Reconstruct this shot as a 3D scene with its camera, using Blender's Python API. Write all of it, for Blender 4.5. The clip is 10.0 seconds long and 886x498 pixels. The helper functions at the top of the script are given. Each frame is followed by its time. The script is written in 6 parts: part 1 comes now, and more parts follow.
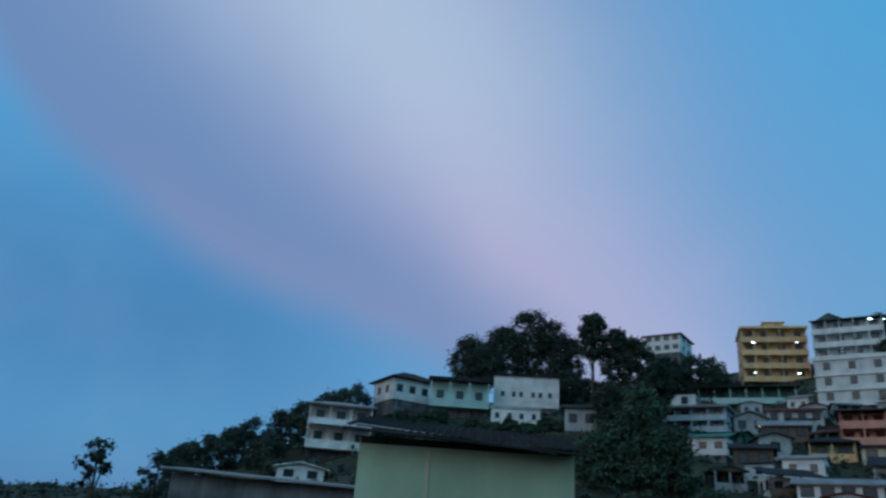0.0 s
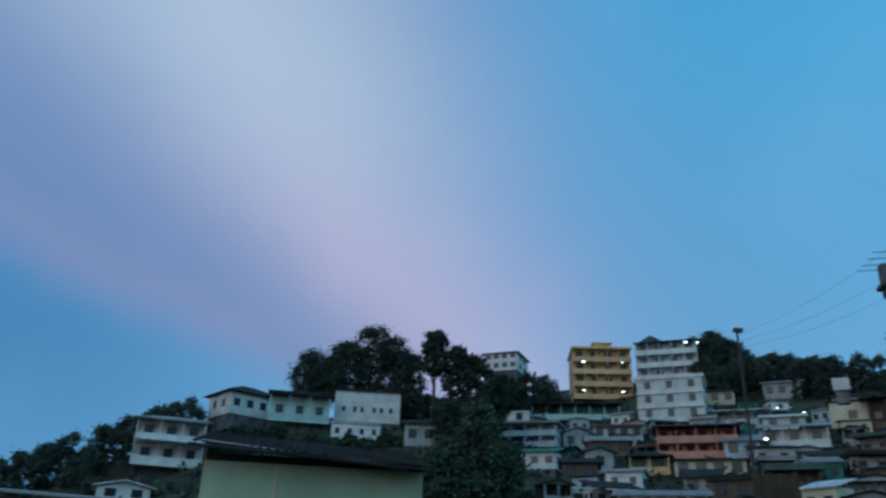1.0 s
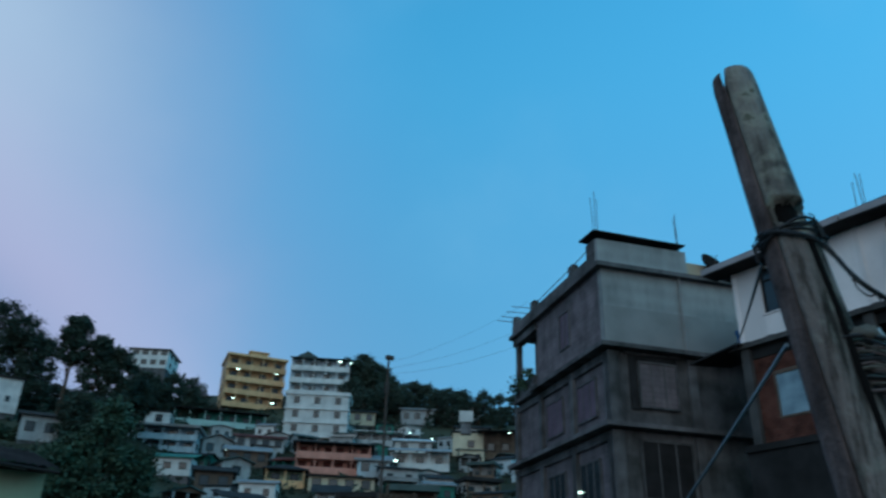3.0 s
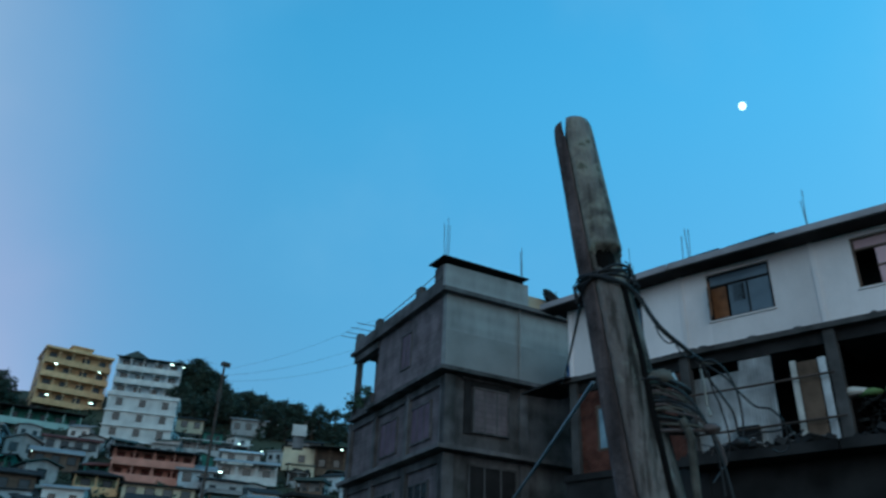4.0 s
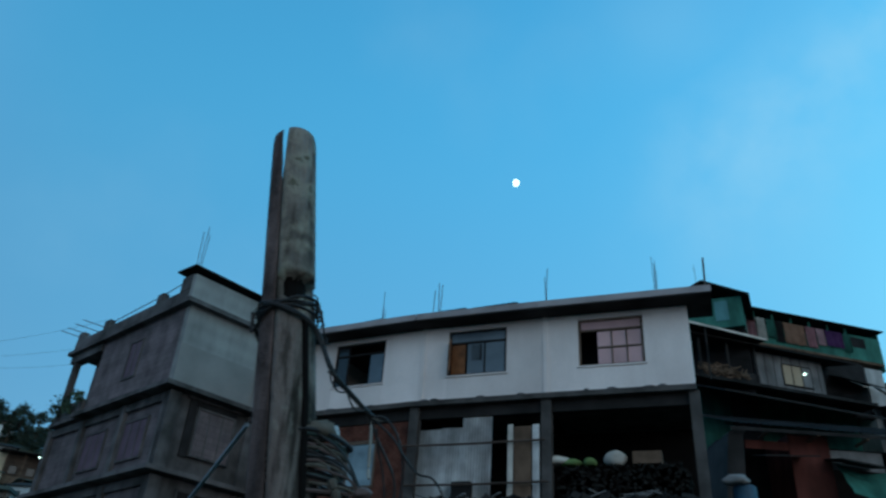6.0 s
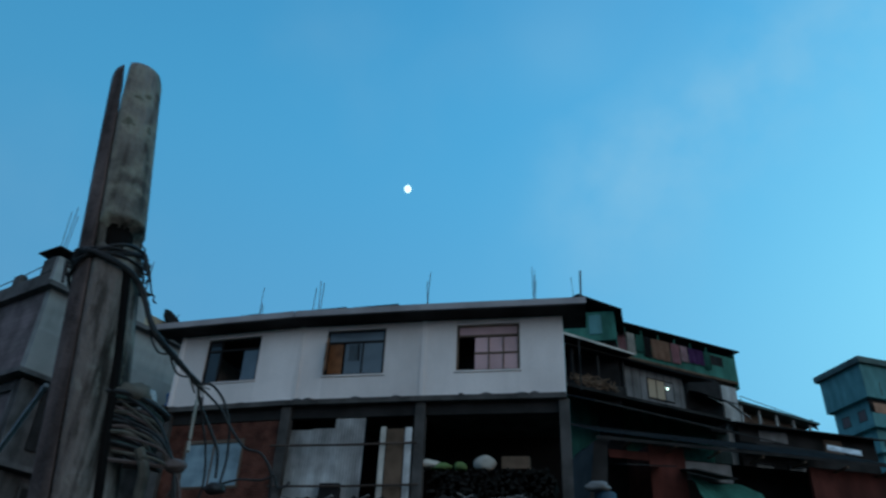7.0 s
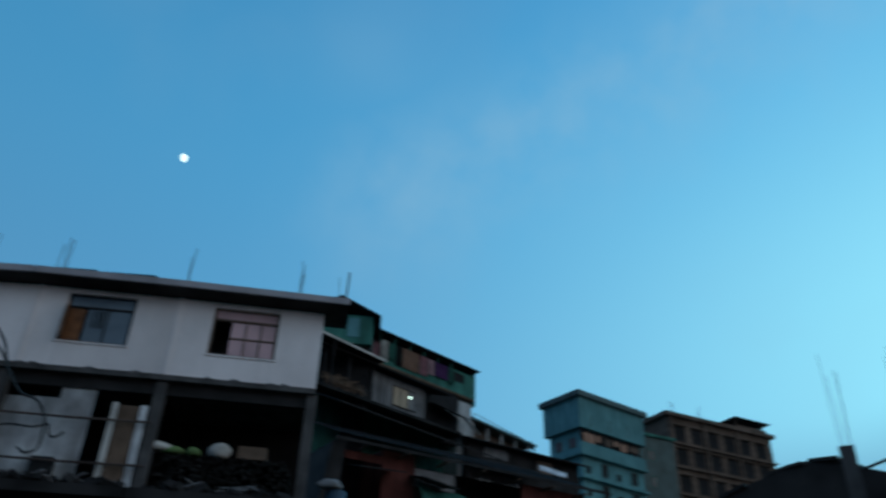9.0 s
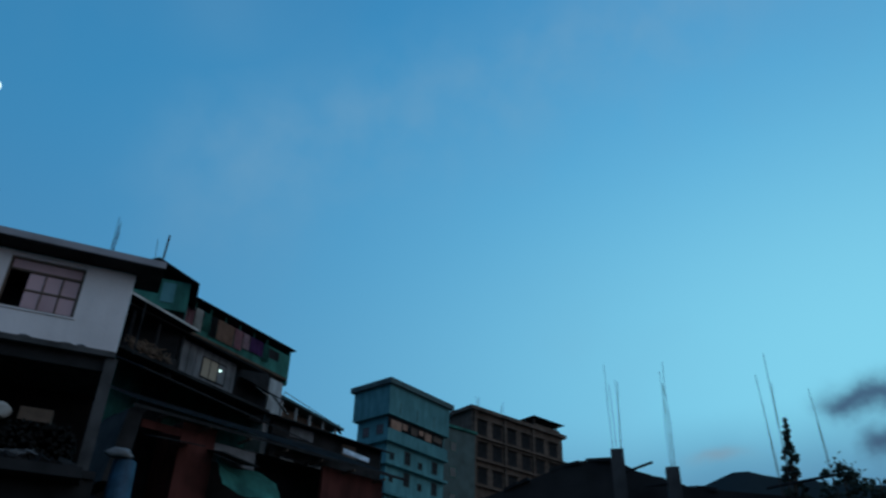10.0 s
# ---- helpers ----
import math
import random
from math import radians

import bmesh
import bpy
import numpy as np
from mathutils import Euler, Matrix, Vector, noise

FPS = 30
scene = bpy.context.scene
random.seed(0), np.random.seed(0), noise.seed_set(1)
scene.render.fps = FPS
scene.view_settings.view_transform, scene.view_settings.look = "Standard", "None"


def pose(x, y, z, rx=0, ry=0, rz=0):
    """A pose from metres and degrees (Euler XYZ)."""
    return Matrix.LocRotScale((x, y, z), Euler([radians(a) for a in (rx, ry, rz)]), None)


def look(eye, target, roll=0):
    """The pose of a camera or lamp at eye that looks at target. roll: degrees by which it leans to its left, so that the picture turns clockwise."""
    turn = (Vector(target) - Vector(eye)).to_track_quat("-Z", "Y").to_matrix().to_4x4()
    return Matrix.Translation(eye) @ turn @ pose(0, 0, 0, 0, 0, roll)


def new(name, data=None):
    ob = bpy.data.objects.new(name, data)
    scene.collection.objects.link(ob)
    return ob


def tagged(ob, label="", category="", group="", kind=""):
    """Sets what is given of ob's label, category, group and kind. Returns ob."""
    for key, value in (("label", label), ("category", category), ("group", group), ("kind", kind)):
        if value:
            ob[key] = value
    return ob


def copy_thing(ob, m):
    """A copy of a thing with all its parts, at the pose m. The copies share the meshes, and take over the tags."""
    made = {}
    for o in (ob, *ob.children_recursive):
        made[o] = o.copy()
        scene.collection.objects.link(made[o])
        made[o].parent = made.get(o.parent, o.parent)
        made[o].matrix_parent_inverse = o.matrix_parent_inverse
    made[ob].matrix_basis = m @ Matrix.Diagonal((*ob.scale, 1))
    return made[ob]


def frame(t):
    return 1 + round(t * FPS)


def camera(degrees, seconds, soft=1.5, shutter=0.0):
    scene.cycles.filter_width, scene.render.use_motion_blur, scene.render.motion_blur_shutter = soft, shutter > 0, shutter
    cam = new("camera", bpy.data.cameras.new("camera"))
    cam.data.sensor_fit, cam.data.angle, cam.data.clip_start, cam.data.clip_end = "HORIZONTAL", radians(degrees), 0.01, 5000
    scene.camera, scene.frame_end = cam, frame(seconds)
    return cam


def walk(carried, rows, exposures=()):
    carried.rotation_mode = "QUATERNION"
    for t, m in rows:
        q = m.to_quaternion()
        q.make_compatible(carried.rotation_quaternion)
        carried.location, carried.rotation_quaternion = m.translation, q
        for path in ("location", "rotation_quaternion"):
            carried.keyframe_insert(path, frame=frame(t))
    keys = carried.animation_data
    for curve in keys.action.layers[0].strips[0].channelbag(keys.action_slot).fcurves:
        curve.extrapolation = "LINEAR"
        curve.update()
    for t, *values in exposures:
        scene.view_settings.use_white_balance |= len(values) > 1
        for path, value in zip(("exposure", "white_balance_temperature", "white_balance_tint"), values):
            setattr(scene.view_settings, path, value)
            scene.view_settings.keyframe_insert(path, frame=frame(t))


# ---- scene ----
EXPOSURES = ((0.0, 0.05, 6500, 9), (1.2, 0.05, 6430, 6), (2.5, 0.12, 6230, 1), (4.5, 0.12, 6120, -2), (5.2, 0.1, 6200, -2), (6.5, -0.03, 6580, 4), (7.5, -0.25, 6480, 5), (8.5, -0.27, 6700, 9), (9.0, -0.40, 6600, 9), (9.5, -0.67, 6340, 9), (10.0, -0.82, 6080, 9))
cam = camera(60.12, 10.0, soft=2.5, shutter=0.35)
PATH = [
    (0.0, pose(0.337, 0.493, 1.624, 112.52, -4.05, 4.13)),
    (0.5, pose(0.221, 0.419, 1.610, 113.35, -2.51, -1.03)),
    (1.0, pose(0.106, 0.343, 1.596, 114.21, -1.97, -7.44)),
    (1.5, pose(-0.000, 0.270, 1.585, 114.90, -2.09, -13.61)),
    (2.0, pose(-0.085, 0.206, 1.584, 115.58, -2.30, -20.04)),
    (2.5, pose(-0.124, 0.142, 1.594, 116.03, -1.99, -26.62)),
    (2.7, pose(-0.131, 0.124, 1.600, 115.80, -1.63, -29.28)),
    (3.8, pose(-0.109, 0.051, 1.578, 117.20, -2.17, -44.01)),
    (4.0, pose(-0.095, 0.048, 1.597, 117.45, -2.05, -46.00)),
    (4.5, pose(-0.050, 0.079, 1.673, 118.43, -2.34, -52.24)),
    (5.0, pose(0.029, 0.089, 1.697, 119.41, -2.77, -57.43)),
    (6.5, pose(0.389, -0.026, 1.735, 121.41, -3.18, -70.92)),
    (7.0, pose(0.494, -0.025, 1.711, 121.71, -2.19, -75.52)),
    (7.5, pose(0.552, 0.014, 1.686, 122.02, -0.98, -80.24)),
    (8.0, pose(0.501, 0.069, 1.653, 122.43, -1.63, -85.24)),
    (8.5, pose(0.411, 0.060, 1.622, 122.41, -1.59, -90.12)),
    (9.0, pose(0.311, 0.062, 1.591, 122.31, -1.79, -95.29)),
    (9.1, pose(0.291, 0.057, 1.585, 122.16, -0.90, -99.54)),
    (9.3, pose(0.253, 0.041, 1.573, 122.12, -0.95, -101.56)),
    (9.5, pose(0.214, 0.022, 1.562, 122.02, -1.09, -104.08)),
    (9.8, pose(0.154, -0.013, 1.542, 121.79, -1.27, -107.41)),
    (10.0, pose(0.114, -0.037, 1.527, 121.57, -1.39, -109.70)),
]
walk(cam, PATH, exposures=EXPOSURES)

# ---- world and light ----
world = bpy.data.worlds.new("dusk_sky")
scene.world = world
world.use_nodes = True
wt = world.node_tree
wt.nodes.clear()


def wnode(kind, **kw):
    n = wt.nodes.new(kind)
    for k, v in kw.items():
        if k == "operation":
            n.operation = v
        elif k == "blend":
            n.data_type, n.blend_type = "RGBA", v
    return n


def wval(sock, v):
    if hasattr(v, "is_linked"):
        wt.links.new(v, sock)
    else:
        sock.default_value = v


def wmath(op, a, b=0.0, c=0.0):
    n = wnode("ShaderNodeMath", operation=op)
    for s, v in zip(n.inputs, (a, b, c)):
        wval(s, v)
    return n.outputs[0]


def wstep(v, lo, hi):
    n = wt.nodes.new("ShaderNodeMapRange")
    n.interpolation_type = "SMOOTHSTEP"
    for s, q in zip(n.inputs, (v, lo, hi, 0.0, 1.0)):
        wval(s, q)
    return n.outputs[0]


def wmix(fac, a, b):
    n = wnode("ShaderNodeMix", blend="MIX")
    wval(n.inputs[0], fac)
    for s, v in ((n.inputs[6], a), (n.inputs[7], b)):
        if hasattr(v, "is_linked"):
            wt.links.new(v, s)
        else:
            s.default_value = (*v, 1.0)
    return n.outputs[2]


def wnoise(vec, scale, detail=4.0):
    n = wt.nodes.new("ShaderNodeTexNoise")
    wt.links.new(vec, n.inputs["Vector"])
    n.inputs["Scale"].default_value, n.inputs["Detail"].default_value = scale, detail
    return n.outputs[0]


def wgauss(v, centre, width):
    q = wmath("DIVIDE", wmath("SUBTRACT", v, centre), width)
    return wmath("POWER", 2.718, wmath("MULTIPLY", wmath("MULTIPLY", q, q), -1.0))


way = wt.nodes.new("ShaderNodeTexCoord").outputs["Generated"]
split = wt.nodes.new("ShaderNodeSeparateXYZ")
wt.links.new(way, split.inputs[0])
DEG = 57.29578
az = wmath("MULTIPLY", wmath("ARCTAN2", split.outputs[0], split.outputs[1]), DEG)
el = wmath("MULTIPLY", wmath("ARCSINE", split.outputs[2]), DEG)
soft_noise = wmath("SUBTRACT", wnoise(way, 3.5, 5.0), 0.5)
fine_noise = wmath("SUBTRACT", wnoise(way, 16.0, 7.0), 0.5)

# clear sky after sunset: deeper overhead, a bright glow low down where the sun has set
SKY_LOW, SKY_HIGH = (0.105, 0.350, 0.650), (0.060, 0.370, 0.715)
sky = wmix(wstep(el, 8.0, 48.0), SKY_LOW, SKY_HIGH)
sky = wmix(wmath("MULTIPLY", wstep(el, 34.0, 66.0), 0.62), sky, (0.042, 0.21, 0.48))
# the side away from the afterglow is deeper blue near the horizon
shade_side = wmath("MULTIPLY", wmath("MULTIPLY", wstep(az, 8.0, -26.0), wstep(az, -120.0, -60.0)), wstep(el, 34.0, 14.0))
sky = wmix(wmath("MULTIPLY", shade_side, 0.9), sky, (0.036, 0.178, 0.42))
low_band = wmath("MULTIPLY", wmath("MULTIPLY", wstep(az, -4.0, -22.0), wstep(az, -120.0, -60.0)), wgauss(el, 7.0, 4.5))
sky = wmix(wmath("MULTIPLY", low_band, 0.65), sky, (0.052, 0.26, 0.54))
# the sky brightens steadily towards the side of the sunset
to_west = wmath("POWER", 2.0, wmath("MULTIPLY", wmath("SUBTRACT", wmath("MINIMUM", wmath("MAXIMUM", az, 30.0), 130.0), 52.0), 0.007))
to_west = wmath("ADD", 1.0, wmath("MULTIPLY", wmath("SUBTRACT", to_west, 1.0), wstep(az, 10.0, 34.0)))
brighter = wt.nodes.new("ShaderNodeVectorMath")
brighter.operation = "SCALE"
wt.links.new(sky, brighter.inputs[0])
wt.links.new(to_west, brighter.inputs["Scale"])
sky = brighter.outputs[0]
glow = wmath("MULTIPLY", wgauss(az, 144.0, 38.0), wgauss(el, 20.0, 19.0))
sky = wmix(wmath("MULTIPLY", glow, 0.95), sky, (0.44, 1.18, 1.44))
murk = wmath("MULTIPLY", wgauss(az, 140.0, 40.0), wstep(wmath("ADD", el, wmath("MULTIPLY", soft_noise, 4.0)), 19.5, 13.0))
sky = wmix(wmath("MULTIPLY", murk, 0.85), sky, (0.13, 0.34, 0.59))
# thin high streaks
streak = wmath("MULTIPLY", wstep(soft_noise, -0.05, 0.30), 0.13)
sky = wmix(streak, sky, (0.30, 0.52, 0.74))
# a long thin veil rising towards the west
veil_el = wmath("ADD", wmath("MULTIPLY", wmath("SUBTRACT", az, 88.0), 0.27), 36.0)
veil = wgauss(wmath("SUBTRACT", wmath("ADD", el, wmath("MULTIPLY", soft_noise, 9.0)), veil_el), 0.0, 5.5)
veil = wmath("MULTIPLY", wmath("MULTIPLY", veil, wstep(az, 76.0, 92.0)), wstep(wmath("ADD", fine_noise, wmath("MULTIPLY", soft_noise, 0.6)), -0.6, 0.45))
tuft = wmath("MULTIPLY", wgauss(az, 85.5, 6.0), wgauss(wmath("ADD", el, wmath("MULTIPLY", soft_noise, 8.0)), 46.0, 4.5))
veil = wmath("MAXIMUM", veil, wmath("MULTIPLY", tuft, 0.3))
sky = wmix(wmath("MULTIPLY", veil, 0.42), sky, (0.40, 0.67, 0.88))
# the pink-lit cloud over the hill
azw = wmath("ADD", az, wmath("MULTIPLY", soft_noise, 9.0))
elw = wmath("ADD", el, wmath("MULTIPLY", soft_noise, 5.0))
far_left = wmath("MAXIMUM", wmath("SUBTRACT", -20.0, az), 0.0)
edge = wmath("ADD", wmath("ADD", wmath("MULTIPLY", az, -0.28), 11.0), wmath("MULTIPLY", wmath("MULTIPLY", far_left, far_left), 0.010))
over_edge = wmath("SUBTRACT", elw, edge)
right_side = wmath("ADD", azw, wmath("MULTIPLY", wmath("SUBTRACT", el, 22.0), 0.22))
body = wmath("MULTIPLY", wstep(right_side, 37.0, -1.0), wstep(over_edge, -1.0, 4.0))
ridge_az = wmath("ADD", wmath("MULTIPLY", el, -1.05), 27.5)
ridge_w = wmath("ADD", wmath("MULTIPLY", el, 0.46), 2.5)
ridge = wgauss(wmath("SUBTRACT", azw, ridge_az), 0.0, ridge_w)
hem = wmath("MULTIPLY", wgauss(over_edge, 2.6, 2.6), wmath("MULTIPLY", wstep(az, -36.0, -24.0), wstep(az, 0.0, -10.0)))
cloud_low, cloud_high = (0.45, 0.40, 0.61), (0.46, 0.54, 0.70)
cloud = wmix(wstep(el, 18.0, 38.0), cloud_low, cloud_high)
cloud = wmix(wmath("MULTIPLY", ridge, 0.92), (0.142, 0.226, 0.445), cloud)
cloud = wmix(wmath("MULTIPLY", hem, 0.32), cloud, (0.28, 0.27, 0.48))
sky = wmix(wmath("MULTIPLY", body, 0.88), sky, cloud)
# the lit cloud bank that goes on behind the camera
bank = wmath("MULTIPLY", wstep(az, -45.0, -85.0), wstep(el, -5.0, 14.0))
bank = wmath("MULTIPLY", bank, wstep(soft_noise, -0.35, 0.05))
sky = wmix(wmath("MULTIPLY", bank, 0.85), sky, (0.36, 0.47, 0.56))
# small grey cloud bars over the far mountain
bar_a = wmath("MULTIPLY", wgauss(wmath("ADD", el, wmath("MULTIPLY", fine_noise, 4.0)), 18.4, 1.05), wstep(wmath("ADD", az, wmath("MULTIPLY", fine_noise, 4.0)), 135.2, 138.0))
bar_b = wmath("MULTIPLY", wgauss(wmath("ADD", el, wmath("MULTIPLY", fine_noise, 3.5)), 15.8, 1.0), wstep(wmath("ADD", az, wmath("MULTIPLY", fine_noise, 4.0)), 137.3, 139.3))
bars = wmath("MULTIPLY", wmath("MAXIMUM", bar_a, bar_b), wstep(az, 175.0, 160.0))
sky = wmix(wmath("MULTIPLY", bars, 0.95), sky, (0.075, 0.16, 0.29))
puff = wmath("MULTIPLY", wgauss(az, 129.2, 1.7), wgauss(wmath("ADD", el, wmath("MULTIPLY", fine_noise, 2.0)), 16.1, 0.45))
sky = wmix(wmath("MULTIPLY", puff, 0.5), sky, (0.42, 0.50, 0.58))
nishita = wt.nodes.new("ShaderNodeTexSky")
nishita.sky_type, nishita.sun_disc = "NISHITA", False
nishita.sun_elevation, nishita.sun_rotation = radians(2.0), radians(223.0)
air = wnode("ShaderNodeMix", blend="MIX")
air.inputs[0].default_value = 0.03
wt.links.new(sky, air.inputs[6])
wt.links.new(nishita.outputs[0], air.inputs[7])
back = wt.nodes.new("ShaderNodeBackground")
back.inputs[1].default_value = 1.0
wt.links.new(air.outputs[2], back.inputs[0])
wout = wt.nodes.new("ShaderNodeOutputWorld")
wt.links.new(back.outputs[0], wout.inputs[0])

sun_lamp = bpy.data.lights.new("afterglow", "SUN")
sun_lamp.energy, sun_lamp.angle, sun_lamp.color = 0.29, radians(40), (0.86, 0.92, 0.97)
sun = new("afterglow", sun_lamp)
sun.matrix_world = look((-70, -75, 30), (0, 0, 0))

# ---- materials ----


def mat(name, color, rough=0.8, metal=0.0, var=0.25, scale=1.5, bump=0.15, stain=None, fine=30.0):
    """A procedural surface: grain and broad stains at two scales, a tint per object, fine relief."""
    m = bpy.data.materials.new(name)
    m.use_nodes = True
    nt = m.node_tree
    b = nt.nodes["Principled BSDF"]
    b.inputs["Roughness"].default_value, b.inputs["Metallic"].default_value = rough, metal
    b.inputs["Specular IOR Level"].default_value = 0.12 if rough > 0.7 else 0.3
    co = nt.nodes.new("ShaderNodeTexCoord")
    big, small = nt.nodes.new("ShaderNodeTexNoise"), nt.nodes.new("ShaderNodeTexNoise")
    for n, s, d in ((big, scale, 6.0), (small, fine, 3.0)):
        n.inputs["Scale"].default_value, n.inputs["Detail"].default_value = s, d
        nt.links.new(co.outputs["Object"], n.inputs["Vector"])
    ramp = nt.nodes.new("ShaderNodeValToRGB")
    dark = stain or tuple(c * (1 - 1.6 * var) for c in color)
    ramp.color_ramp.elements[0].position, ramp.color_ramp.elements[1].position = 0.32, 0.62
    ramp.color_ramp.elements[0].color = (*dark, 1)
    ramp.color_ramp.elements[1].color = (*color, 1)
    nt.links.new(big.outputs[0], ramp.inputs[0])
    info = nt.nodes.new("ShaderNodeObjectInfo")
    shade = nt.nodes.new("ShaderNodeMath")
    shade.operation = "MULTIPLY_ADD"
    shade.inputs[1].default_value, shade.inputs[2].default_value = 0.22, 0.89
    nt.links.new(info.outputs["Random"], shade.inputs[0])
    grain = nt.nodes.new("ShaderNodeMath")
    grain.operation = "MULTIPLY_ADD"
    grain.inputs[1].default_value, grain.inputs[2].default_value = var, 1 - var / 2
    nt.links.new(small.outputs[0], grain.inputs[0])
    prod = nt.nodes.new("ShaderNodeMath")
    prod.operation = "MULTIPLY"
    nt.links.new(shade.outputs[0], prod.inputs[0])
    nt.links.new(grain.outputs[0], prod.inputs[1])
    mul = nt.nodes.new("ShaderNodeVectorMath")
    mul.operation = "SCALE"
    nt.links.new(ramp.outputs[0], mul.inputs[0])
    nt.links.new(prod.outputs[0], mul.inputs["Scale"])
    nt.links.new(mul.outputs[0], b.inputs["Base Color"])
    bm_ = nt.nodes.new("ShaderNodeBump")
    bm_.inputs["Strength"].default_value, bm_.inputs["Distance"].default_value = bump, 0.02
    nt.links.new(small.outputs[0], bm_.inputs["Height"])
    nt.links.new(bm_.outputs[0], b.inputs["Normal"])
    return m


def coursed(m, width, height, dark):
    """Faint block courses on an upright wall, as shading of its base colour."""
    nt = m.node_tree
    b = nt.nodes["Principled BSDF"]
    src = b.inputs["Base Color"].links[0].from_socket
    co = nt.nodes.new("ShaderNodeTexCoord")
    sp, cb, ad = nt.nodes.new("ShaderNodeSeparateXYZ"), nt.nodes.new("ShaderNodeCombineXYZ"), nt.nodes.new("ShaderNodeMath")
    nt.links.new(co.outputs["Object"], sp.inputs[0])
    nt.links.new(sp.outputs[0], ad.inputs[0])
    nt.links.new(sp.outputs[1], ad.inputs[1])
    nt.links.new(ad.outputs[0], cb.inputs[0])
    nt.links.new(sp.outputs[2], cb.inputs[1])
    br = nt.nodes.new("ShaderNodeTexBrick")
    br.inputs["Color1"].default_value, br.inputs["Color2"].default_value = (1, 1, 1, 1), (0.8, 0.8, 0.82, 1)
    br.inputs["Mortar"].default_value = (dark, dark, dark, 1)
    br.inputs["Scale"].default_value, br.inputs["Mortar Size"].default_value = 1.0, 0.012
    br.inputs["Brick Width"].default_value, br.inputs["Row Height"].default_value = width, height
    nt.links.new(cb.outputs[0], br.inputs["Vector"])
    mx = nt.nodes.new("ShaderNodeMix")
    mx.data_type, mx.blend_type = "RGBA", "MULTIPLY"
    mx.inputs[0].default_value = 1.0
    nt.links.new(src, mx.inputs[6])
    nt.links.new(br.outputs[0], mx.inputs[7])
    nt.links.new(mx.outputs[2], b.inputs["Base Color"])


def weather(m, amount, course=0.0, width=1.5, run=0.40):
    """Rain streaks running down an upright surface, and faint level bands where it was poured or plastered."""
    nt = m.node_tree
    b = nt.nodes["Principled BSDF"]
    src = b.inputs["Base Color"].links[0].from_socket
    co, mp = nt.nodes.new("ShaderNodeTexCoord"), nt.nodes.new("ShaderNodeMapping")
    mp.inputs["Scale"].default_value = (width, width, run)
    nt.links.new(co.outputs["Object"], mp.inputs[0])
    tex = nt.nodes.new("ShaderNodeTexNoise")
    tex.inputs["Scale"].default_value, tex.inputs["Detail"].default_value, tex.inputs["Roughness"].default_value = 1.0, 9.0, 0.62
    nt.links.new(mp.outputs[0], tex.inputs["Vector"])
    val = tex.outputs[0]
    if course:
        wave = nt.nodes.new("ShaderNodeTexWave")
        wave.bands_direction = "Z"
        wave.inputs["Scale"].default_value, wave.inputs["Distortion"].default_value = 0.314 / course, 1.2
        wave.inputs["Detail"].default_value, wave.inputs["Detail Scale"].default_value = 3.0, 2.0
        nt.links.new(co.outputs["Object"], wave.inputs["Vector"])
        mixed = nt.nodes.new("ShaderNodeMath")
        mixed.operation = "MULTIPLY_ADD"
        mixed.inputs[1].default_value = 0.10
        nt.links.new(wave.outputs[0], mixed.inputs[0])
        nt.links.new(val, mixed.inputs[2])
        val = mixed.outputs[0]
    rng_ = nt.nodes.new("ShaderNodeMapRange")
    for k, q in ((1, 0.36), (2, 0.66), (3, 1.0 - amount), (4, 1.0 + amount * 0.35)):
        rng_.inputs[k].default_value = q
    nt.links.new(val, rng_.inputs[0])
    sc_ = nt.nodes.new("ShaderNodeVectorMath")
    sc_.operation = "SCALE"
    nt.links.new(src, sc_.inputs[0])
    nt.links.new(rng_.outputs[0], sc_.inputs["Scale"])
    nt.links.new(sc_.outputs[0], b.inputs["Base Color"])


def lamp_mat(name, color, power):
    m = bpy.data.materials.new(name)
    m.use_nodes = True
    b = m.node_tree.nodes["Principled BSDF"]
    b.inputs["Emission Color"].default_value = (*color, 1)
    b.inputs["Emission Strength"].default_value = power
    return m


M_GROUND = mat("hill_soil", (0.055, 0.06, 0.04), 0.95, var=0.5, scale=0.08)
M_LEAF = mat("leaves_dark", (0.046, 0.072, 0.052), 0.7, var=0.4, scale=0.5)
M_LEAF2 = mat("leaves_green", (0.05, 0.095, 0.06), 0.7, var=0.4, scale=0.5)
M_BARK = mat("bark", (0.10, 0.075, 0.055), 0.9, var=0.4, scale=4)
M_WHITE = mat("white_limewash", (0.74, 0.75, 0.74), 0.85, var=0.12, scale=0.6, stain=(0.52, 0.53, 0.53))
M_FACADE = mat("near_white_paint", (0.82, 0.76, 0.76), 0.75, var=0.10, scale=0.5, stain=(0.68, 0.63, 0.63), fine=14)
M_PALE = mat("pale_grey_plaster", (0.45, 0.47, 0.48), 0.85, var=0.2, scale=0.5)
M_BLUEWHITE = mat("blue_white_paint", (0.50, 0.60, 0.66), 0.8, var=0.15, scale=0.5)
M_YELLOW = mat("ochre_yellow_paint", (0.74, 0.49, 0.27), 0.8, var=0.12, scale=0.5)
M_CREAM = mat("cream_plaster", (0.62, 0.56, 0.42), 0.85, var=0.15, scale=0.5)
M_PINK = mat("salmon_paint", (0.60, 0.29, 0.23), 0.8, var=0.2, scale=0.5)
M_RED = mat("red_oxide_paint", (0.155, 0.050, 0.042), 0.75, var=0.3, scale=0.6)
M_TEAL = mat("teal_paint", (0.06, 0.22, 0.18), 0.75, var=0.25, scale=0.7)
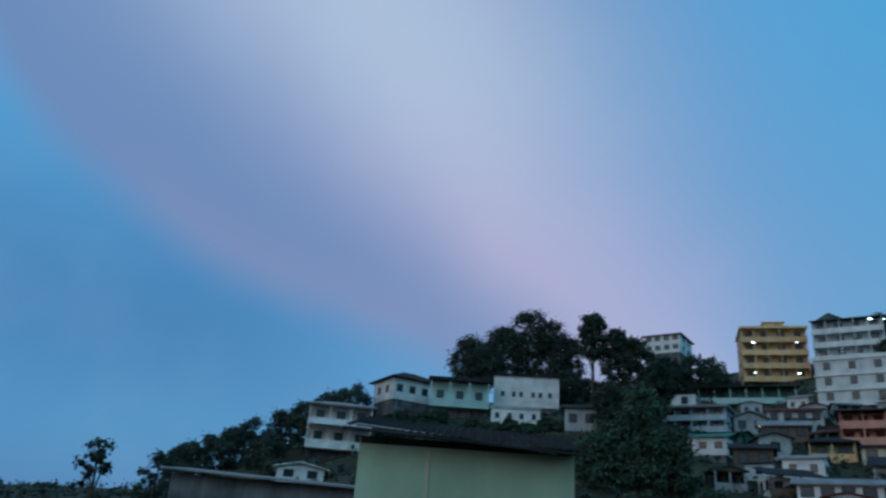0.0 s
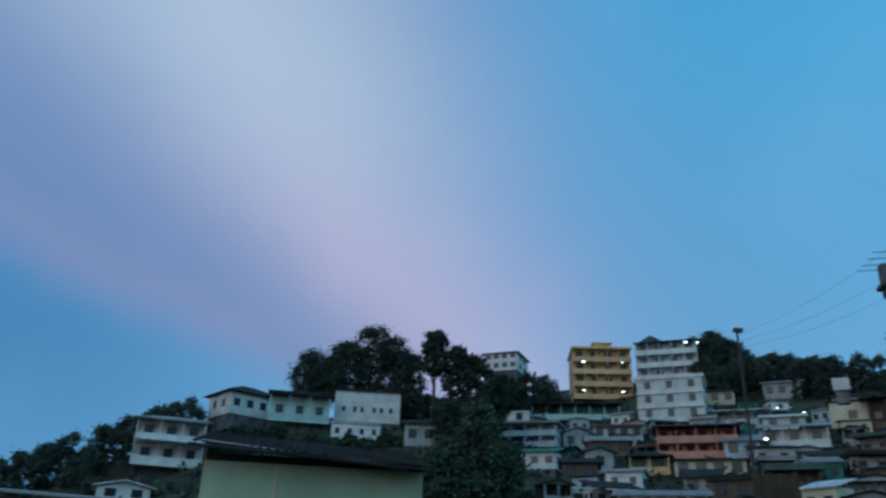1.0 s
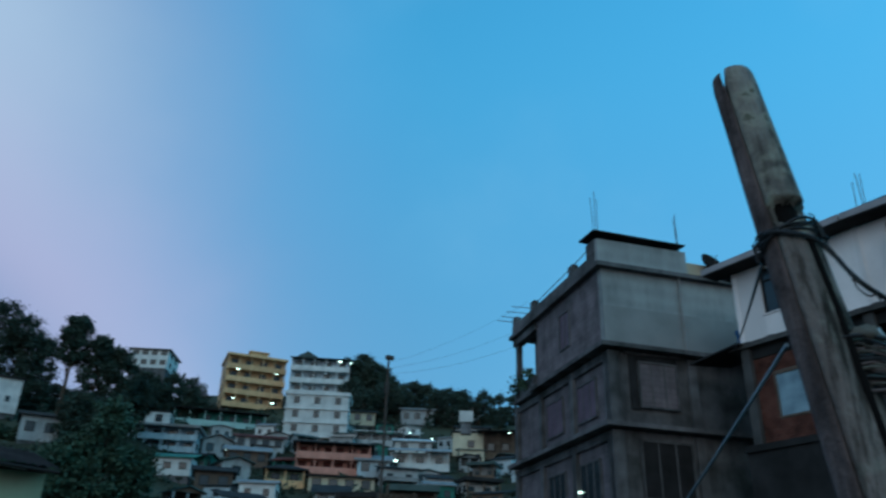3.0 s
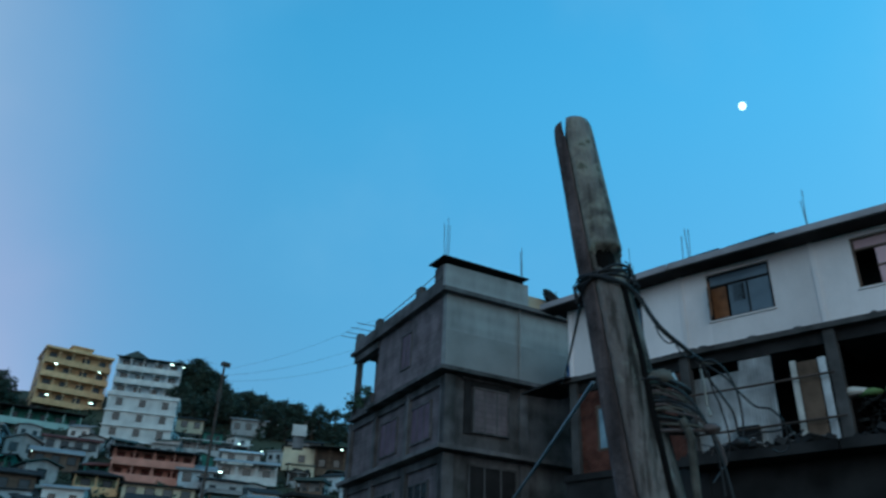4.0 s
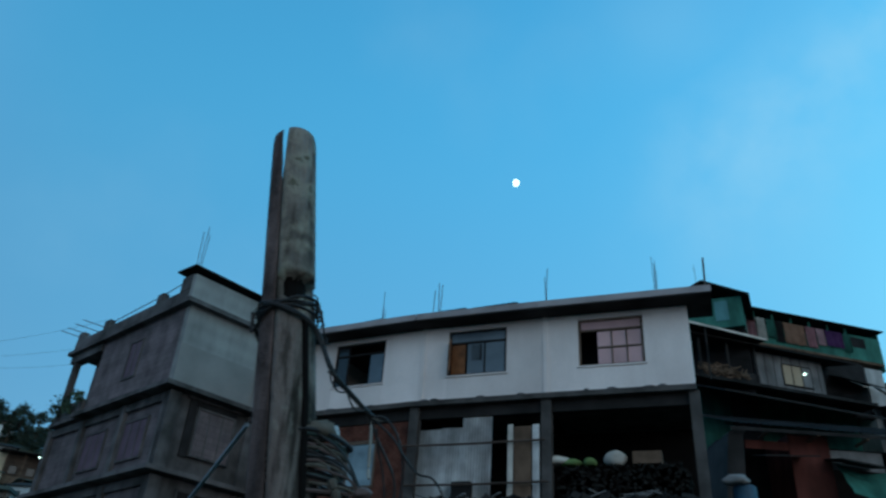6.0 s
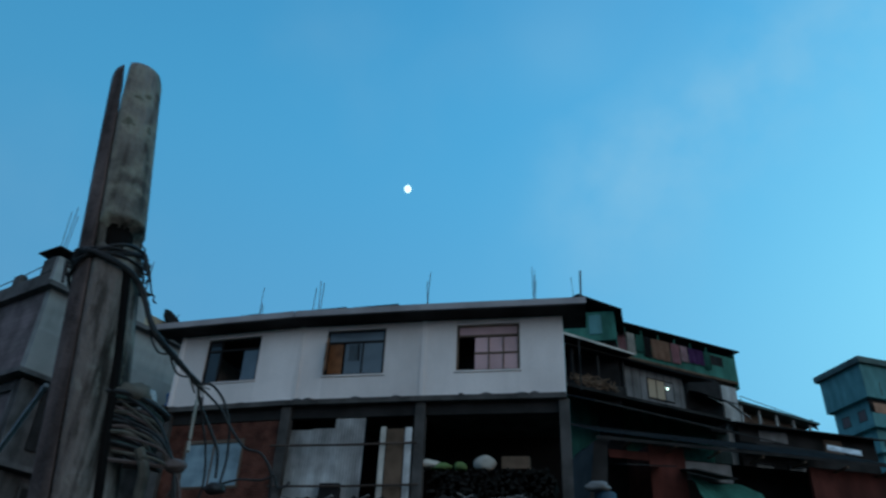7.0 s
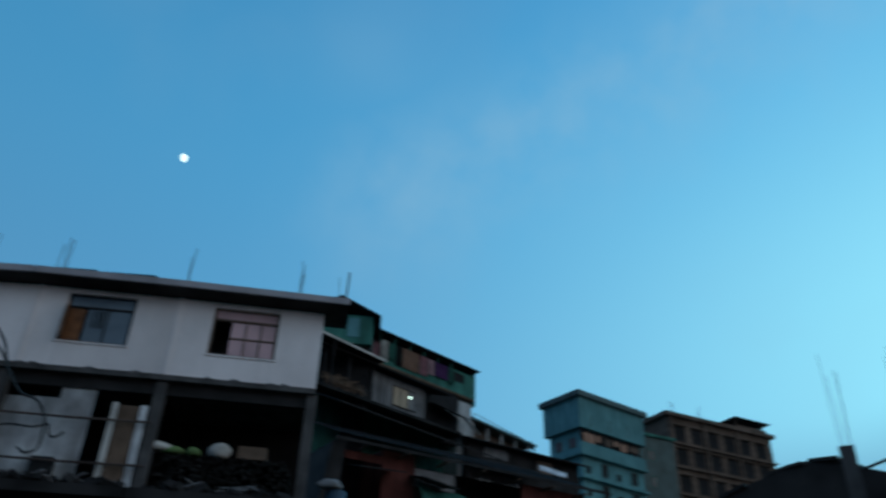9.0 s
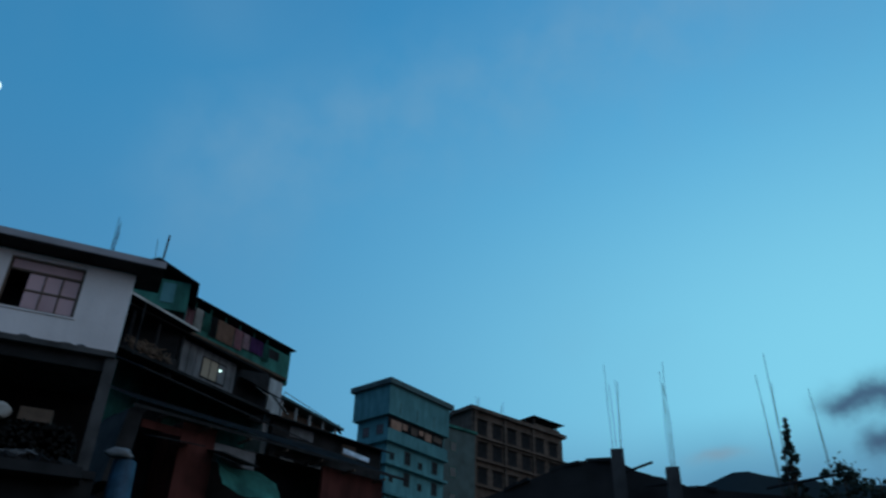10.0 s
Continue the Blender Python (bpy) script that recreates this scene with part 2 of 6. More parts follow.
M_TURQ = mat("turquoise_paint", (0.42, 0.62, 0.60), 0.8, var=0.15, scale=0.5)
M_BLUEB = mat("sky_blue_paint", (0.125, 0.32, 0.345), 0.75, var=0.15, scale=0.4)
M_BROWNB = mat("brown_plaster", (0.155, 0.115, 0.092), 0.85, var=0.25, scale=0.4)
M_CONC = mat("raw_concrete", (0.160, 0.158, 0.168), 0.9, var=0.3, scale=0.7, stain=(0.055, 0.057, 0.057), fine=12)
M_RENDER = mat("new_cement_render", (0.33, 0.35, 0.355), 0.9, var=0.12, scale=0.5, stain=(0.26, 0.275, 0.28))
M_BRICKY = mat("dusty_brick_infill", (0.205, 0.174, 0.190), 0.9, var=0.25, scale=1.2, stain=(0.135, 0.122, 0.13))
coursed(M_BRICKY, 0.42, 0.21, 0.72)
M_BRICK = mat("red_brick", (0.135, 0.055, 0.042), 0.9, var=0.35, scale=3.0)
M_MORTAR = mat("mortar", (0.20, 0.16, 0.14), 0.95)
M_TIN = mat("rusty_dark_tin", (0.036, 0.035, 0.036), 0.8, 0.0, var=0.4, scale=0.8)
M_TINGREY = mat("grey_tin", (0.27, 0.27, 0.275), 0.6, 0.15, var=0.3, scale=0.8)
M_TINGREEN = mat("dark_green_tin", (0.06, 0.10, 0.10), 0.55, 0.2, var=0.3, scale=0.8)
M_TINWHITE = mat("bright_galvanised_sheet", (0.80, 0.82, 0.84), 0.55, 0.0, var=0.15, scale=1.6, stain=(0.45, 0.46, 0.48))
M_OLIVE = mat("yellow_green_wall", (0.42, 0.52, 0.38), 0.85, var=0.12, scale=0.5)
M_WOOD = mat("grey_weathered_wood", (0.24, 0.22, 0.208), 0.85, var=0.5, scale=6.0, stain=(0.08, 0.075, 0.068), fine=55, bump=0.6)
wt_ = M_WOOD.node_tree
wood_map = wt_.nodes.new("ShaderNodeMapping")
wood_map.inputs["Scale"].default_value = (1.0, 1.0, 0.45)
wood_co = [q for q in wt_.nodes if q.type == "TEX_COORD"][0]
for link in [q for q in wt_.links if q.from_node == wood_co]:
    wt_.links.new(wood_map.outputs[0], link.to_socket)
wt_.links.new(wood_co.outputs["Object"], wood_map.inputs[0])
# long dark weather streaks and pale lichen blotches on the trunk
streak_map, streak_tex, lichen = wt_.nodes.new("ShaderNodeMapping"), wt_.nodes.new("ShaderNodeTexNoise"), wt_.nodes.new("ShaderNodeTexNoise")
streak_map.inputs["Scale"].default_value = (26.0, 26.0, 1.3)
wt_.links.new(wood_co.outputs["Object"], streak_map.inputs[0])
wt_.links.new(streak_map.outputs[0], streak_tex.inputs["Vector"])
streak_tex.inputs["Scale"].default_value, streak_tex.inputs["Detail"].default_value = 1.0, 5.0
wt_.links.new(wood_co.outputs["Object"], lichen.inputs["Vector"])
lichen.inputs["Scale"].default_value, lichen.inputs["Detail"].default_value = 16.0, 6.0
wood_out = wt_.nodes["Principled BSDF"].inputs["Base Color"].links[0].from_socket
for tex, lo_, hi_, blend, tint in ((streak_tex, 0.50, 0.63, "MULTIPLY", (0.22, 0.20, 0.19, 1)), (lichen, 0.56, 0.70, "MIX", (0.33, 0.36, 0.31, 1))):
    rng_ = wt_.nodes.new("ShaderNodeMapRange")
    rng_.inputs[1].default_value, rng_.inputs[2].default_value, rng_.inputs[4].default_value = lo_, hi_, 0.75
    wt_.links.new(tex.outputs[0], rng_.inputs[0])
    mx_ = wt_.nodes.new("ShaderNodeMix")
    mx_.data_type, mx_.blend_type = "RGBA", blend
    wt_.links.new(rng_.outputs[0], mx_.inputs[0])
    wt_.links.new(wood_out, mx_.inputs[6])
    mx_.inputs[7].default_value = tint
    wood_out = mx_.outputs[2]
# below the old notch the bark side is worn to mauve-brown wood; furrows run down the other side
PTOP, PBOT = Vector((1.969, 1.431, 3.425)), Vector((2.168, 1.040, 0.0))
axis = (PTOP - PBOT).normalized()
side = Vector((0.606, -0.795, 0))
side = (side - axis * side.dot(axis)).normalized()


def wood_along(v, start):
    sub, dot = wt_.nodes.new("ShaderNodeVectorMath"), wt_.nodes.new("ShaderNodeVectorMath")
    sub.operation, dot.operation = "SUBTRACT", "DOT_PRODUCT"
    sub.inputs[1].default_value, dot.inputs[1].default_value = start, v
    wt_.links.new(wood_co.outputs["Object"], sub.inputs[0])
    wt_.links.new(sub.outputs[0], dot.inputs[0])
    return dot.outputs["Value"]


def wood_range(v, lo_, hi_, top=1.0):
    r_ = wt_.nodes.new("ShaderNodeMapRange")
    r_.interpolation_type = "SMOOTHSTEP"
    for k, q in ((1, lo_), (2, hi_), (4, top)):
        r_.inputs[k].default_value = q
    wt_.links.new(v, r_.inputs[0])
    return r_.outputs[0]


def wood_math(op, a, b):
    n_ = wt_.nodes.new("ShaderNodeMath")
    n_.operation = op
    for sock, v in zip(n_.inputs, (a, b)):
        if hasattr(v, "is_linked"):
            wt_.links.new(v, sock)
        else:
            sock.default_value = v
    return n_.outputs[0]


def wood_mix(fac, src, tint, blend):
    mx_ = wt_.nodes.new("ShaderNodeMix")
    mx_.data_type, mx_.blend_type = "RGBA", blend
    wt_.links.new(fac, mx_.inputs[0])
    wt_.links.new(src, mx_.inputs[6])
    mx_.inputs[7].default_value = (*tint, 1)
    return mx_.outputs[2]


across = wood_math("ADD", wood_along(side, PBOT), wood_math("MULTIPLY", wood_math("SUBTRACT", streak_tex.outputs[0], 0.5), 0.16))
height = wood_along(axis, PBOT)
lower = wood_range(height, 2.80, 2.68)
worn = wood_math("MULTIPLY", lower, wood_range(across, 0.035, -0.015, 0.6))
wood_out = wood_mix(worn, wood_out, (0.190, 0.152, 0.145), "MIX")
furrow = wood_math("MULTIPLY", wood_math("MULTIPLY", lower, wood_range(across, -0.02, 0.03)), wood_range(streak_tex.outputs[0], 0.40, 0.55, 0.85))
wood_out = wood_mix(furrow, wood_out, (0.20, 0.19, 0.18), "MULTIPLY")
broad_map, broad = wt_.nodes.new("ShaderNodeMapping"), wt_.nodes.new("ShaderNodeTexNoise")
broad_map.inputs["Scale"].default_value = (17.0, 17.0, 2.6)
wt_.links.new(wood_co.outputs["Object"], broad_map.inputs[0])
wt_.links.new(broad_map.outputs[0], broad.inputs["Vector"])
broad.inputs["Scale"].default_value, broad.inputs["Detail"].default_value, broad.inputs["Roughness"].default_value = 1.0, 8.0, 0.7
wood_out = wood_mix(wood_math("MULTIPLY", lower, wood_range(broad.outputs[0], 0.50, 0.62, 0.85)), wood_out, (0.26, 0.26, 0.25), "MULTIPLY")
wood_out = wood_mix(wood_math("MULTIPLY", lower, wood_range(broad.outputs[0], 0.44, 0.34, 0.5)), wood_out, (0.27, 0.27, 0.245), "MIX")
upper = wood_math("MULTIPLY", wood_range(height, 2.82, 2.95), wood_range(lichen.outputs[0], 0.40, 0.60, 0.6))
wood_out = wood_mix(upper, wood_out, (0.30, 0.29, 0.245), "MIX")
rot_spot = wood_math("MULTIPLY", wood_range(height, 3.05, 3.12), wood_range(lichen.outputs[0], 0.62, 0.70, 0.75))
wood_out = wood_mix(rot_spot, wood_out, (0.25, 0.24, 0.20), "MULTIPLY")
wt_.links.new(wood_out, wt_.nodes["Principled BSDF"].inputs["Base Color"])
M_STRIP = mat("bare_brown_split_wood", (0.195, 0.145, 0.14), 0.8, var=0.4, scale=5.0, bump=0.5)
weather(M_STRIP, 0.5, 0.0, 30.0, 1.6)
M_FASCIA = mat("dull_lilac_grey_tin", (0.36, 0.345, 0.37), 0.6, var=0.2, scale=1.2)
# pale plastic; the blue of the reflected sky is put into its colour
M_PLASTIC = mat("plastic_sky_reflection", (0.26, 0.37, 0.44), 0.35, var=0.3, scale=1.4, stain=(0.12, 0.18, 0.22))
M_ROPE = mat("pale_frayed_rope", (0.34, 0.33, 0.30), 0.9)
M_RAG = mat("dirty_beige_rag", (0.135, 0.125, 0.11), 0.95, var=0.4, scale=14)
M_POST = mat("dark_concrete", (0.095, 0.092, 0.092), 0.9, var=0.3, scale=1.5)
M_BOARD = mat("brown_board", (0.16, 0.11, 0.08), 0.8, var=0.3, scale=2)
M_ORANGE = mat("orange_wood", (0.25, 0.105, 0.045), 0.6, var=0.3, scale=3)
# near-black for dark things, and for shade put into openings and under roofs
M_DARK = mat("shade_and_dark_things", (0.03, 0.03, 0.032), 0.9)
# near-black colour that stands in for shade in gaps and the open bay
M_GAPSHADE = mat("gap_shade_black", (0.008, 0.007, 0.007), 1.0)
M_GREYBOARD = mat("dull_grey_boards", (0.24, 0.245, 0.255), 0.85, var=0.25, scale=0.9)
M_DRUM = mat("dull_blue_plastic", (0.035, 0.10, 0.17), 0.55, var=0.3, scale=3)
M_CABLE = mat("black_cable", (0.025, 0.025, 0.028), 0.5)
M_CABLEBLUE = mat("pale_blue_cable", (0.22, 0.30, 0.36), 0.5)
M_CABLEPINK = mat("faded_pink_cable", (0.115, 0.086, 0.085), 0.7)
M_STEEL = mat("rusty_rebar", (0.10, 0.075, 0.065), 0.7, 0.4)
M_BLUECLOTH = mat("blue_plastic", (0.05, 0.16, 0.38), 0.5)
M_SACK = mat("white_sack", (0.62, 0.60, 0.56), 0.8)
M_SACKG = mat("green_sack", (0.16, 0.26, 0.10), 0.8)
M_PINKCLOTH = mat("pink_cloth", (0.40, 0.20, 0.23), 0.9)
M_PURPLE = mat("purple_cloth", (0.14, 0.06, 0.19), 0.9)
M_PINKSHEET = mat("pale_pink_cloth", (0.55, 0.36, 0.40), 0.9)
M_PINKPANE = mat("dim_pink_curtain", (0.13, 0.085, 0.12), 0.5)
M_PEACH = mat("peach_cloth", (0.42, 0.25, 0.18), 0.9)
M_CURTAIN = mat("pink_curtain_glass", (0.64, 0.42, 0.45), 0.35, var=0.15, scale=1.0)
M_MOUNT = mat("far_forest", (0.03, 0.045, 0.05), 0.95, var=0.3, scale=0.005)
for m_, amount_, course_ in ((M_CONC, 0.42, 0.75), (M_RENDER, 0.26, 0.6), (M_BRICKY, 0.34, 0.9), (M_FACADE, 0.06, 0.0), (M_BLUEB, 0.30, 0.0), (M_BROWNB, 0.35, 0.8),
                             (M_GREYBOARD, 0.3, 0.0), (M_PALE, 0.3, 0.0), (M_WHITE, 0.10, 0.0), (M_BLUEWHITE, 0.25, 0.0), (M_TINWHITE, 0.45, 0.0), (M_TEAL, 0.4, 0.0), (M_RED, 0.35, 0.0), (M_OLIVE, 0.14, 0.0), (M_YELLOW, 0.18, 0.0)):
    weather(m_, amount_, course_)
M_BULB = lamp_mat("cold_lamp", (0.70, 1.0, 0.90), 5.0)
M_WARMWIN = lamp_mat("lit_curtain", (0.9, 0.72, 0.45), 0.022)
M_WARMWIN.node_tree.nodes["Principled BSDF"].inputs["Base Color"].default_value = (0.30, 0.25, 0.18, 1)
M_MOON = lamp_mat("moonlit_rock", (0.76, 1.0, 0.93), 1.8)


def glass(name, color, rough=0.12):
    m = mat(name, color, rough, var=0.2, scale=0.8, bump=0.0)
    m.node_tree.nodes["Principled BSDF"].inputs["Specular IOR Level"].default_value = 0.4
    return m


M_GLASS = glass("dark_window_glass", (0.035, 0.045, 0.055))
# blue base colour stands in for the sky reflected in the panes
M_GLASSBLUE = glass("sky_reflection_glass", (0.13, 0.18, 0.235), 0.2)

# ---- building blocks ----


def cube(bm, x0, y0, z0, x1, y1, z1, m=None):
    vs = [bm.verts.new((x, y, z)) for z in (z0, z1) for x, y in ((x0, y0), (x1, y0), (x1, y1), (x0, y1))]
    for q in ((3, 2, 1, 0), (4, 5, 6, 7), (0, 1, 5, 4), (1, 2, 6, 5), (2, 3, 7, 6), (3, 0, 4, 7)):
        bm.faces.new([vs[i] for i in q])
    if m is not None:
        bmesh.ops.transform(bm, matrix=m, verts=vs)
    return bm


def box(*a, m=None):
    return cube(bmesh.new(), *a, m=m)


def prism(bm, outline, y0, y1, m=None):
    """A solid from an outline in the x-z plane, between two depths."""
    a = [bm.verts.new((x, y0, z)) for x, z in outline]
    b = [bm.verts.new((x, y1, z)) for x, z in outline]
    n = len(outline)
    bm.faces.new(a)
    bm.faces.new(b[::-1])
    for i in range(n):
        bm.faces.new((a[i], b[i], b[(i + 1) % n], a[(i + 1) % n]))
    if m is not None:
        bmesh.ops.transform(bm, matrix=m, verts=a + b)
    return bm


def sheet(bm, corners, thick):
    """A slab with four given top corners, in order."""
    a = [bm.verts.new(c) for c in corners]
    b = [bm.verts.new((c[0], c[1], c[2] - thick)) for c in corners]
    bm.faces.new(a)
    bm.faces.new(b[::-1])
    n = len(corners)
    for i in range(n):
        bm.faces.new((a[i], b[i], b[(i + 1) % n], a[(i + 1) % n]))
    return bm


def tube(bm, pts, r, n=6, taper=1.0):
    """A round bar along a line of points."""
    pts = [Vector(p) for p in pts]
    rings = []
    for i, p in enumerate(pts):
        d = (pts[min(i + 1, len(pts) - 1)] - pts[max(i - 1, 0)]).normalized()
        side = d.cross(Vector((0, 0, 1)) if abs(d.z) < 0.9 else Vector((1, 0, 0))).normalized()
        up = side.cross(d)
        k = r * (1 + (taper - 1) * i / max(1, len(pts) - 1))
        rings.append([bm.verts.new(p + (side * math.cos(6.2832 * j / n) + up * math.sin(6.2832 * j / n)) * k) for j in range(n)])
    for a, b in zip(rings, rings[1:]):
        for j in range(n):
            bm.faces.new((a[j], a[(j + 1) % n], b[(j + 1) % n], b[j]))
    bm.faces.new(rings[0][::-1])
    bm.faces.new(rings[-1])
    return bm


def sag(a, b, drop, n=12):
    a, b = Vector(a), Vector(b)
    return [a.lerp(b, i / n) - Vector((0, 0, drop * 4 * (i / n) * (1 - i / n))) for i in range(n + 1)]


def part(name, bm, material, parent, label="", smooth=False):
    bmesh.ops.recalc_face_normals(bm, faces=bm.faces)
    me = bpy.data.meshes.new(name)
    bm.to_mesh(me)
    bm.free()
    me.materials.append(material)
    if smooth:
        me.shade_smooth()
    ob = new(name, me)
    ob.parent = parent
    if label:
        ob["label"] = label
    return ob


def thing(name, m, label, category, group="", kind=""):
    ob = new(name)
    ob.matrix_basis = m
    ob.empty_display_size = 0.2
    return tagged(ob, label, category, group, kind)


def single(name, bm, material, label, category, group="", kind="", smooth=False):
    return tagged(part(name, bm, material, None, "", smooth), label, category, group, kind)


WINDOW_MESHES = {}


def window(parent, x, y, z, w, h, frame_mat, pane_mat, mullions=1, m=None, name="window"):
    """A framed window whose outer face stands at depth y; x, z: its lower left corner. The pane is a part of it."""
    key = (round(w, 2), round(h, 2), frame_mat.name, pane_mat.name, mullions)
    if key not in WINDOW_MESHES:
        t = min(0.07, w * 0.08)
        bm = bmesh.new()
        # wall_ring: one closed frame round the opening
        outer, inner = ((0, 0), (w, 0), (w, h), (0, h)), ((t, t), (w - t, t), (w - t, h - t), (t, h - t))
        vo = [[bm.verts.new((x_, y_, z_)) for x_, z_ in ring] for y_ in (-0.05, 0.05) for ring in (outer, inner)]
        for k in range(4):
            n_ = (k + 1) % 4
            bm.faces.new((vo[0][k], vo[0][n_], vo[1][n_], vo[1][k]))
            bm.faces.new((vo[2][k], vo[3][k], vo[3][n_], vo[2][n_]))
            bm.faces.new((vo[0][k], vo[2][k], vo[2][n_], vo[0][n_]))
            bm.faces.new((vo[1][k], vo[1][n_], vo[3][n_], vo[3][k]))
        pb = box(t * 0.5, -0.012, t * 0.5, w - t * 0.5, 0.0, h - t * 0.5)
        pair = []
        for b_, mm in ((bm, frame_mat), (pb, pane_mat)):
            me = bpy.data.meshes.new("window")
            bmesh.ops.recalc_face_normals(b_, faces=b_.faces)
            b_.to_mesh(me)
            b_.free()
            me.materials.append(mm)
            pair.append(me)
        WINDOW_MESHES[key] = pair
    fr, pa = WINDOW_MESHES[key]
    ob = new(name, fr)
    ob.parent = parent
    ob.matrix_basis = (m or Matrix()) @ Matrix.Translation((x, y, z))
    pane = new("pane", pa)
    pane.parent = ob
    for i in range(mullions):
        cx = w * (i + 1) / (mullions + 1)
        bar = part("mullion", box(cx - 0.022, -0.035, 0.07, cx + 0.022, -0.013, h - 0.07), frame_mat, ob)
    return ob


# ---- terrain ----
SKY_AZ = (-180, -60, -24, -15, -10, -3, 9, 16, 26, 36, 60, 90, 118, 140, 180)
SKY_EL = (2, 2, 4.0, 8.2, 10.2, 11.8, 13.6, 14.3, 15.4, 13.6, 12, 10.5, 9, 8, 2)
SKY_D = (160, 160, 150, 130, 125, 125, 140, 185, 178, 160, 120, 100, 110, 120, 160)


def ground_z(x, y):
    d, a = math.hypot(x, y), math.degrees(math.atan2(x, y))
    e, far = np.interp(a, SKY_AZ, SKY_EL), np.interp(a, SKY_AZ, SKY_D)
    top = math.tan(math.radians(e)) * far
    s = max(0.0, (d - 35) / (far - 35))
    rise = top * s ** 1.4 if s < 1 else top * (1 + 0.10 * math.sin(min(s - 1, 3.0)) - 0.5 * max(0, s - 1.3))
    wob = 1.2 * noise.noise((x * 0.03, y * 0.03, 0)) * min(1.0, s * 2)
    return max(rise + wob, -30.0) if s > 0 else 0.0


bm = bmesh.new()
radii = [0, 6, 14, 24, 34] + [35 + 6 * i for i in range(1, 34)] + [260, 320, 420, 600, 1000, 2000, 4500]
rings = []
for r in radii[1:]:
    rings.append([bm.verts.new((r * math.sin(a * math.pi / 90), r * math.cos(a * math.pi / 90), ground_z(r * math.sin(a * math.pi / 90), r * math.cos(a * math.pi / 90)))) for a in range(180)])
mid = bm.verts.new((0, 0, 0))
for j in range(180):
    bm.faces.new((mid, rings[0][j], rings[0][(j + 1) % 180]))
for a, b in zip(rings, rings[1:]):
    for j in range(180):
        bm.faces.new((a[j], b[j], b[(j + 1) % 180], a[(j + 1) % 180]))
single("ground", bm, M_GROUND, "dark soil and scrub of a steep hill town", "ground", kind="structure", smooth=True)

# far mountain behind the roofs
bm = bmesh.new()
rows_ = []
for k, dist in enumerate((1300, 1500, 1750)):
    row = []
    for i in range(91):
        a = 95 + i * 1.0
        crest = np.interp(a, (95, 112, 118, 124, 128, 129.5, 130.5, 131.8, 134, 139, 150, 185), (8, 13, 14.2, 14.4, 14.1, 14.8, 15.0, 14.7, 14.0, 13.4, 12.2, 8))
        h = math.tan(math.radians(crest)) * 1500 + 10 * noise.noise((a * 0.9, 0, 3))
        z = (-60, h, h * 0.5)[k]
        row.append(bm.verts.new((dist * math.sin(math.radians(a)), dist * math.cos(math.radians(a)), z)))
    rows_.append(row)
for a, b in zip(rows_, rows_[1:]):
    for i in range(90):
        bm.faces.new((a[i], b[i], b[i + 1], a[i + 1]))
single("backdrop_mountain", bm, M_MOUNT, "dark wooded mountain ridge on the horizon", "mountain", kind="structure", smooth=True)

# moon
bm = bmesh.new()
bmesh.ops.create_icosphere(bm, subdivisions=3, radius=15.5)
bmesh.ops.scale(bm, vec=(0.9, 0.82, 1.0), verts=bm.verts)
bmesh.ops.translate(bm, verts=bm.verts, vec=Vector((2291, 803, 1764)))
single("moon", bm, M_MOON, "small bright white moon in the dusk sky", "moon", smooth=True)

# ---- trees and scrub ----


def leaf_mesh(name, centres, radii_, per, size, seed, material, squash=0.8):
    rng = np.random.default_rng(seed)
    c = np.repeat(np.asarray(centres, float), per, 0)
    r = np.repeat(np.asarray(radii_, float), per)
    n = len(c)
    v = rng.normal(size=(n, 3))
    v /= np.linalg.norm(v, axis=1, keepdims=True)
    p = c + v * (r * np.abs(rng.normal(0.55, 0.38, n)))[:, None] * (1, 1, squash)
    a = rng.normal(size=(n, 3))
    a /= np.linalg.norm(a, axis=1, keepdims=True)
    b = np.cross(a, rng.normal(size=(n, 3)))
    b /= np.linalg.norm(b, axis=1, keepdims=True)
    s = (size * rng.uniform(0.5, 1.3, n))[:, None]
    quad = np.stack([p - a * s, p - b * s * 0.6, p + a * s, p + b * s * 0.6], 1).reshape(-1, 3)
    me = bpy.data.meshes.new(name)
    me.from_pydata(quad.tolist(), [], np.arange(4 * n).reshape(-1, 4).tolist())
    me.materials.append(material)
    return me


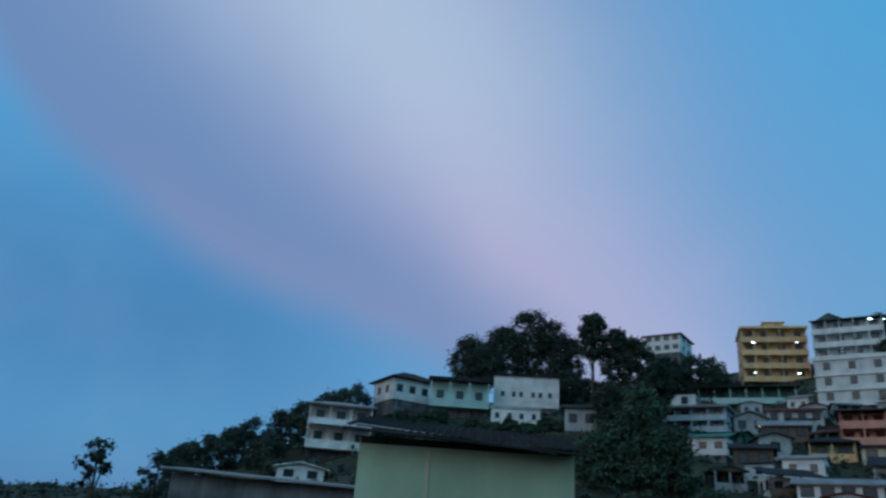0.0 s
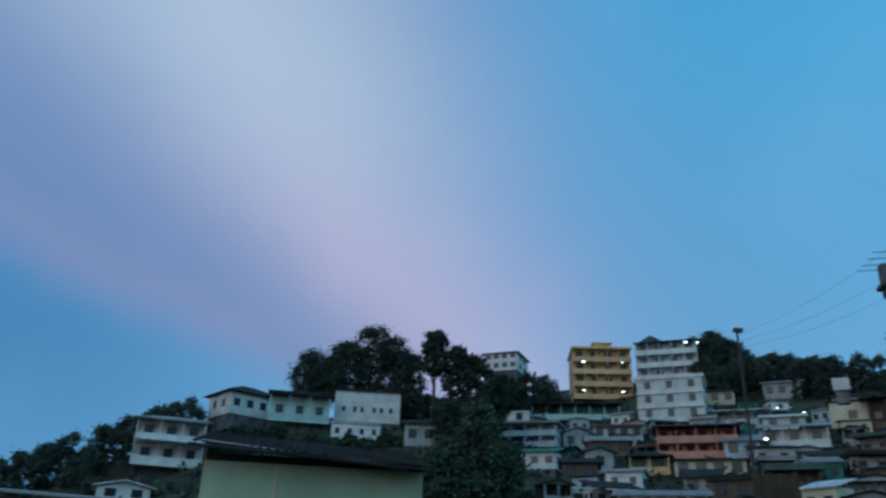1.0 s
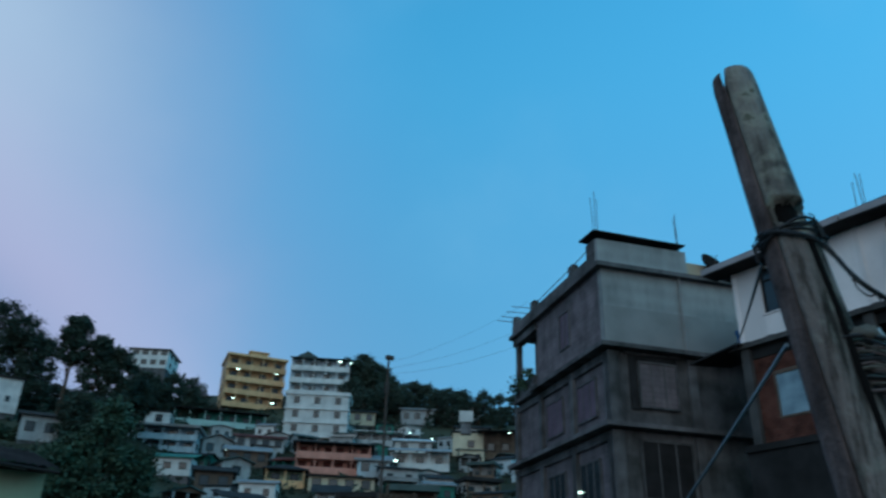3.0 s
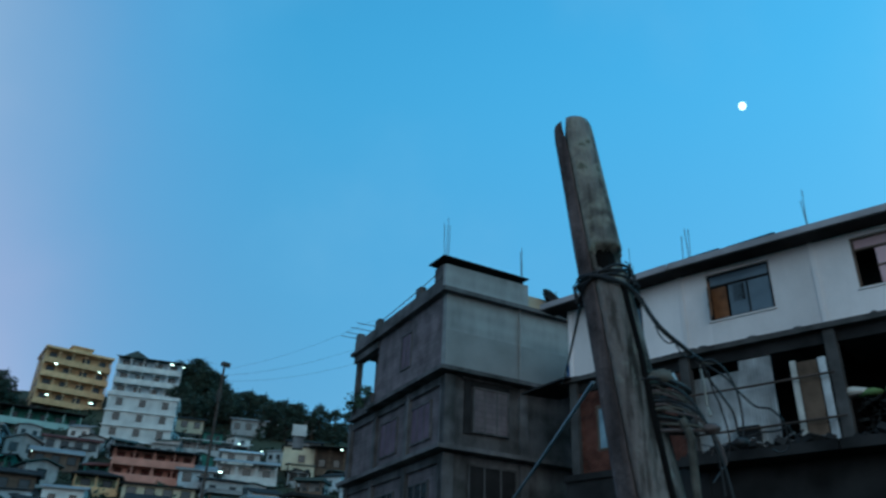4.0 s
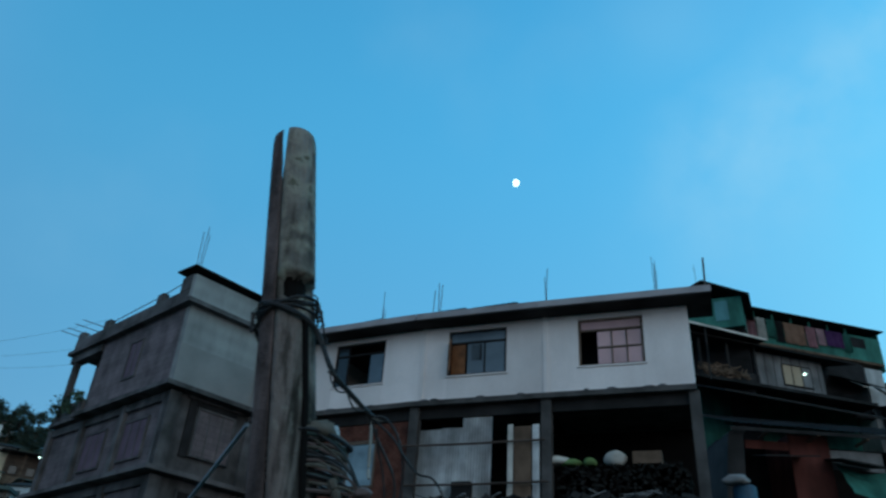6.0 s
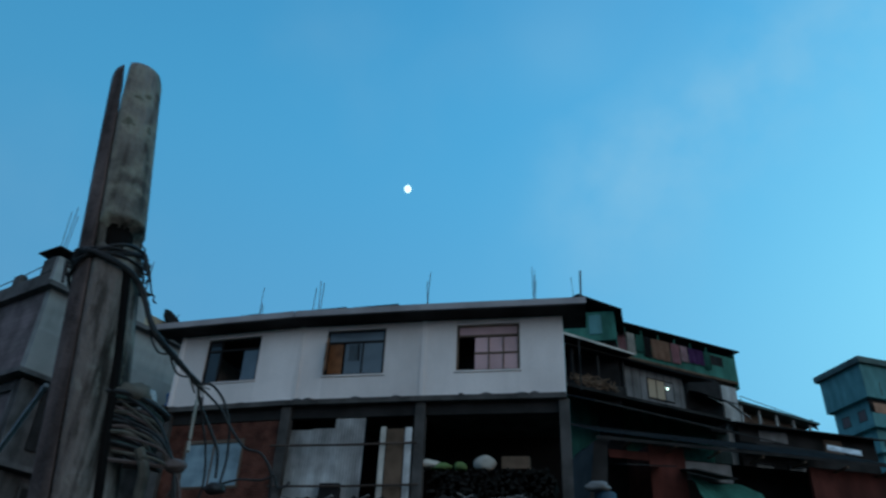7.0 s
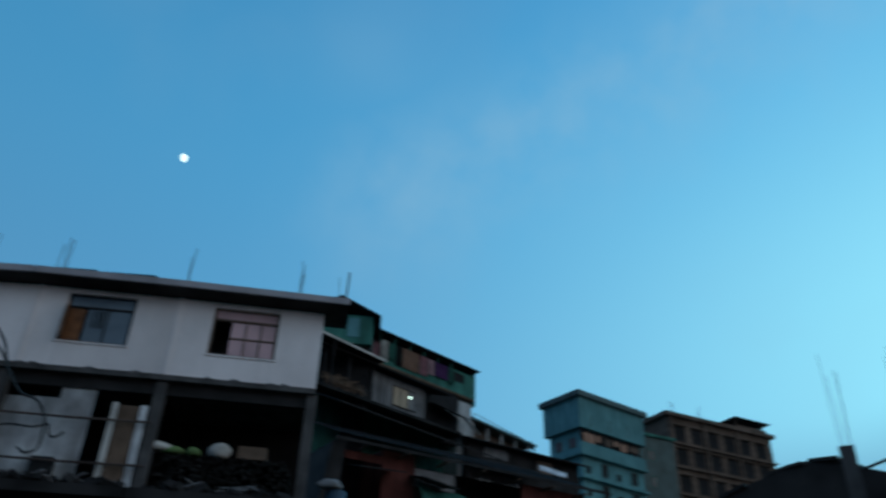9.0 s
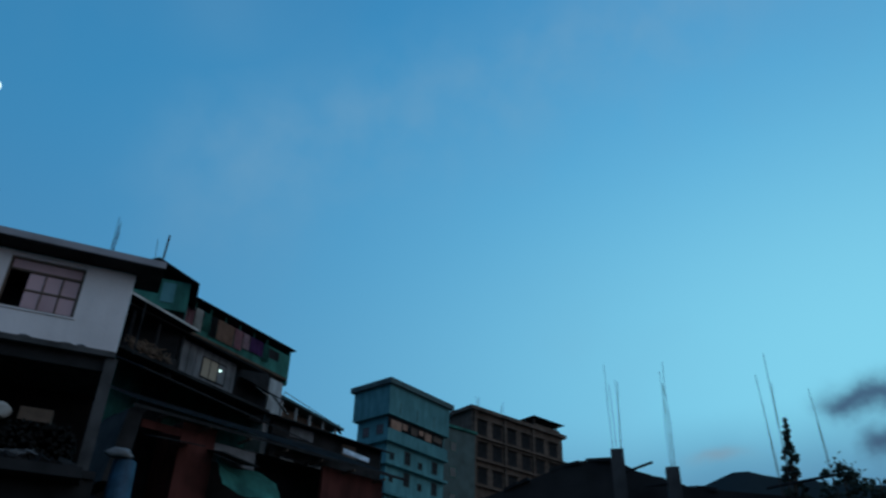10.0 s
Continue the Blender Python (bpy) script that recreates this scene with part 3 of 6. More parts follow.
def tree(x, y, z, height, spread, seed, label, material=M_LEAF, bare=0.25, conifer=False, clumps=130, per=95, leaf=0.19, group="trees on the hill"):
    rng = random.Random(seed)
    t = thing("tree", pose(x, y, z), label, "tree", group)
    bm = bmesh.new()
    lean = Vector((rng.uniform(-0.05, 0.05), rng.uniform(-0.05, 0.05), 1))
    tube(bm, [lean * height * k for k in (0, 0.3, 0.6, 0.95)], height * 0.022, 7, 0.25)
    centres, rr = [], []
    for i in range(clumps):
        if conifer:
            k = bare + (1 - bare) * (i / clumps)
            out = spread * (1.02 - k) / (1 - bare) * rng.uniform(0.35, 1.0)
            cr = spread * 0.22 * (1.15 - k)
        else:
            k = bare + (1 - bare) * rng.random() ** 0.8
            bulge = math.sqrt(max(0.02, 1 - ((k - bare) / (1 - bare) * 1.55 - 0.62) ** 2 * 0.95))
            out = spread * bulge * math.sqrt(rng.random())
            cr = spread * rng.uniform(0.16, 0.44)
        a = rng.uniform(0, 6.283)
        c = lean * height * k * 0.97 + Vector((out * math.cos(a), out * math.sin(a), rng.uniform(-0.3, 0.3)))
        centres.append(c)
        rr.append(cr)
        if i % 4 == 0:
            st = lean * height * max(0.15, k - 0.18)
            tube(bm, [st, st.lerp(c, 0.55) + Vector((0, 0, 0.2)), c], height * 0.007, 4, 0.3)
    part("trunk", bm, M_BARK, t, "dark trunk with limbs")
    crown = new("crown", leaf_mesh("crown", centres, rr, per, leaf, seed, material))
    crown.parent = t
    crown["label"] = "crown of small dark leaves"
    return t


# ---- houses on the hill ----


def roof_on(parent, style, w, d, z, material, wall, over=0.5, pitch=0.35, label=""):
    bm = bmesh.new()
    x0, x1, y0, y1 = -w / 2 - over, w / 2 + over, -over, d + over
    if style == "flat":
        cube(bm, x0, y0, z, x1, y1, z + 0.18)
        for q in ((x0, y0, x1, y0 + 0.12), (x0, y0 + 0.12, x0 + 0.12, y1 - 0.12), (x1 - 0.12, y0 + 0.12, x1, y1 - 0.12)):
            part("parapet", box(q[0], q[1], z + 0.18, q[2], q[3], z + 0.18 + 0.45 * min(1, pitch * 3)), material, parent)
    elif style == "gable":
        h, ym = pitch * (y1 - y0) / 2, (y0 + y1) / 2
        across = Matrix(((0, 1, 0, 0), (1, 0, 0, 0), (0, 0, 1, 0), (0, 0, 0, 1)))
        prism(bm, ((y0, z), (ym, z + h), (y1, z), (y1, z - 0.12), (ym, z + h - 0.12), (y0, z - 0.12)), x0, x1, across)
        for x in (-w / 2, w / 2 - 0.15):
            part("gable", prism(bmesh.new(), ((0, z - 0.1), (d, z - 0.1), (d / 2, z + h * 0.8)), x, x + 0.15, across), wall, parent)
    elif style == "gable_side":
        h = pitch * (x1 - x0) / 2
        prism(bm, ((x0, z), (0, z + h), (x1, z), (x1, z - 0.12), (0, z + h - 0.12), (x0, z - 0.12)), y0, y1)
        part("gable", prism(bmesh.new(), ((-w / 2, z - 0.1), (w / 2, z - 0.1), (0, z + h * 0.8)), 0.02, 0.2), wall, parent)
    elif style == "hip":
        h, ym = pitch * (y1 - y0) / 2, (y0 + y1) / 2
        k = min((y1 - y0) / 2, (x1 - x0) * 0.4)
        a, b = Vector((x0 + k, ym, z + h)), Vector((x1 - k, ym, z + h))
        c = [Vector(q) for q in ((x0, y0, z), (x1, y0, z), (x1, y1, z), (x0, y1, z))]
        vs = [bm.verts.new(q) for q in (*c, a, b)]
        lo = [bm.verts.new(q - Vector((0, 0, 0.14))) for q in c]
        for f in ((0, 1, 5, 4), (1, 2, 5), (2, 3, 4, 5), (3, 0, 4)):
            bm.faces.new([vs[i] for i in f])
        for i in range(4):
            bm.faces.new((vs[i], vs[(i + 1) % 4], lo[(i + 1) % 4], lo[i]))
        bm.faces.new(lo)
    else:
        h = pitch * (y1 - y0)
        sheet(bm, ((x0, y0, z), (x1, y0, z), (x1, y1, z + h), (x0, y1, z + h)), 0.12)
    return part("roof", bm, material, parent, label)


def house(x, y, z0, z1, w, wall, roof_mat, style, floors, wins, label, name="house", turn=0.0, depth=None, pitch=0.3, over=0.5,
          balcony=None, band=None, gallery=None, win_size=(1.1, 1.2), frame=None, pane=None, group="houses on the hill"):
    """A hillside house: its front stands at (x, y), z0 is the lowest floor in sight and z1 the eaves; the walls go down into the slope."""
    yaw = math.degrees(math.atan2(-x, y)) + turn
    depth = depth or max(5.0, min(9.0, w * 0.8))
    base = min(z0, ground_z(x, y)) - 0.6
    t = thing(name, pose(x, y, base, 0, 0, yaw), label, "house", group)
    h0, h1 = z0 - base, z1 - base
    fh = (h1 - h0) / floors
    set_back = 1.5 if gallery else 0.0
    part("wall", box(-w / 2, set_back, h0, w / 2, depth, h1), wall, t)
    part("plinth", box(-w / 2 + 0.1, set_back + 0.1, 0, w / 2 - 0.1, depth, h0), M_CONC, t, "dark foundation wall")
    if gallery:
        for f in range(floors):
            zf = h0 + f * fh
            gal = part("gallery", box(-w / 2 - 0.1, -0.1, zf - 0.14, w / 2 + 0.1, set_back - 0.004, zf), gallery, t, "open gallery along the front")
            part("parapet", box(-w / 2 - 0.1, -0.1, zf + 0.002, w / 2 + 0.1, 0.0, zf + min(0.95, fh * 0.4)), gallery, gal)
            n = max(2, round(w / 2.6)) + 1
            for i in range(n):
                px = -w / 2 - 0.05 + (w - 0.1) * i / (n - 1)
                part("post", box(px, -0.08, zf + min(0.95, fh * 0.4) + 0.002, px + 0.16, 0.02, zf + fh - 0.15), gallery, gal)
    for f in range(floors):
        zf = h0 + f * fh
        ww, wh = win_size[0], min(win_size[1], fh * 0.5)
        for i in range(wins):
            cx = -w / 2 + w * (i + 0.5) / wins
            window(t, cx - ww / 2, set_back, zf + fh * 0.36, ww, wh, frame or M_TIN, pane or M_GLASS, 0)
        for s in (-1, 1):
            for k in (0.3, 0.7):
                turn_m = pose(s * w / 2, depth * k, zf + fh * 0.36, 0, 0, 90 if s > 0 else -90)
                window(t, -ww / 2, 0, 0, ww, wh, frame or M_TIN, pane or M_GLASS, 0, m=turn_m)
        if band:
            part("ledge", box(-w / 2 - 0.25, -0.3, zf - 0.14, w / 2 + 0.25, set_back - 0.004, zf + 0.06), band, t)
        if balcony and f > 0:
            bal = part("balcony", box(-w / 2 + 0.1, -1.1, zf - 0.15, w / 2 - 0.1, -0.004, zf), balcony, t)
            part("parapet", box(-w / 2 + 0.1, -1.1, zf + 0.002, w / 2 - 0.1, -1.0, zf + 0.85), balcony, bal)
            for i in range(4):
                px = -w / 2 + 0.15 + (w - 0.4) * i / 3
                part("post", box(px, -1.08, zf + 0.852, px + 0.1, -1.02, zf + fh - 0.15), balcony, bal)
    roof_on(t, style, w, depth, h1, roof_mat, wall, over, pitch)
    return t


house(-55.0, 135.0, 13.8, 16.7, 2.5, M_WHITE, M_TIN, "flat", 1, 1, "small white house far down the ridge", turn=10)
h = house(-21.4, 99.6, 14.6, 20.1, 8.1, M_WHITE, M_TINGREY, "hip", 2, 3, "white two-storey villa with pale grey tiered tin roofs", pitch=0.25, over=0.7, depth=6, frame=M_RED, gallery=M_WHITE)
part("lower_roof", sheet(bmesh.new(), ((-4.1, -1.5, 16.6 + 0.8 - h.location.z), (4.1, -1.5, 16.6 + 0.8 - h.location.z), (4.1, 0.0, 16.9 + 0.8 - h.location.z), (-4.1, 0.0, 16.9 + 0.8 - h.location.z)), 0.14), M_TINWHITE, h, "pale tin roof of the lower storey")
house(-21.9, 85.1, 8.8, 10.4, 5.1, M_WHITE, M_TINWHITE, "gable_side", 1, 2, "low white hut with a bright tin gable roof", pitch=0.22, depth=4)
house(-14.2, 122.0, 25.4, 28.9, 9.0, M_WHITE, M_TIN, "hip", 1, 4, "white house with a dark hipped tin roof", pitch=0.42, over=0.8, turn=28, frame=M_BROWNB)
house(-7.1, 114.6, 23.8, 27.6, 8.8, M_TURQ, M_TIN, "flat", 1, 3, "long turquoise-white house with a flat roof band", over=0.35, pitch=0.2, gallery=M_TURQ)
ch = house(2.9, 118.2, 24.9, 29.6, 10.0, M_WHITE, M_TIN, "flat", 1, 0, "white flat-roofed block above a stepped white terrace", over=0.35, pitch=0.05)
for cx in (-3.9, -2.2, -1.1, 0.75, 1.85, 3.3):
    window(ch, cx, 0, 26.4 - ch.location.z, 0.6, 0.85, M_PALE, M_GLASS, 0)
house(1.3, 110.1, 20.8, 22.9, 6.9, M_WHITE, M_PALE, "flat", 1, 4, "low white terrace wing with small windows", over=0.1, pitch=0.2, depth=2.2, win_size=(0.6, 0.8))
house(10.0, 104.9, 19.5, 22.6, 4.4, M_PALE, M_TIN, "gable", 1, 2, "grey weathered house in the shade of trees", depth=5)
house(30.6, 153.1, 44.2, 48.0, 7.2, M_WHITE, M_TINGREY, "hip", 2, 4, "white hilltop house with a grey roof", pitch=0.2, turn=-18, depth=8)

# ochre apartment house
yb = house(54.0, 157.3, 40.8, 51.8, 12.5, M_YELLOW, M_YELLOW, "flat", 4, 4, "ochre yellow four-storey apartment house with balconies", name="apartment_house", over=0.3, pitch=0.2, depth=10, frame=M_BROWNB, turn=8, win_size=(1.5, 1.4), gallery=M_YELLOW)
part("stair_tower", box(-1.6, 1.0, 51.9 - yb.location.z, 2.2, 5.0, 53.3 - yb.location.z), M_YELLOW, yb)
part("tower_roof", box(-1.9, 0.7, 53.3 - yb.location.z, 2.5, 5.3, 53.5 - yb.location.z), M_YELLOW, yb)
# white apartment house and its lower wing
tb = house(64.9, 148.5, 40.9, 51.7, 12.4, M_BLUEWHITE, M_TINGREEN, "gable", 4, 4, "blue-white four-storey apartment house with a dark green roof", name="apartment_house", pitch=0.22, over=0.4, depth=9, turn=-4, win_size=(1.4, 1.3), gallery=M_WHITE)
house(54.0, 123.4, 29.2, 36.5, 10.9, M_WHITE, M_WHITE, "flat", 3, 3, "bright white stepped block with flat terraces", name="apartment_house", band=M_WHITE, over=0.3, pitch=0.3, depth=7, turn=-6, win_size=(1.0, 1.2))
part("roof_gable", prism(bmesh.new(), ((-5.2, 51.8 - tb.location.z), (-0.6, 51.8 - tb.location.z), (-2.9, 53.1 - tb.location.z)), -0.3, 4.0), M_TINGREEN, tb, "small dark gable on the roof")

house(43.1, 142.3, 32.7, 35.6, 16.5, M_TEAL, M_TIN, "shed", 1, 7, "long low house with teal walls and a dark tin roof", pitch=0.15, over=0.8, depth=6, gallery=M_TURQ)
house(26.9, 115.2, 22.2, 25.6, 9.4, M_BLUEWHITE, M_TINGREY, "flat", 2, 4, "blue-grey two-storey house with a flat roof", pitch=0.1, depth=7, turn=-12, gallery=M_BLUEWHITE)
house(27.2, 128.3, 27.9, 30.3, 6.9, M_WHITE, M_TIN, "flat", 1, 2, "white upper storey set back on a flat roof", pitch=0.05, over=0.1, depth=4, turn=-12)
house(24.2, 98.6, 16.4, 18.6, 5.6, M_WHITE, M_TEAL, "shed", 1, 3, "white shed with a green tin lean-to roof", pitch=0.25, over=0.4, depth=3.5, turn=-14, win_size=(0.9, 0.8))
house(35.4, 116.1, 22.3, 24.8, 4.5, M_PALE, M_TINGREY, "gable_side", 1, 2, "grey plastered house with a tin gable", pitch=0.4, depth=6, turn=10)
house(42.3, 117.4, 24.3, 26.5, 7.6, M_PALE, M_RED, "shed", 1, 4, "grey house under a rusty red tin roof", pitch=0.25, depth=5)
house(37.3, 107.9, 20.2, 22.4, 5.9, M_BROWNB, M_TINGREY, "gable", 1, 3, "brown timber house with a grey tin roof", pitch=0.35, depth=5)
pk = house(45.3, 96.4, 18.7, 22.7, 9.9, M_PINK, M_TIN, "gable", 2, 6, "salmon two-storey row house with long balconies", pitch=0.22, depth=6, over=0.8, win_size=(1.0, 1.5), frame=M_BROWNB, pane=M_RED, gallery=M_PINK)
house(41.8, 86.2, 14.4, 16.7, 7.9, M_CREAM, M_TIN, "shed", 1, 4, "cream ground storey below a salmon row house", pitch=0.05, depth=3)
house(36.9, 92.0, 15.5, 17.8, 4.7, M_OLIVE, M_TIN, "hip", 1, 2, "yellow-green cottage with a dark hipped roof", pitch=0.3, depth=5, gallery=M_YELLOW)
house(29.6, 71.4, 8.8, 10.6, 8.1, M_WHITE, M_TINGREY, "gable", 1, 5, "long white house with a grey tin roof", pitch=0.25, depth=5)
house(28.1, 91.9, 13.8, 16.5, 4.3, M_BROWNB, M_TIN, "gable", 1, 2, "dark timber house between trees", depth=5)
house(32.4, 97.1, 16.1, 18.8, 3.6, M_PALE, M_TINGREEN, "gable_side", 1, 1, "narrow grey house with a lit lamp", depth=5, turn=15)
house(37.3, 79.2, 11.9, 13.6, 3.6, M_PALE, M_TIN, "shed", 1, 2, "weathered grey lean-to below a row house", depth=4)

# east side of the hill
house(62.6, 112.8, 27.1, 29.5, 10.7, M_PALE, M_TINWHITE, "shed", 1, 5, "long low house under a pale tin roof", pitch=0.22, depth=4, over=0.5, gallery=M_PALE)
house(59.1, 96.6, 20.8, 23.5, 8.4, M_WHITE, M_TINGREY, "shed", 1, 3, "pale tin-roofed house with a wide white front", pitch=0.25, depth=4, gallery=M_WHITE)
house(72.8, 103.2, 25.4, 29.2, 6.0, M_CREAM, M_TIN, "flat", 1, 1, "cream plastered cube house with one window", pitch=0.05, over=0.3, depth=4.5, frame=M_BROWNB)
house(76.1, 98.3, 24.7, 29.1, 7.0, M_BROWNB, M_TIN, "shed", 1, 3, "brown house under a wide flat tin roof", pitch=0.04, over=1.0, depth=5, gallery=M_BOARD)
house(77.9, 128.8, 35.8, 38.8, 6.5, M_PALE, M_TINGREY, "gable", 1, 3, "grey house high on the slope", depth=5)
house(75.3, 144.9, 42.1, 44.9, 8.2, M_PALE, M_TINGREY, "shed", 1, 3, "grey low house below the wood", pitch=0.15, depth=5)
house(65.0, 129.2, 33.9, 36.4, 6.6, M_CREAM, M_TIN, "gable", 1, 3, "cream house half hidden on the slope", depth=5)
house(88.8, 128.8, 38.1, 41.0, 7.8, M_PALE, M_TIN, "gable", 1, 3, "grey house with a dark roof on the slope", depth=5)
house(63.5, 105.9, 24.8, 27.0, 5.8, M_WHITE, M_TINWHITE, "gable", 1, 2, "small white house with a bright roof", depth=4)
house(79.6, 112.4, 29.8, 32.6, 5.8, M_PALE, M_TIN, "gable", 1, 2, "small grey house on the slope", depth=4)
house(49.6, 92.9, 18.2, 20.5, 4.3, M_BLUEWHITE, M_TINGREY, "shed", 1, 2, "small blue-white house with a tin roof", depth=4)

rg = random.Random(44)
taken = [(o.location.x, o.location.y) for o in scene.objects if o.get("category") == "house"]
walls, roofs = (M_PALE, M_WHITE, M_BLUEWHITE, M_BROWNB, M_CREAM, M_PALE, M_TEAL), (M_TIN, M_TINGREY, M_TIN, M_TINGREEN, M_RED)
kinds = {"pale_grey_plaster": "grey plastered", "white_limewash": "white", "blue_white_paint": "blue-white", "brown_plaster": "brown timber", "cream_plaster": "cream", "teal_paint": "teal boarded"}
for d in (74, 80, 87, 94, 101, 108, 116, 124):
    a = 12.5 + (4.0 if d < 85 else 0.0)
    while a < 36.5:
        a += rg.uniform(2.2, 4.6)
        dd = d + rg.uniform(-2.5, 2.5)
        x, y, w, hh = dd * math.sin(radians(a)), dd * math.cos(radians(a)), rg.uniform(2.8, 5.0), rg.uniform(2.0, 2.8)
        if any(math.hypot(x - p, y - q) < 5.2 for p, q in taken):
            continue
        taken.append((x, y))
        wm, rm, z = rg.choice(walls), rg.choice(roofs), ground_z(x, y)
        house(x, y, z, z + hh, w, wm, rm, rg.choice(("gable", "shed", "gable_side", "flat")), 1, 2, "small " + kinds[wm.name] + " house crowded on the slope", turn=rg.uniform(-25, 25), depth=rg.uniform(3, 4.5), pitch=rg.uniform(0.12, 0.35), over=0.35, win_size=(0.8, 0.9), gallery=rg.choice((None, M_PALE, M_BOARD, wm)))

for d in (68, 72, 77, 83, 90, 97, 104, 111, 120, 130, 140):
    a = 15.0 + (3.0 if d < 85 else 0.0)
    while a < 36.0:
        a += rg.uniform(1.6, 3.4)
        dd = d + rg.uniform(-2.0, 2.0)
        x, y, w, hh = dd * math.sin(radians(a)), dd * math.cos(radians(a)), rg.uniform(2.4, 4.2), rg.uniform(1.7, 2.5)
        if any(math.hypot(x - p, y - q) < 4.3 for p, q in taken):
            continue
        taken.append((x, y))
        wm, rm, z = rg.choice(walls), rg.choice((M_TIN, M_TINGREY, M_TINGREY, M_TINWHITE, M_TINGREEN)), ground_z(x, y)
        house(x, y, z, z + hh, w, wm, rm, rg.choice(("gable", "shed", "shed", "gable_side")), 1, rg.choice((1, 2)), "small " + kinds[wm.name] + " hut wedged between hillside houses", turn=rg.uniform(-30, 30), depth=rg.uniform(2.6, 3.6), pitch=rg.uniform(0.12, 0.3), over=0.3, win_size=(0.7, 0.8))

tank = thing("water_tank", pose(60.0, 86.3, 26.1, 0, 0, -34), "white square water tank on a roof", "tank")
part("tank_body", box(-0.95, 0, 0.0, 0.95, 1.6, 1.5), M_WHITE, tank)
part("tank_stand", box(-0.7, 0.2, -1.6, 0.7, 1.4, 0.0), M_CONC, tank)

# lamps that burn on the hillside
for x, y, z, r in ((47.3, 149.3, 46.2, 0.28), (54.8, 147.2, 46.0, 0.19), (47.3, 149.7, 40.3, 0.22), (54.5, 146.8, 39.8, 0.28), (66.0, 141.0, 49.3, 0.31), (68.2, 140.4, 49.2, 0.19),
                   (35.2, 110.6, 22.6, 0.20), (52.5, 92.1, 20.7, 0.24), (61.0, 96.5, 25.5, 0.15), (60.4, 101.9, 27.2, 0.14), (63.8, 81.6, 24.3, 0.15)):
    bm = bmesh.new()
    bmesh.ops.create_icosphere(bm, subdivisions=2, radius=r * 0.85)
    bmesh.ops.scale(bm, vec=(1.35, 0.6, 0.55), verts=bm.verts)
    bmesh.ops.translate(bm, verts=bm.verts, vec=Vector((x, y, z)))
    single("lamp", bm, M_BULB, "cold white lamp lit on a house front", "lamp", "lamps on the hill", smooth=True)

# tall lamp mast with cables
mast = thing("street_lamp", pose(31.35, 57.30, ground_z(31.35, 57.30)), "tall dark lamp mast above the houses", "lamp post")
hz = 22.2 - mast.location.z
part("post", tube(bmesh.new(), ((0, 0, 0), (0, 0, hz)), 0.14, 8, 0.7), M_STEEL, mast)
part("lamp_head", box(-0.25, -0.2, hz - 0.1, 0.45, 0.2, hz + 0.22), M_STEEL, mast)
part("bracket", box(-0.16, -0.14, hz - 3.2, 0.16, 0.14, hz - 2.2), M_STEEL, mast)
for dz, end in ((0.0, (33.0, 40.0, 22.4)), (-0.5, (33.0, 40.0, 20.6)), (-1.0, (33.0, 40.0, 19.4))):
    single("overhead_cable", tube(bmesh.new(), sag((31.35, 57.30, 21.8 + dz), end, 0.5), 0.008, 4), M_CABLE, "thin black overhead cable", "cable", "overhead cables")

# the wood on the hill
for i, (x, y, h, s) in enumerate(((-6.4, 133.4, 10.1, 4.0), (-1.1, 134.5, 12.5, 4.3), (3.5, 135.1, 16.4, 3.8), (7.5, 133.8, 14.0, 4.0), (-4.0, 130.9, 7.7, 3.6), (9.6, 133.2, 10.7, 3.1))):
    tree(x, y, 29.6, h, s, 10 + i, "broad dark evergreen tree on the hilltop", bare=0.12)
for i, (x, y, z, h, s) in enumerate(((12.1, 109.9, 23.0, 14.6, 2.0), (15.9, 109.4, 22.0, 13.0, 2.3), (18.6, 108.8, 22.0, 11.6, 2.4), (21.6, 111.8, 24.0, 6.5, 2.2), (14.0, 103.9, 19.0, 6.4, 2.6), (17.6, 102.8, 18.0, 8.0, 2.4))):
    tree(x, y, z, h, s, 30 + i, "tall dark tree with a loose crown", bare=(0.55, 0.42, 0.15, 0.1, 0.1, 0.1)[i])
for i, (x, y, z, h, s) in enumerate(((9.9, 77.9, 7.0, 8.6, 2.6), (13.3, 77.4, 7.0, 12.2, 2.8), (15.8, 77.8, 7.0, 8.2, 2.1), (7.3, 83.9, 9.0, 5.4, 2.0), (18.4, 74.0, 6.0, 3.0, 1.8), (23.5, 76.0, 6.0, 2.6, 1.8), (27.5, 78.0, 7.5, 3.4, 1.8))):
    tree(x, y, z, h, s, 50 + i, "dense green tree below the houses", M_LEAF2, bare=0.08)
for i, (a, d, h, s) in enumerate(((25.9, 166, 10.5, 3.0), (26.8, 168, 12.0, 3.0), (27.7, 164, 10.5, 2.8), (28.6, 166, 9.5, 2.6), (11.4, 146, 6.5, 2.4), (12.3, 148, 5.5, 2.4), (14.6, 150, 6.5, 1.6), (15.4, 152, 5.0, 1.8))):
    x, y = d * math.sin(radians(a)), d * math.cos(radians(a))
    tree(x, y, ground_z(x, y) - 0.5, h, s, 110 + i, "dark tree beside the hillside houses", bare=0.1)
for i in range(12):
    x, y = -17.0 + 2.5 * i, 108.0 - 0.5 * (i % 3)
    tree(x, y, ground_z(x, y) - 0.3, (3.2 if i < 4 else 1.1) + 0.5 * (i % 2), 1.4, 140 + i, "bushy green tree below the hilltop houses", M_LEAF2, bare=0.05, clumps=60, group="bushes below the houses")
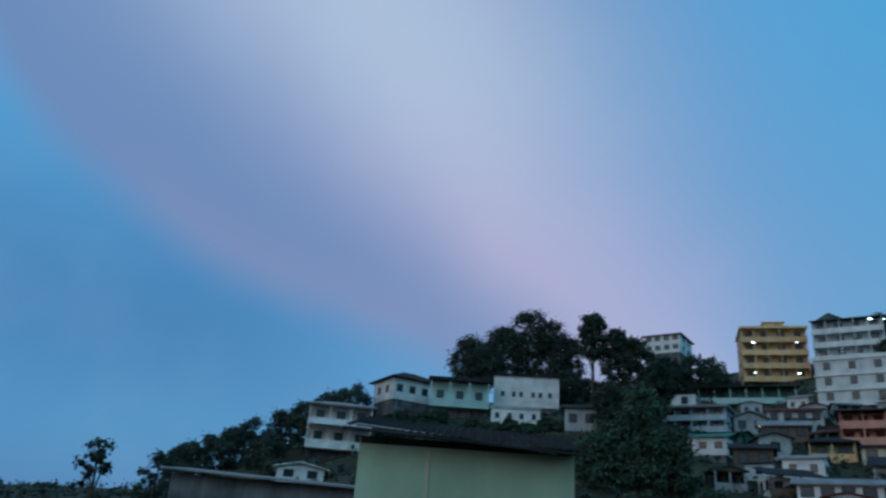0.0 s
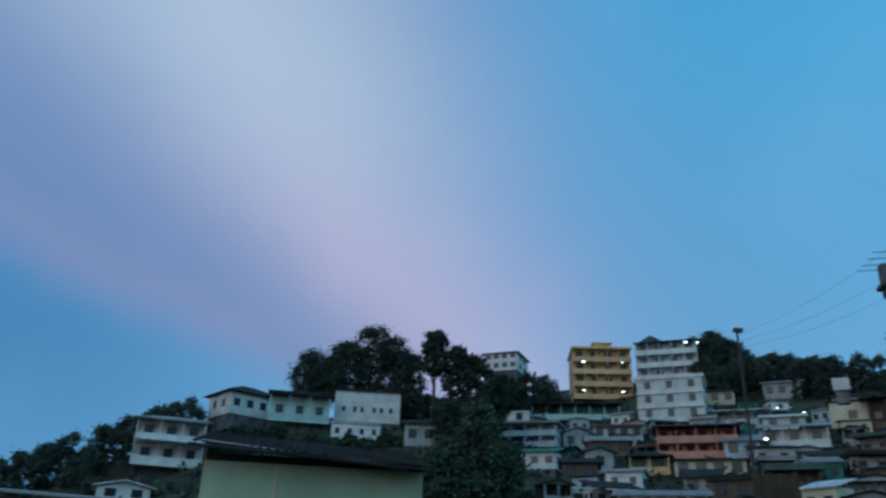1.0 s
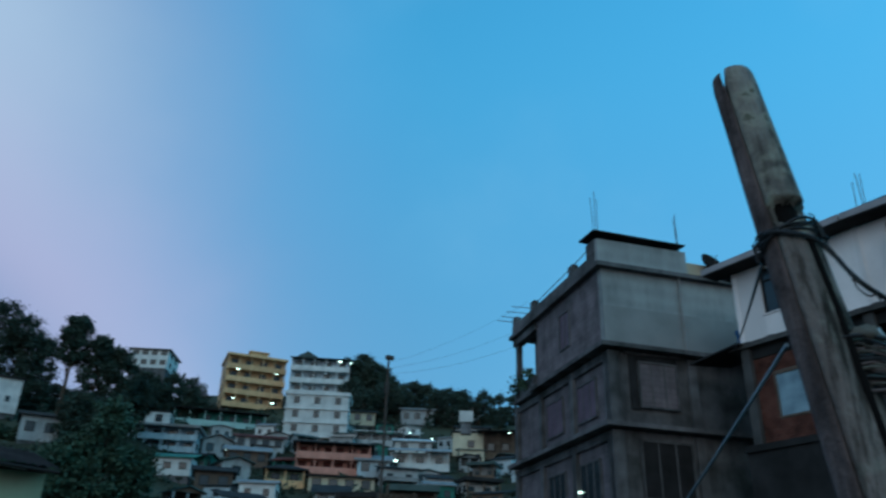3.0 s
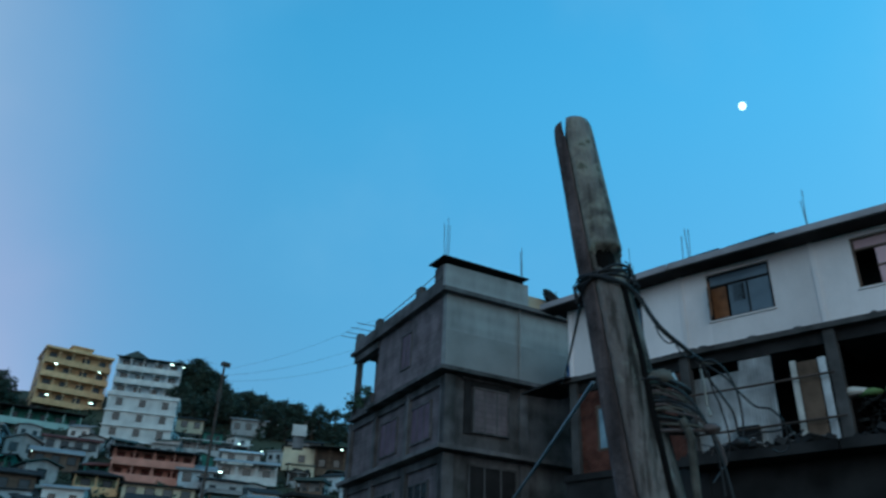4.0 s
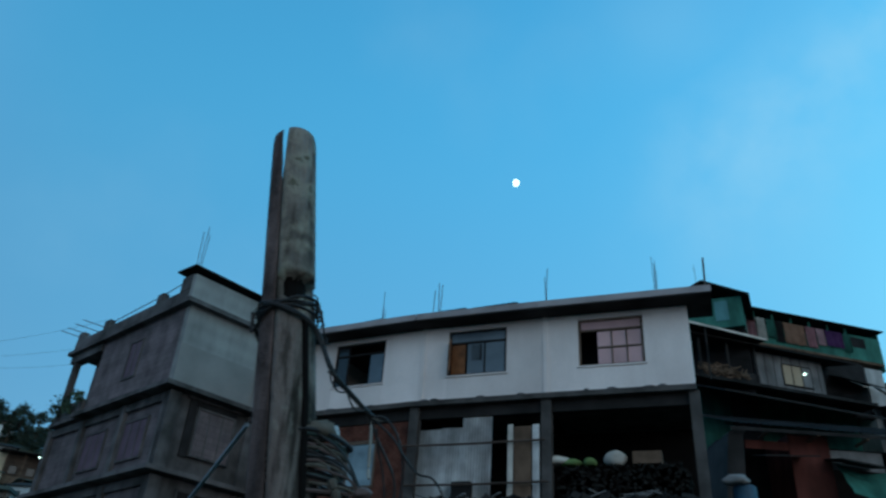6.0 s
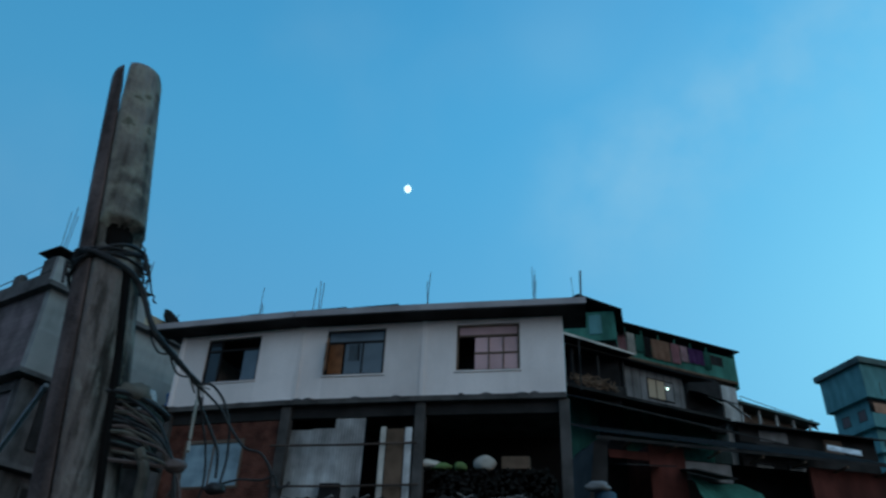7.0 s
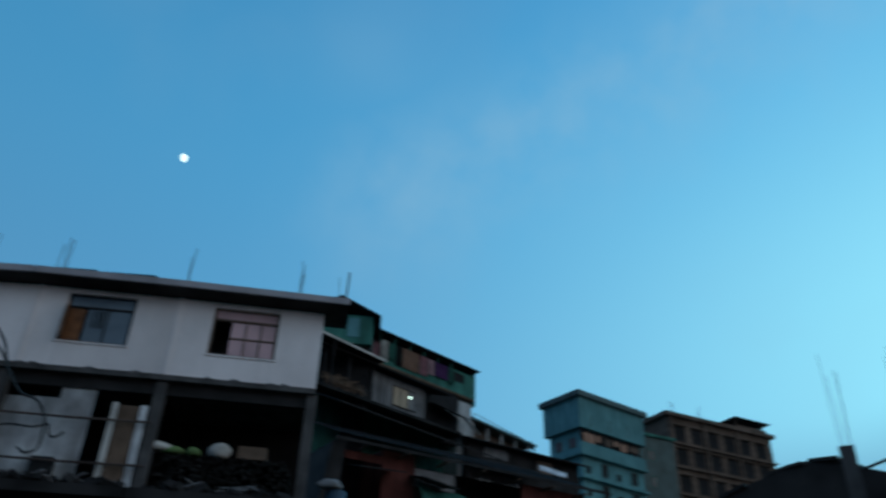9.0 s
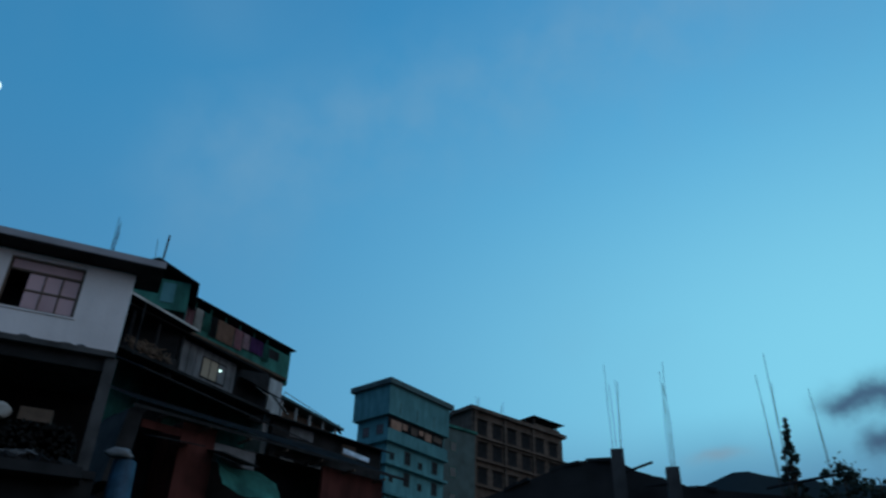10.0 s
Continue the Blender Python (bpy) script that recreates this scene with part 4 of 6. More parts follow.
for i, (x, y, h_, s_) in enumerate(((10.6, 126.0, 4.2, 2.2), (13.2, 127.0, 3.6, 2.2), (8.2, 127.5, 3.8, 2.0), (16.0, 126.0, 3.4, 2.0))):
    tree(x, y, ground_z(x, y) - 0.5, h_, s_, 180 + i, "low dark bush on the hilltop", bare=0.05, clumps=60, group="bushes on the hilltop")
tree(-9.0, 18.2, 0.0, 3.75, 0.42, 160, "small round dark shrub on a bare stem", bare=0.84, clumps=20, per=60, leaf=0.05, group="shrubs")
rng = random.Random(5)
ridge_trees = [tree(0, 0, 0, 7.4, 2.4, 70, "dark tree along the ridge", bare=0.1, clumps=40, group="trees on the ridge"),
               tree(0, 0, 0, 6.8, 2.0, 71, "slim dark conifer along the ridge", conifer=True, bare=0.1, clumps=46, group="trees on the ridge"),
               tree(0, 0, 0, 6.5, 2.8, 72, "spreading dark tree along the ridge", bare=0.08, clumps=40, group="trees on the ridge")]
spots = []
for i in range(44):
    a = 25.6 + i * 0.30 + rng.uniform(-0.15, 0.15)
    spots.append((a, rng.uniform(150, 172), rng.uniform(0.65, 1.05)))
for i in range(18):
    spots.append((-24 + i * 0.75 + rng.uniform(-0.3, 0.3), rng.uniform(100, 135), rng.uniform(0.45, 0.8)))
for i in range(12):
    spots.append((9.5 + i * 0.55, rng.uniform(150, 175), rng.uniform(0.4, 0.75)))
for i, (a, d, k) in enumerate(spots):
    x, y = d * math.sin(radians(a)), d * math.cos(radians(a))
    m = pose(x, y, ground_z(x, y) - 0.5, 0, 0, rng.uniform(0, 360)) @ Matrix.Diagonal((k, k, k, 1))
    if i < 3:
        ridge_trees[i].matrix_basis = m
    else:
        copy_thing(ridge_trees[i % 3 if not 44 <= i < 62 else (i % 2) * 2], pose(x, y, ground_z(x, y) - 0.5, 0, 0, rng.uniform(0, 360)))
# scrub over the slope
rng_n = np.random.default_rng(8)
cs, rs = [], []
for i in range(2600):
    a, d = radians(rng_n.uniform(-34, 44)), rng_n.uniform(58, 185)
    x, y = d * math.sin(a), d * math.cos(a)
    cs.append((x, y, ground_z(x, y) + 0.2))
    rs.append(rng_n.uniform(0.5, 1.5))
scrub = new("scrub", leaf_mesh("scrub", cs, rs, 14, 0.36, 9, M_LEAF))
tagged(scrub, "dark scrub and bushes between the hillside houses", "bushes", kind="stuff")

# ---- yellow-green house below the hill ----
oh = thing("house", pose(-0.35, 14.25, 0, 0, 0, 2.5), "yellow-green plastered house with a dark overhanging tin roof", "house")
bm = box(-1.92, 0.0, 0, 1.86, 2.4, 3.66)
part("wall", bm, M_OLIVE, oh)
part("wall_joint", box(-0.72, -0.02, 0, -0.66, 0.0, 3.5), M_CREAM, oh)
rib = bmesh.new()
cols = []
for i in range(117):
    x = -2.15 + 4.1 * i / 116
    dz, drop = 0.018 * math.sin(i * 1.5708), (x + 2.15) * 0.047
    cols.append([rib.verts.new((x, -0.55, 3.76 + dz - drop)), rib.verts.new((x, 2.5, 4.45 + dz - drop))])
for p, q in zip(cols, cols[1:]):
    rib.faces.new((p[0], q[0], q[1], p[1]))
bmesh.ops.solidify(rib, geom=rib.faces[:], thickness=0.03)
part("roof", rib, M_TIN, oh, "dark corrugated tin roof")
part("gutter", tube(bmesh.new(), ((-2.15, -0.58, 3.70), (1.95, -0.58, 3.50)), 0.03, 6), M_TIN, oh)
part("eave_board", box(-1.9, -0.03, 3.54, 1.84, -0.003, 3.66), M_TIN, oh)
part("drain_pipe", tube(bmesh.new(), ((-1.95, -0.50, 3.78), (-0.3, -0.44, 3.665), (1.5, -0.40, 3.53)), 0.026, 7), M_TINGREY, oh, "pale sloping drain pipe below the eave")

# low roofs in front, lower edge of the view
lr = thing("shed", pose(-7.0, 26.0, 0, 0, 0, 8), "low shed with a flat grey tin roof", "shed")
part("wall", box(-3.5, 0, 0, 3.5, 3, 3.8), M_CONC, lr)
part("roof", sheet(bmesh.new(), ((-3.8, -0.4, 3.95), (3.8, -0.4, 3.75), (3.8, 3.3, 4.1), (-3.8, 3.3, 4.3)), 0.06), M_TINGREY, lr)

# grey cloth screen on a frame below the mast
sc = thing("cloth_screen", pose(30.0, 52.3, ground_z(30, 52.3), 0, 0, -30), "grey-mauve cloth screen stretched on poles", "screen")
zz = sc.location.z
bm = bmesh.new()
bmesh.ops.create_grid(bm, x_segments=30, y_segments=4, size=0.5)
for v in bm.verts:
    v.co = Vector((v.co.x * 2.8, 0.04 * math.sin(v.co.x * 40), 8.5 - zz + v.co.y * 3.0))
bmesh.ops.solidify(bm, geom=bm.faces[:], thickness=0.02)
part("cloth", bm, M_BROWNB, sc)
for x in (-1.45, 1.45):
    part("pole", tube(bmesh.new(), ((x, 0, 0), (x, 0, 10.1 - zz)), 0.05, 6), M_STEEL, sc)

# ---- raw concrete building ----
GX, GY = 19.5, 19.35
G = Matrix(((0.954, 0.30, 0, GX), (-0.30, 0.954, 0, GY), (0, 0, 1, 0), (0, 0, 0, 1)))   # x along the rendered face, y along the brick face
gb = thing("concrete_building", G, "unfinished four-storey raw concrete building with brick infill", "building")
LX, LY = 9.0, 8.0
FL = (2.0, 5.0, 7.96, 10.88)
ROOF = 13.95
part("core", box(0.55, 0.55, 0, LX, LY, ROOF), M_BRICKY, gb, "dusty infill walls behind the frame")
for k, z in enumerate(FL):
    top = (FL + (ROOF,))[k + 1]
    inset = 0.0 if k == 3 else 0.22
    # the rendered face and the brick face of this storey
    fm = M_RENDER if k == 3 else M_CONC
    if k == 3:
        part("wall", box(0.0, 0.0, z, LX, 0.3, top), fm, gb, "smooth new cement render")
        part("wall", box(0.0, 0.3, z, 0.3, 6.4, top), M_BRICKY, gb, "dusty plastered side wall")
        part("wall_patch", box(0.003, -0.012, z + 0.1, LX, 0.0, z + 1.55), mat("lower_render", (0.30, 0.31, 0.315), 0.9, var=0.15, scale=0.6), gb, "darker lower coat of render")
    else:
        part("wall", box(0.2, inset, z, LX, 0.5, top), M_CONC, gb)
        part("wall", box(inset, 0.5, z, 0.5, LY + 1.4, top), M_BRICKY, gb)
        for y in (0.0, 3.1, 6.3, LY + 1.15):
            part("column", box(0.06, y + 0.0, z, 0.5, y + 0.32, top - 0.2), M_CONC, gb)
        for x in (0.06, 3.4):
            part("column", box(x, 0.05, z, x + 0.36, 0.45, top - 0.2), M_CONC, gb)
        part("beam", box(0.10, 0.32, top - 0.5, 0.45, LY + 1.3, top - 0.2), M_CONC, gb)
# ledges
for z, o, ly in ((2.0, 0.35, LY + 1.5), (5.0, 0.35, LY + 1.5), (7.96, 0.32, LY + 1.5), (10.88, 0.30, 6.9)):
    bm = box(-o, -o, z - 0.13, LX + 0.2, ly, z + 0.03)
    part("ledge", bm, M_CONC, gb, "thin projecting floor slab")
part("roof_slab", box(-0.28, -0.28, ROOF, LX + 0.1, 9.3, ROOF + 0.17), M_CONC, gb)
part("soffit_beam", box(-0.1, 6.4, ROOF - 0.35, 0.3, 9.2, ROOF), M_CONC, gb)
# parapet, stepped down along the brick side
part("parapet", box(-0.2, -0.2, ROOF + 0.17, 3.7, 0.0, ROOF + 1.15), M_RENDER, gb)
part("parapet", box(-0.2, 0.0, ROOF + 0.17, 0.0, 9.0, ROOF + 0.62), M_CONC, gb)
part("parapet_post", box(-0.22, 0.0, ROOF + 0.62, 0.05, 0.7, ROOF + 1.2), M_CONC, gb)
for y in (2.0, 6.2, 8.5):
    part("parapet_post", box(-0.2, y, ROOF + 0.62, 0.05, y + 0.45, ROOF + 1.0), M_CONC, gb)
part("rail", tube(bmesh.new(), ((-0.1, 0.6, ROOF + 1.1), (-0.1, 2.2, ROOF + 0.98), (-0.1, 6.3, ROOF + 0.85)), 0.02, 5), M_STEEL, gb)
part("rooftop_shed", box(0.1, 0.15, ROOF + 1.15, 3.4, 1.0, ROOF + 1.32), M_DARK, gb)
bm = sheet(bmesh.new(), ((-0.42, -0.42, ROOF + 1.40), (3.6, -0.42, ROOF + 1.36), (3.6, 1.4, ROOF + 1.5), (-0.42, 0.9, ROOF + 1.48)), 0.05)
part("tin_roof", bm, M_TIN, gb, "dark tin sheet over the parapet")
part("rooftop_wall", box(3.75, -0.1, ROOF + 0.17, 5.3, 0.1, ROOF + 0.75), M_CREAM, gb)
# openings
window(gb, 1.30, 0.10, 8.65, 1.62, 1.75, M_CONC, M_BRICKY, 2)
# dark strip on the wall imitates the shade of a gap
part("transom_gap", box(1.28, 0.10, 10.42, 2.95, 0.215, 10.62), M_DARK, gb, "dark strip standing in for shade above the boarded window")
window(gb, 1.15, 0.10, 5.45, 2.1, 2.05, M_CONC, M_DARK, 2)
# dark strip on the wall imitates the shade of a slot
part("shaft", box(0.98, 0.13, 8.6, 1.27, 0.215, 10.65), M_DARK, gb, "dark strip standing in for shade in a slot beside the window")
part("lintel", box(0.85, 0.08, 10.64, 3.1, 0.215, 10.74), M_CONC, gb)
left = pose(0, 0, 0, 0, 0, -90)
window(gb, -3.95, 0.0, 11.75, 1.0, 1.6, M_CONC, M_PINKPANE, 1, m=left)
window(gb, -3.0, 0.19, 8.5, 1.7, 1.5, M_CONC, M_PINKPANE, 2, m=left)
window(gb, -6.0, 0.19, 8.5, 1.7, 1.5, M_CONC, M_PINKPANE, 2, m=left)
window(gb, -3.0, 0.19, 5.5, 1.7, 1.5, M_CONC, M_GLASS, 2, m=left)
window(gb, -6.0, 0.19, 5.5, 1.7, 1.5, M_CONC, M_GLASS, 2, m=left)
bm = bmesh.new()
bmesh.ops.create_icosphere(bm, subdivisions=2, radius=0.07)
bmesh.ops.scale(bm, vec=(1, 1.5, 0.5), verts=bm.verts)
bmesh.ops.translate(bm, verts=bm.verts, vec=Vector((0.15, 3.0, 6.0)))
part("lit_bulb", bm, M_BULB, gb)
# drain pipe on the render
part("drain_pipe", tube(bmesh.new(), ((3.35, -0.09, ROOF + 0.5), (3.35, -0.09, FL[3] + 0.05)), 0.042, 8), M_TINGREY, gb, "grey plastic drain pipe")
# open corner terrace with post and plants
part("terrace_post", box(-0.05, 8.7, FL[3] + 0.03, 0.2, 8.95, ROOF), M_CONC, gb)
part("terrace_floor", box(-0.1, 6.6, FL[3] - 0.12, LX, 9.3, FL[3] + 0.02), M_CONC, gb)
part("terrace_wall", box(0.0, 6.9, FL[3] + 0.02, 0.12, 9.2, FL[3] + 0.75), M_CONC, gb)
plants = new("potted_plants", leaf_mesh("potted_plants", [(-0.15, 7.0 + 0.35 * i, FL[3] + 0.7 + 0.3 * math.sin(i * 2.1)) for i in range(7)], [0.35] * 7, 60, 0.09, 4, M_LEAF2))
plants.matrix_basis = G
tagged(plants, "small green potted plants on a concrete terrace", "plants", kind="stuff")


def rebar(parent, m, x, y, z, h, n, seed, spread=0.14, r=0.012):
    rg = random.Random(seed)
    for i in range(n):
        dx, dy = rg.uniform(-spread, spread), rg.uniform(-spread, spread)
        hh = 1.15 * h * rg.uniform(0.65, 1.0)
        pts = [m @ Vector((x + dx, y + dy, z)), m @ Vector((x + dx * 1.3, y + dy, z + hh * 0.5)), m @ Vector((x + dx * 1.3 + rg.uniform(-0.06, 0.06), y + dy * 1.5, z + hh))]
        part("rebar", tube(bmesh.new(), pts, r * 0.72, 5), M_STEEL, parent)


I4 = Matrix()
rebar(gb, I4, 0.25, 0.5, ROOF + 0.2, 3.1, 3, 1, r=0.018)
rebar(gb, I4, 3.9, 0.6, ROOF + 0.2, 3.0, 4, 2, r=0.018)
rebar(gb, I4, 5.2, 2.6, ROOF + 0.2, 2.4, 3, 3)
for i, y in enumerate((6.6, 7.3, 8.0, 8.6)):
    part("rebar", tube(bmesh.new(), ((0.3, y, ROOF + 0.75), (-0.9, y + 0.6, ROOF + 0.95)), 0.018, 5), M_STEEL, gb)
dish = thing("satellite_dish", G @ pose(4.7, -0.3, ROOF + 0.72, 60, 0, 10), "small dark satellite dish on a roof edge", "dish")
bm = bmesh.new()
bmesh.ops.create_uvsphere(bm, u_segments=20, v_segments=12, radius=0.55)
bmesh.ops.delete(bm, geom=[v for v in bm.verts if v.co.z > -0.22], context="VERTS")
bmesh.ops.solidify(bm, geom=bm.faces[:], thickness=0.02)
bmesh.ops.translate(bm, verts=bm.verts, vec=Vector((0, 0, 0.45)))
part("bowl", bm, M_TIN, dish, smooth=True)
part("arm", tube(bmesh.new(), ((0, -0.35, 0.0), (0, 0.0, 0.5)), 0.015, 5), M_STEEL, dish)
part("stand", tube(bmesh.new(), ((0, 0, -0.1), (0, 0.35, -0.7)), 0.03, 6), M_STEEL, dish)

# ---- white house with three windows ----
WA, WB, WC, WD = Vector((21.15, 14.8)), Vector((21.10, 10.6)), Vector((21.36, 6.5)), Vector((21.73, 2.13))


def facet(p, q):
    """x along the front, y into the house, z up."""
    d = (q - p).normalized()
    n = Vector((-d.y, d.x))
    if n.x < 0:
        n = -n
    return Matrix(((d.x, n.x, 0, p.x), (d.y, n.y, 0, p.y), (0, 0, 1, 0), (0, 0, 0, 1))), (q - p).length


wh = thing("white_house", Matrix(), "white-painted upper storey on a dark open timber and brick storey", "house")
SL, EAVE = 10.0, 12.76
facets = [facet(WA, WB), facet(WB, WC), facet(WC, WD)]
WIN = ((0.78, 2.76), (0.92, 2.90), (1.10, 3.08))
for k, (m, L) in enumerate(facets):
    x0, x1 = (-0.25 if k == 0 else 0.0), (L if k < 2 else L + 0.02)
    deep = 6.0 if k < 2 else 1.8
    a, b = WIN[k]
    zb, zt = 10.88, 12.44
    for q in ((x0, SL, a, EAVE), (b, SL, x1, EAVE), (a, SL, b, zb), (a, zt, b, EAVE)):
        part("wall", box(q[0], 0.3, q[1], q[2], 0.55, q[3], m=m), M_FACADE, wh, "white painted front wall")
    part("slab", box(x0 - 0.35, 0.0, SL - 0.16, x1 + 0.02, 6.0, SL, m=m), M_POST, wh)
    part("beam", box(x0, 0.25, SL - 0.52, x1, 0.5, SL - 0.16, m=m), M_TIN, wh, "dark beam under the slab")
    part("roof", sheet(bmesh.new(), [m @ Vector(c) for c in ((x0 - (0.7 if k == 0 else 0.0), -0.40, 12.81), (x1 + (0.75 if k == 2 else 0.0), -0.40, 12.81), (x1 + (0.75 if k == 2 else 0.0), deep, 12.93), (x0 - (0.7 if k == 0 else 0.0), deep, 12.93))], 0.04), M_TIN, wh)
    part("fascia", box(x0 - (0.7 if k == 0 else 0.0), -0.44, 12.65, x1 + (0.75 if k == 2 else 0.0), -0.405, 12.86, m=m), M_FASCIA, wh, "lilac-grey tin fascia")
    part("soffit", box(x0 - (0.65 if k == 0 else 0.0), -0.40, 12.61, x1 + (0.7 if k == 2 else 0), 0.3, 12.65, m=m), M_TIN, wh)
    part("pilaster", box(x0 - 0.0, 0.26, SL, x0 + 0.14, 0.30, 12.61, m=m), M_FACADE, wh)
    part("window_ledge", box(a - 0.05, 0.26, zb - 0.05, b + 0.05, 0.30, zb, m=m), M_FACADE, wh)
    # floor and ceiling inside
    # near-black sheet whose colour stands in for the shade of the room
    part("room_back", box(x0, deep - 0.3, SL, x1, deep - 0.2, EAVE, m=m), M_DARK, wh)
    # near-black back puts the shade of the open bay into its colour
    part("lower_back", box(x0 - 0.3, 3.6, 0.0, x1, 3.8, SL - 0.16, m=m), M_GAPSHADE, wh)
    part("lower_floor", box(x0 - 0.3, 0.1, 6.55, x1 + 0.3, 6.0, 6.75, m=m), M_TIN, wh)
    part("plinth", box(x0 - 0.3, 0.2, 0, x1 + 0.3, 6.0, 6.55, m=m), M_TIN, wh)
m2, L2 = facets[2]
part("side_wall", box(L2 - 0.23, 0.55, SL, L2 + 0.02, 1.8, EAVE, m=m2), M_FACADE, wh)
part("side_wall", box(-0.25, 0.55, SL, 0.0, 6.0, EAVE, m=facets[0][0]), M_FACADE, wh)
# scalloped edge of the slab: small mortar lumps
rg = random.Random(3)
for k, (m, L) in enumerate(facets):
    for i in range(4):
        x = rg.uniform(0, L)
        bm = bmesh.new()
        bmesh.ops.create_icosphere(bm, subdivisions=2, radius=0.5)
        bmesh.ops.scale(bm, vec=(rg.uniform(0.2, 0.45), 0.2, rg.uniform(0.10, 0.18)), verts=bm.verts)
        bmesh.ops.transform(bm, matrix=m @ Matrix.Translation((x, 0.12, SL + 0.01)), verts=bm.verts)
        part("mortar_lump", bm, M_CONC, wh)


def casement(m, a, b, zb, zt, frame_mat, panes, bars=1, rail=None):
    fr = part("window_frame", box(a, 0.36, zb, a + 0.06, 0.46, zt, m=m), frame_mat, wh)
    for q in ((b - 0.06, zb, b, zt), (a + 0.06, zb, b - 0.06, zb + 0.06), (a + 0.06, zt - 0.06, b - 0.06, zt)):
        part("frame_bar", box(q[0], 0.36, q[1], q[2], 0.46, q[3], m=m), frame_mat, fr)
    if rail:
        part("frame_bar", box(a + 0.06, 0.36, rail, b - 0.06, 0.46, rail + 0.06, m=m), frame_mat, fr)
    for x0, x1, z0, z1, pm in panes:
        part("pane", box(x0 + 0.02, 0.40, z0, x1 - 0.02, 0.415, z1, m=m), pm, fr)
        part("frame_bar", box(x1 - 0.02, 0.365, z0, x1 + 0.02, 0.455, z1, m=m), frame_mat, fr)
    return fr


(mA, LA), (mB, LB), (mC, LC) = facets
a, b = WIN[0]
casement(mA, a, b, 10.88, 12.44, M_DARK, ((a + 0.06, a + 0.5, 10.94, 12.38, M_GLASS), (a + 1.35, b - 0.06, 10.94, 12.0, M_GLASSBLUE)), rail=12.0)
a, b = WIN[1]
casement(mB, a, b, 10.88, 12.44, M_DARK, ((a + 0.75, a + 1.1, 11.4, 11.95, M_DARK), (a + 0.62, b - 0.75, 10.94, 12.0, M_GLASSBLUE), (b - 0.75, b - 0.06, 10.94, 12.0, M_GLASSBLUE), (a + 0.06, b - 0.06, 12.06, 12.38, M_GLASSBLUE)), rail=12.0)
shut = part("shutter", box(0, -0.03, 10.92, 0.46, 0.0, 12.0, m=mB @ pose(a + 0.02, 0.30, 0, 0, 0, -62)), M_ORANGE, wh, "open orange-brown wooden shutter")
part("shutter_rail", box(0.02, -0.045, 11.4, 0.44, -0.03, 11.48, m=mB @ pose(a + 0.02, 0.30, 0, 0, 0, -62)), M_ORANGE, shut)
part("inner_shutter", box(a + 0.12, 0.34, 10.94, a + 0.58, 0.37, 11.95, m=mB), M_ORANGE, wh, "orange-brown wooden shutter leaf")
a, b = WIN[2]
wd = (b - a - 0.12 - 0.5) / 3
panes = [(a + 0.06, b - 0.06, 12.10, 12.38, M_CURTAIN)]
for i in range(3):
    for j in range(2):
        panes.append((a + 0.56 + i * wd, a + 0.56 + (i + 1) * wd, 10.95 + j * 0.55, 11.47 + j * 0.55, M_CURTAIN))
fr3 = casement(mC, a, b, 10.88, 12.44, M_BROWNB, panes, rail=12.04)
part("frame_bar", box(a + 0.56, 0.365, 11.46, b - 0.06, 0.45, 11.51, m=mC), M_BROWNB, fr3)

# lower storey: posts
for m, x in ((mA, -0.2), (mB, -0.2), (mC, -0.05), (mC, LC - 0.18)):
    part("post", box(x, 0.12, 6.7, x + 0.30, 0.42, SL - 0.16, m=m), M_POST, wh, "dark concrete post")
# brick infill with a window
bm = bmesh.new()
course, zz, row_i = 0.085, 6.75, 0
while zz < 9.45:
    x = 0.12 - (0.12 if row_i % 2 else 0)
    while x < 3.85:
        o = rg.uniform(-0.008, 0.008)
        spans = [(x, min(x + 0.225, 3.95))]
        if 7.36 < zz < 8.90:
            spans = [(p, q) for p, q in ((x, min(x + 0.225, 0.72)), (max(x, 2.81), min(x + 0.225, 3.95))) if q - p > 0.04]
        for p, q in spans:
            cube(bm, p, 0.30 + o, zz, q, 0.42, zz + 0.073, mA)
        x += 0.24
    zz += course
    row_i += 1
tagged(part("bricks", bm, M_BRICK, wh, "dark red bricks of the infill wall"), kind="stuff")
bm = box(0.1, 0.325, 6.7, 0.73, 0.45, 9.48, m=mA)
cube(bm, 2.80, 0.325, 6.7, 3.98, 0.45, 9.48, mA)
cube(bm, 0.73, 0.325, 6.7, 2.80, 0.45, 7.44, mA)
cube(bm, 0.73, 0.325, 8.90, 2.80, 0.45, 9.48, mA)
part("mortar", bm, M_MORTAR, wh)
window(wh, 0.73, 0.33, 7.44, 2.07, 1.46, M_BROWNB, M_PLASTIC, 1, m=mA)
# galvanised sheets leaning in the second bay


def corrugated(w, h, pitch=0.09, amp=0.014):
    bm = bmesh.new()
    n = int(w / pitch * 4)
    lo, hi = [], []
    for i in range(n + 1):
        x, y = w * i / n, amp * math.sin(6.2832 * w * i / n / pitch)
        lo.append(bm.verts.new((x, y, 0)))
        hi.append(bm.verts.new((x, y, h)))
    for i in range(n):
        bm.faces.new((lo[i], lo[i + 1], hi[i + 1], hi[i]))
    bmesh.ops.solidify(bm, geom=bm.faces[:], thickness=0.004)
    return bm


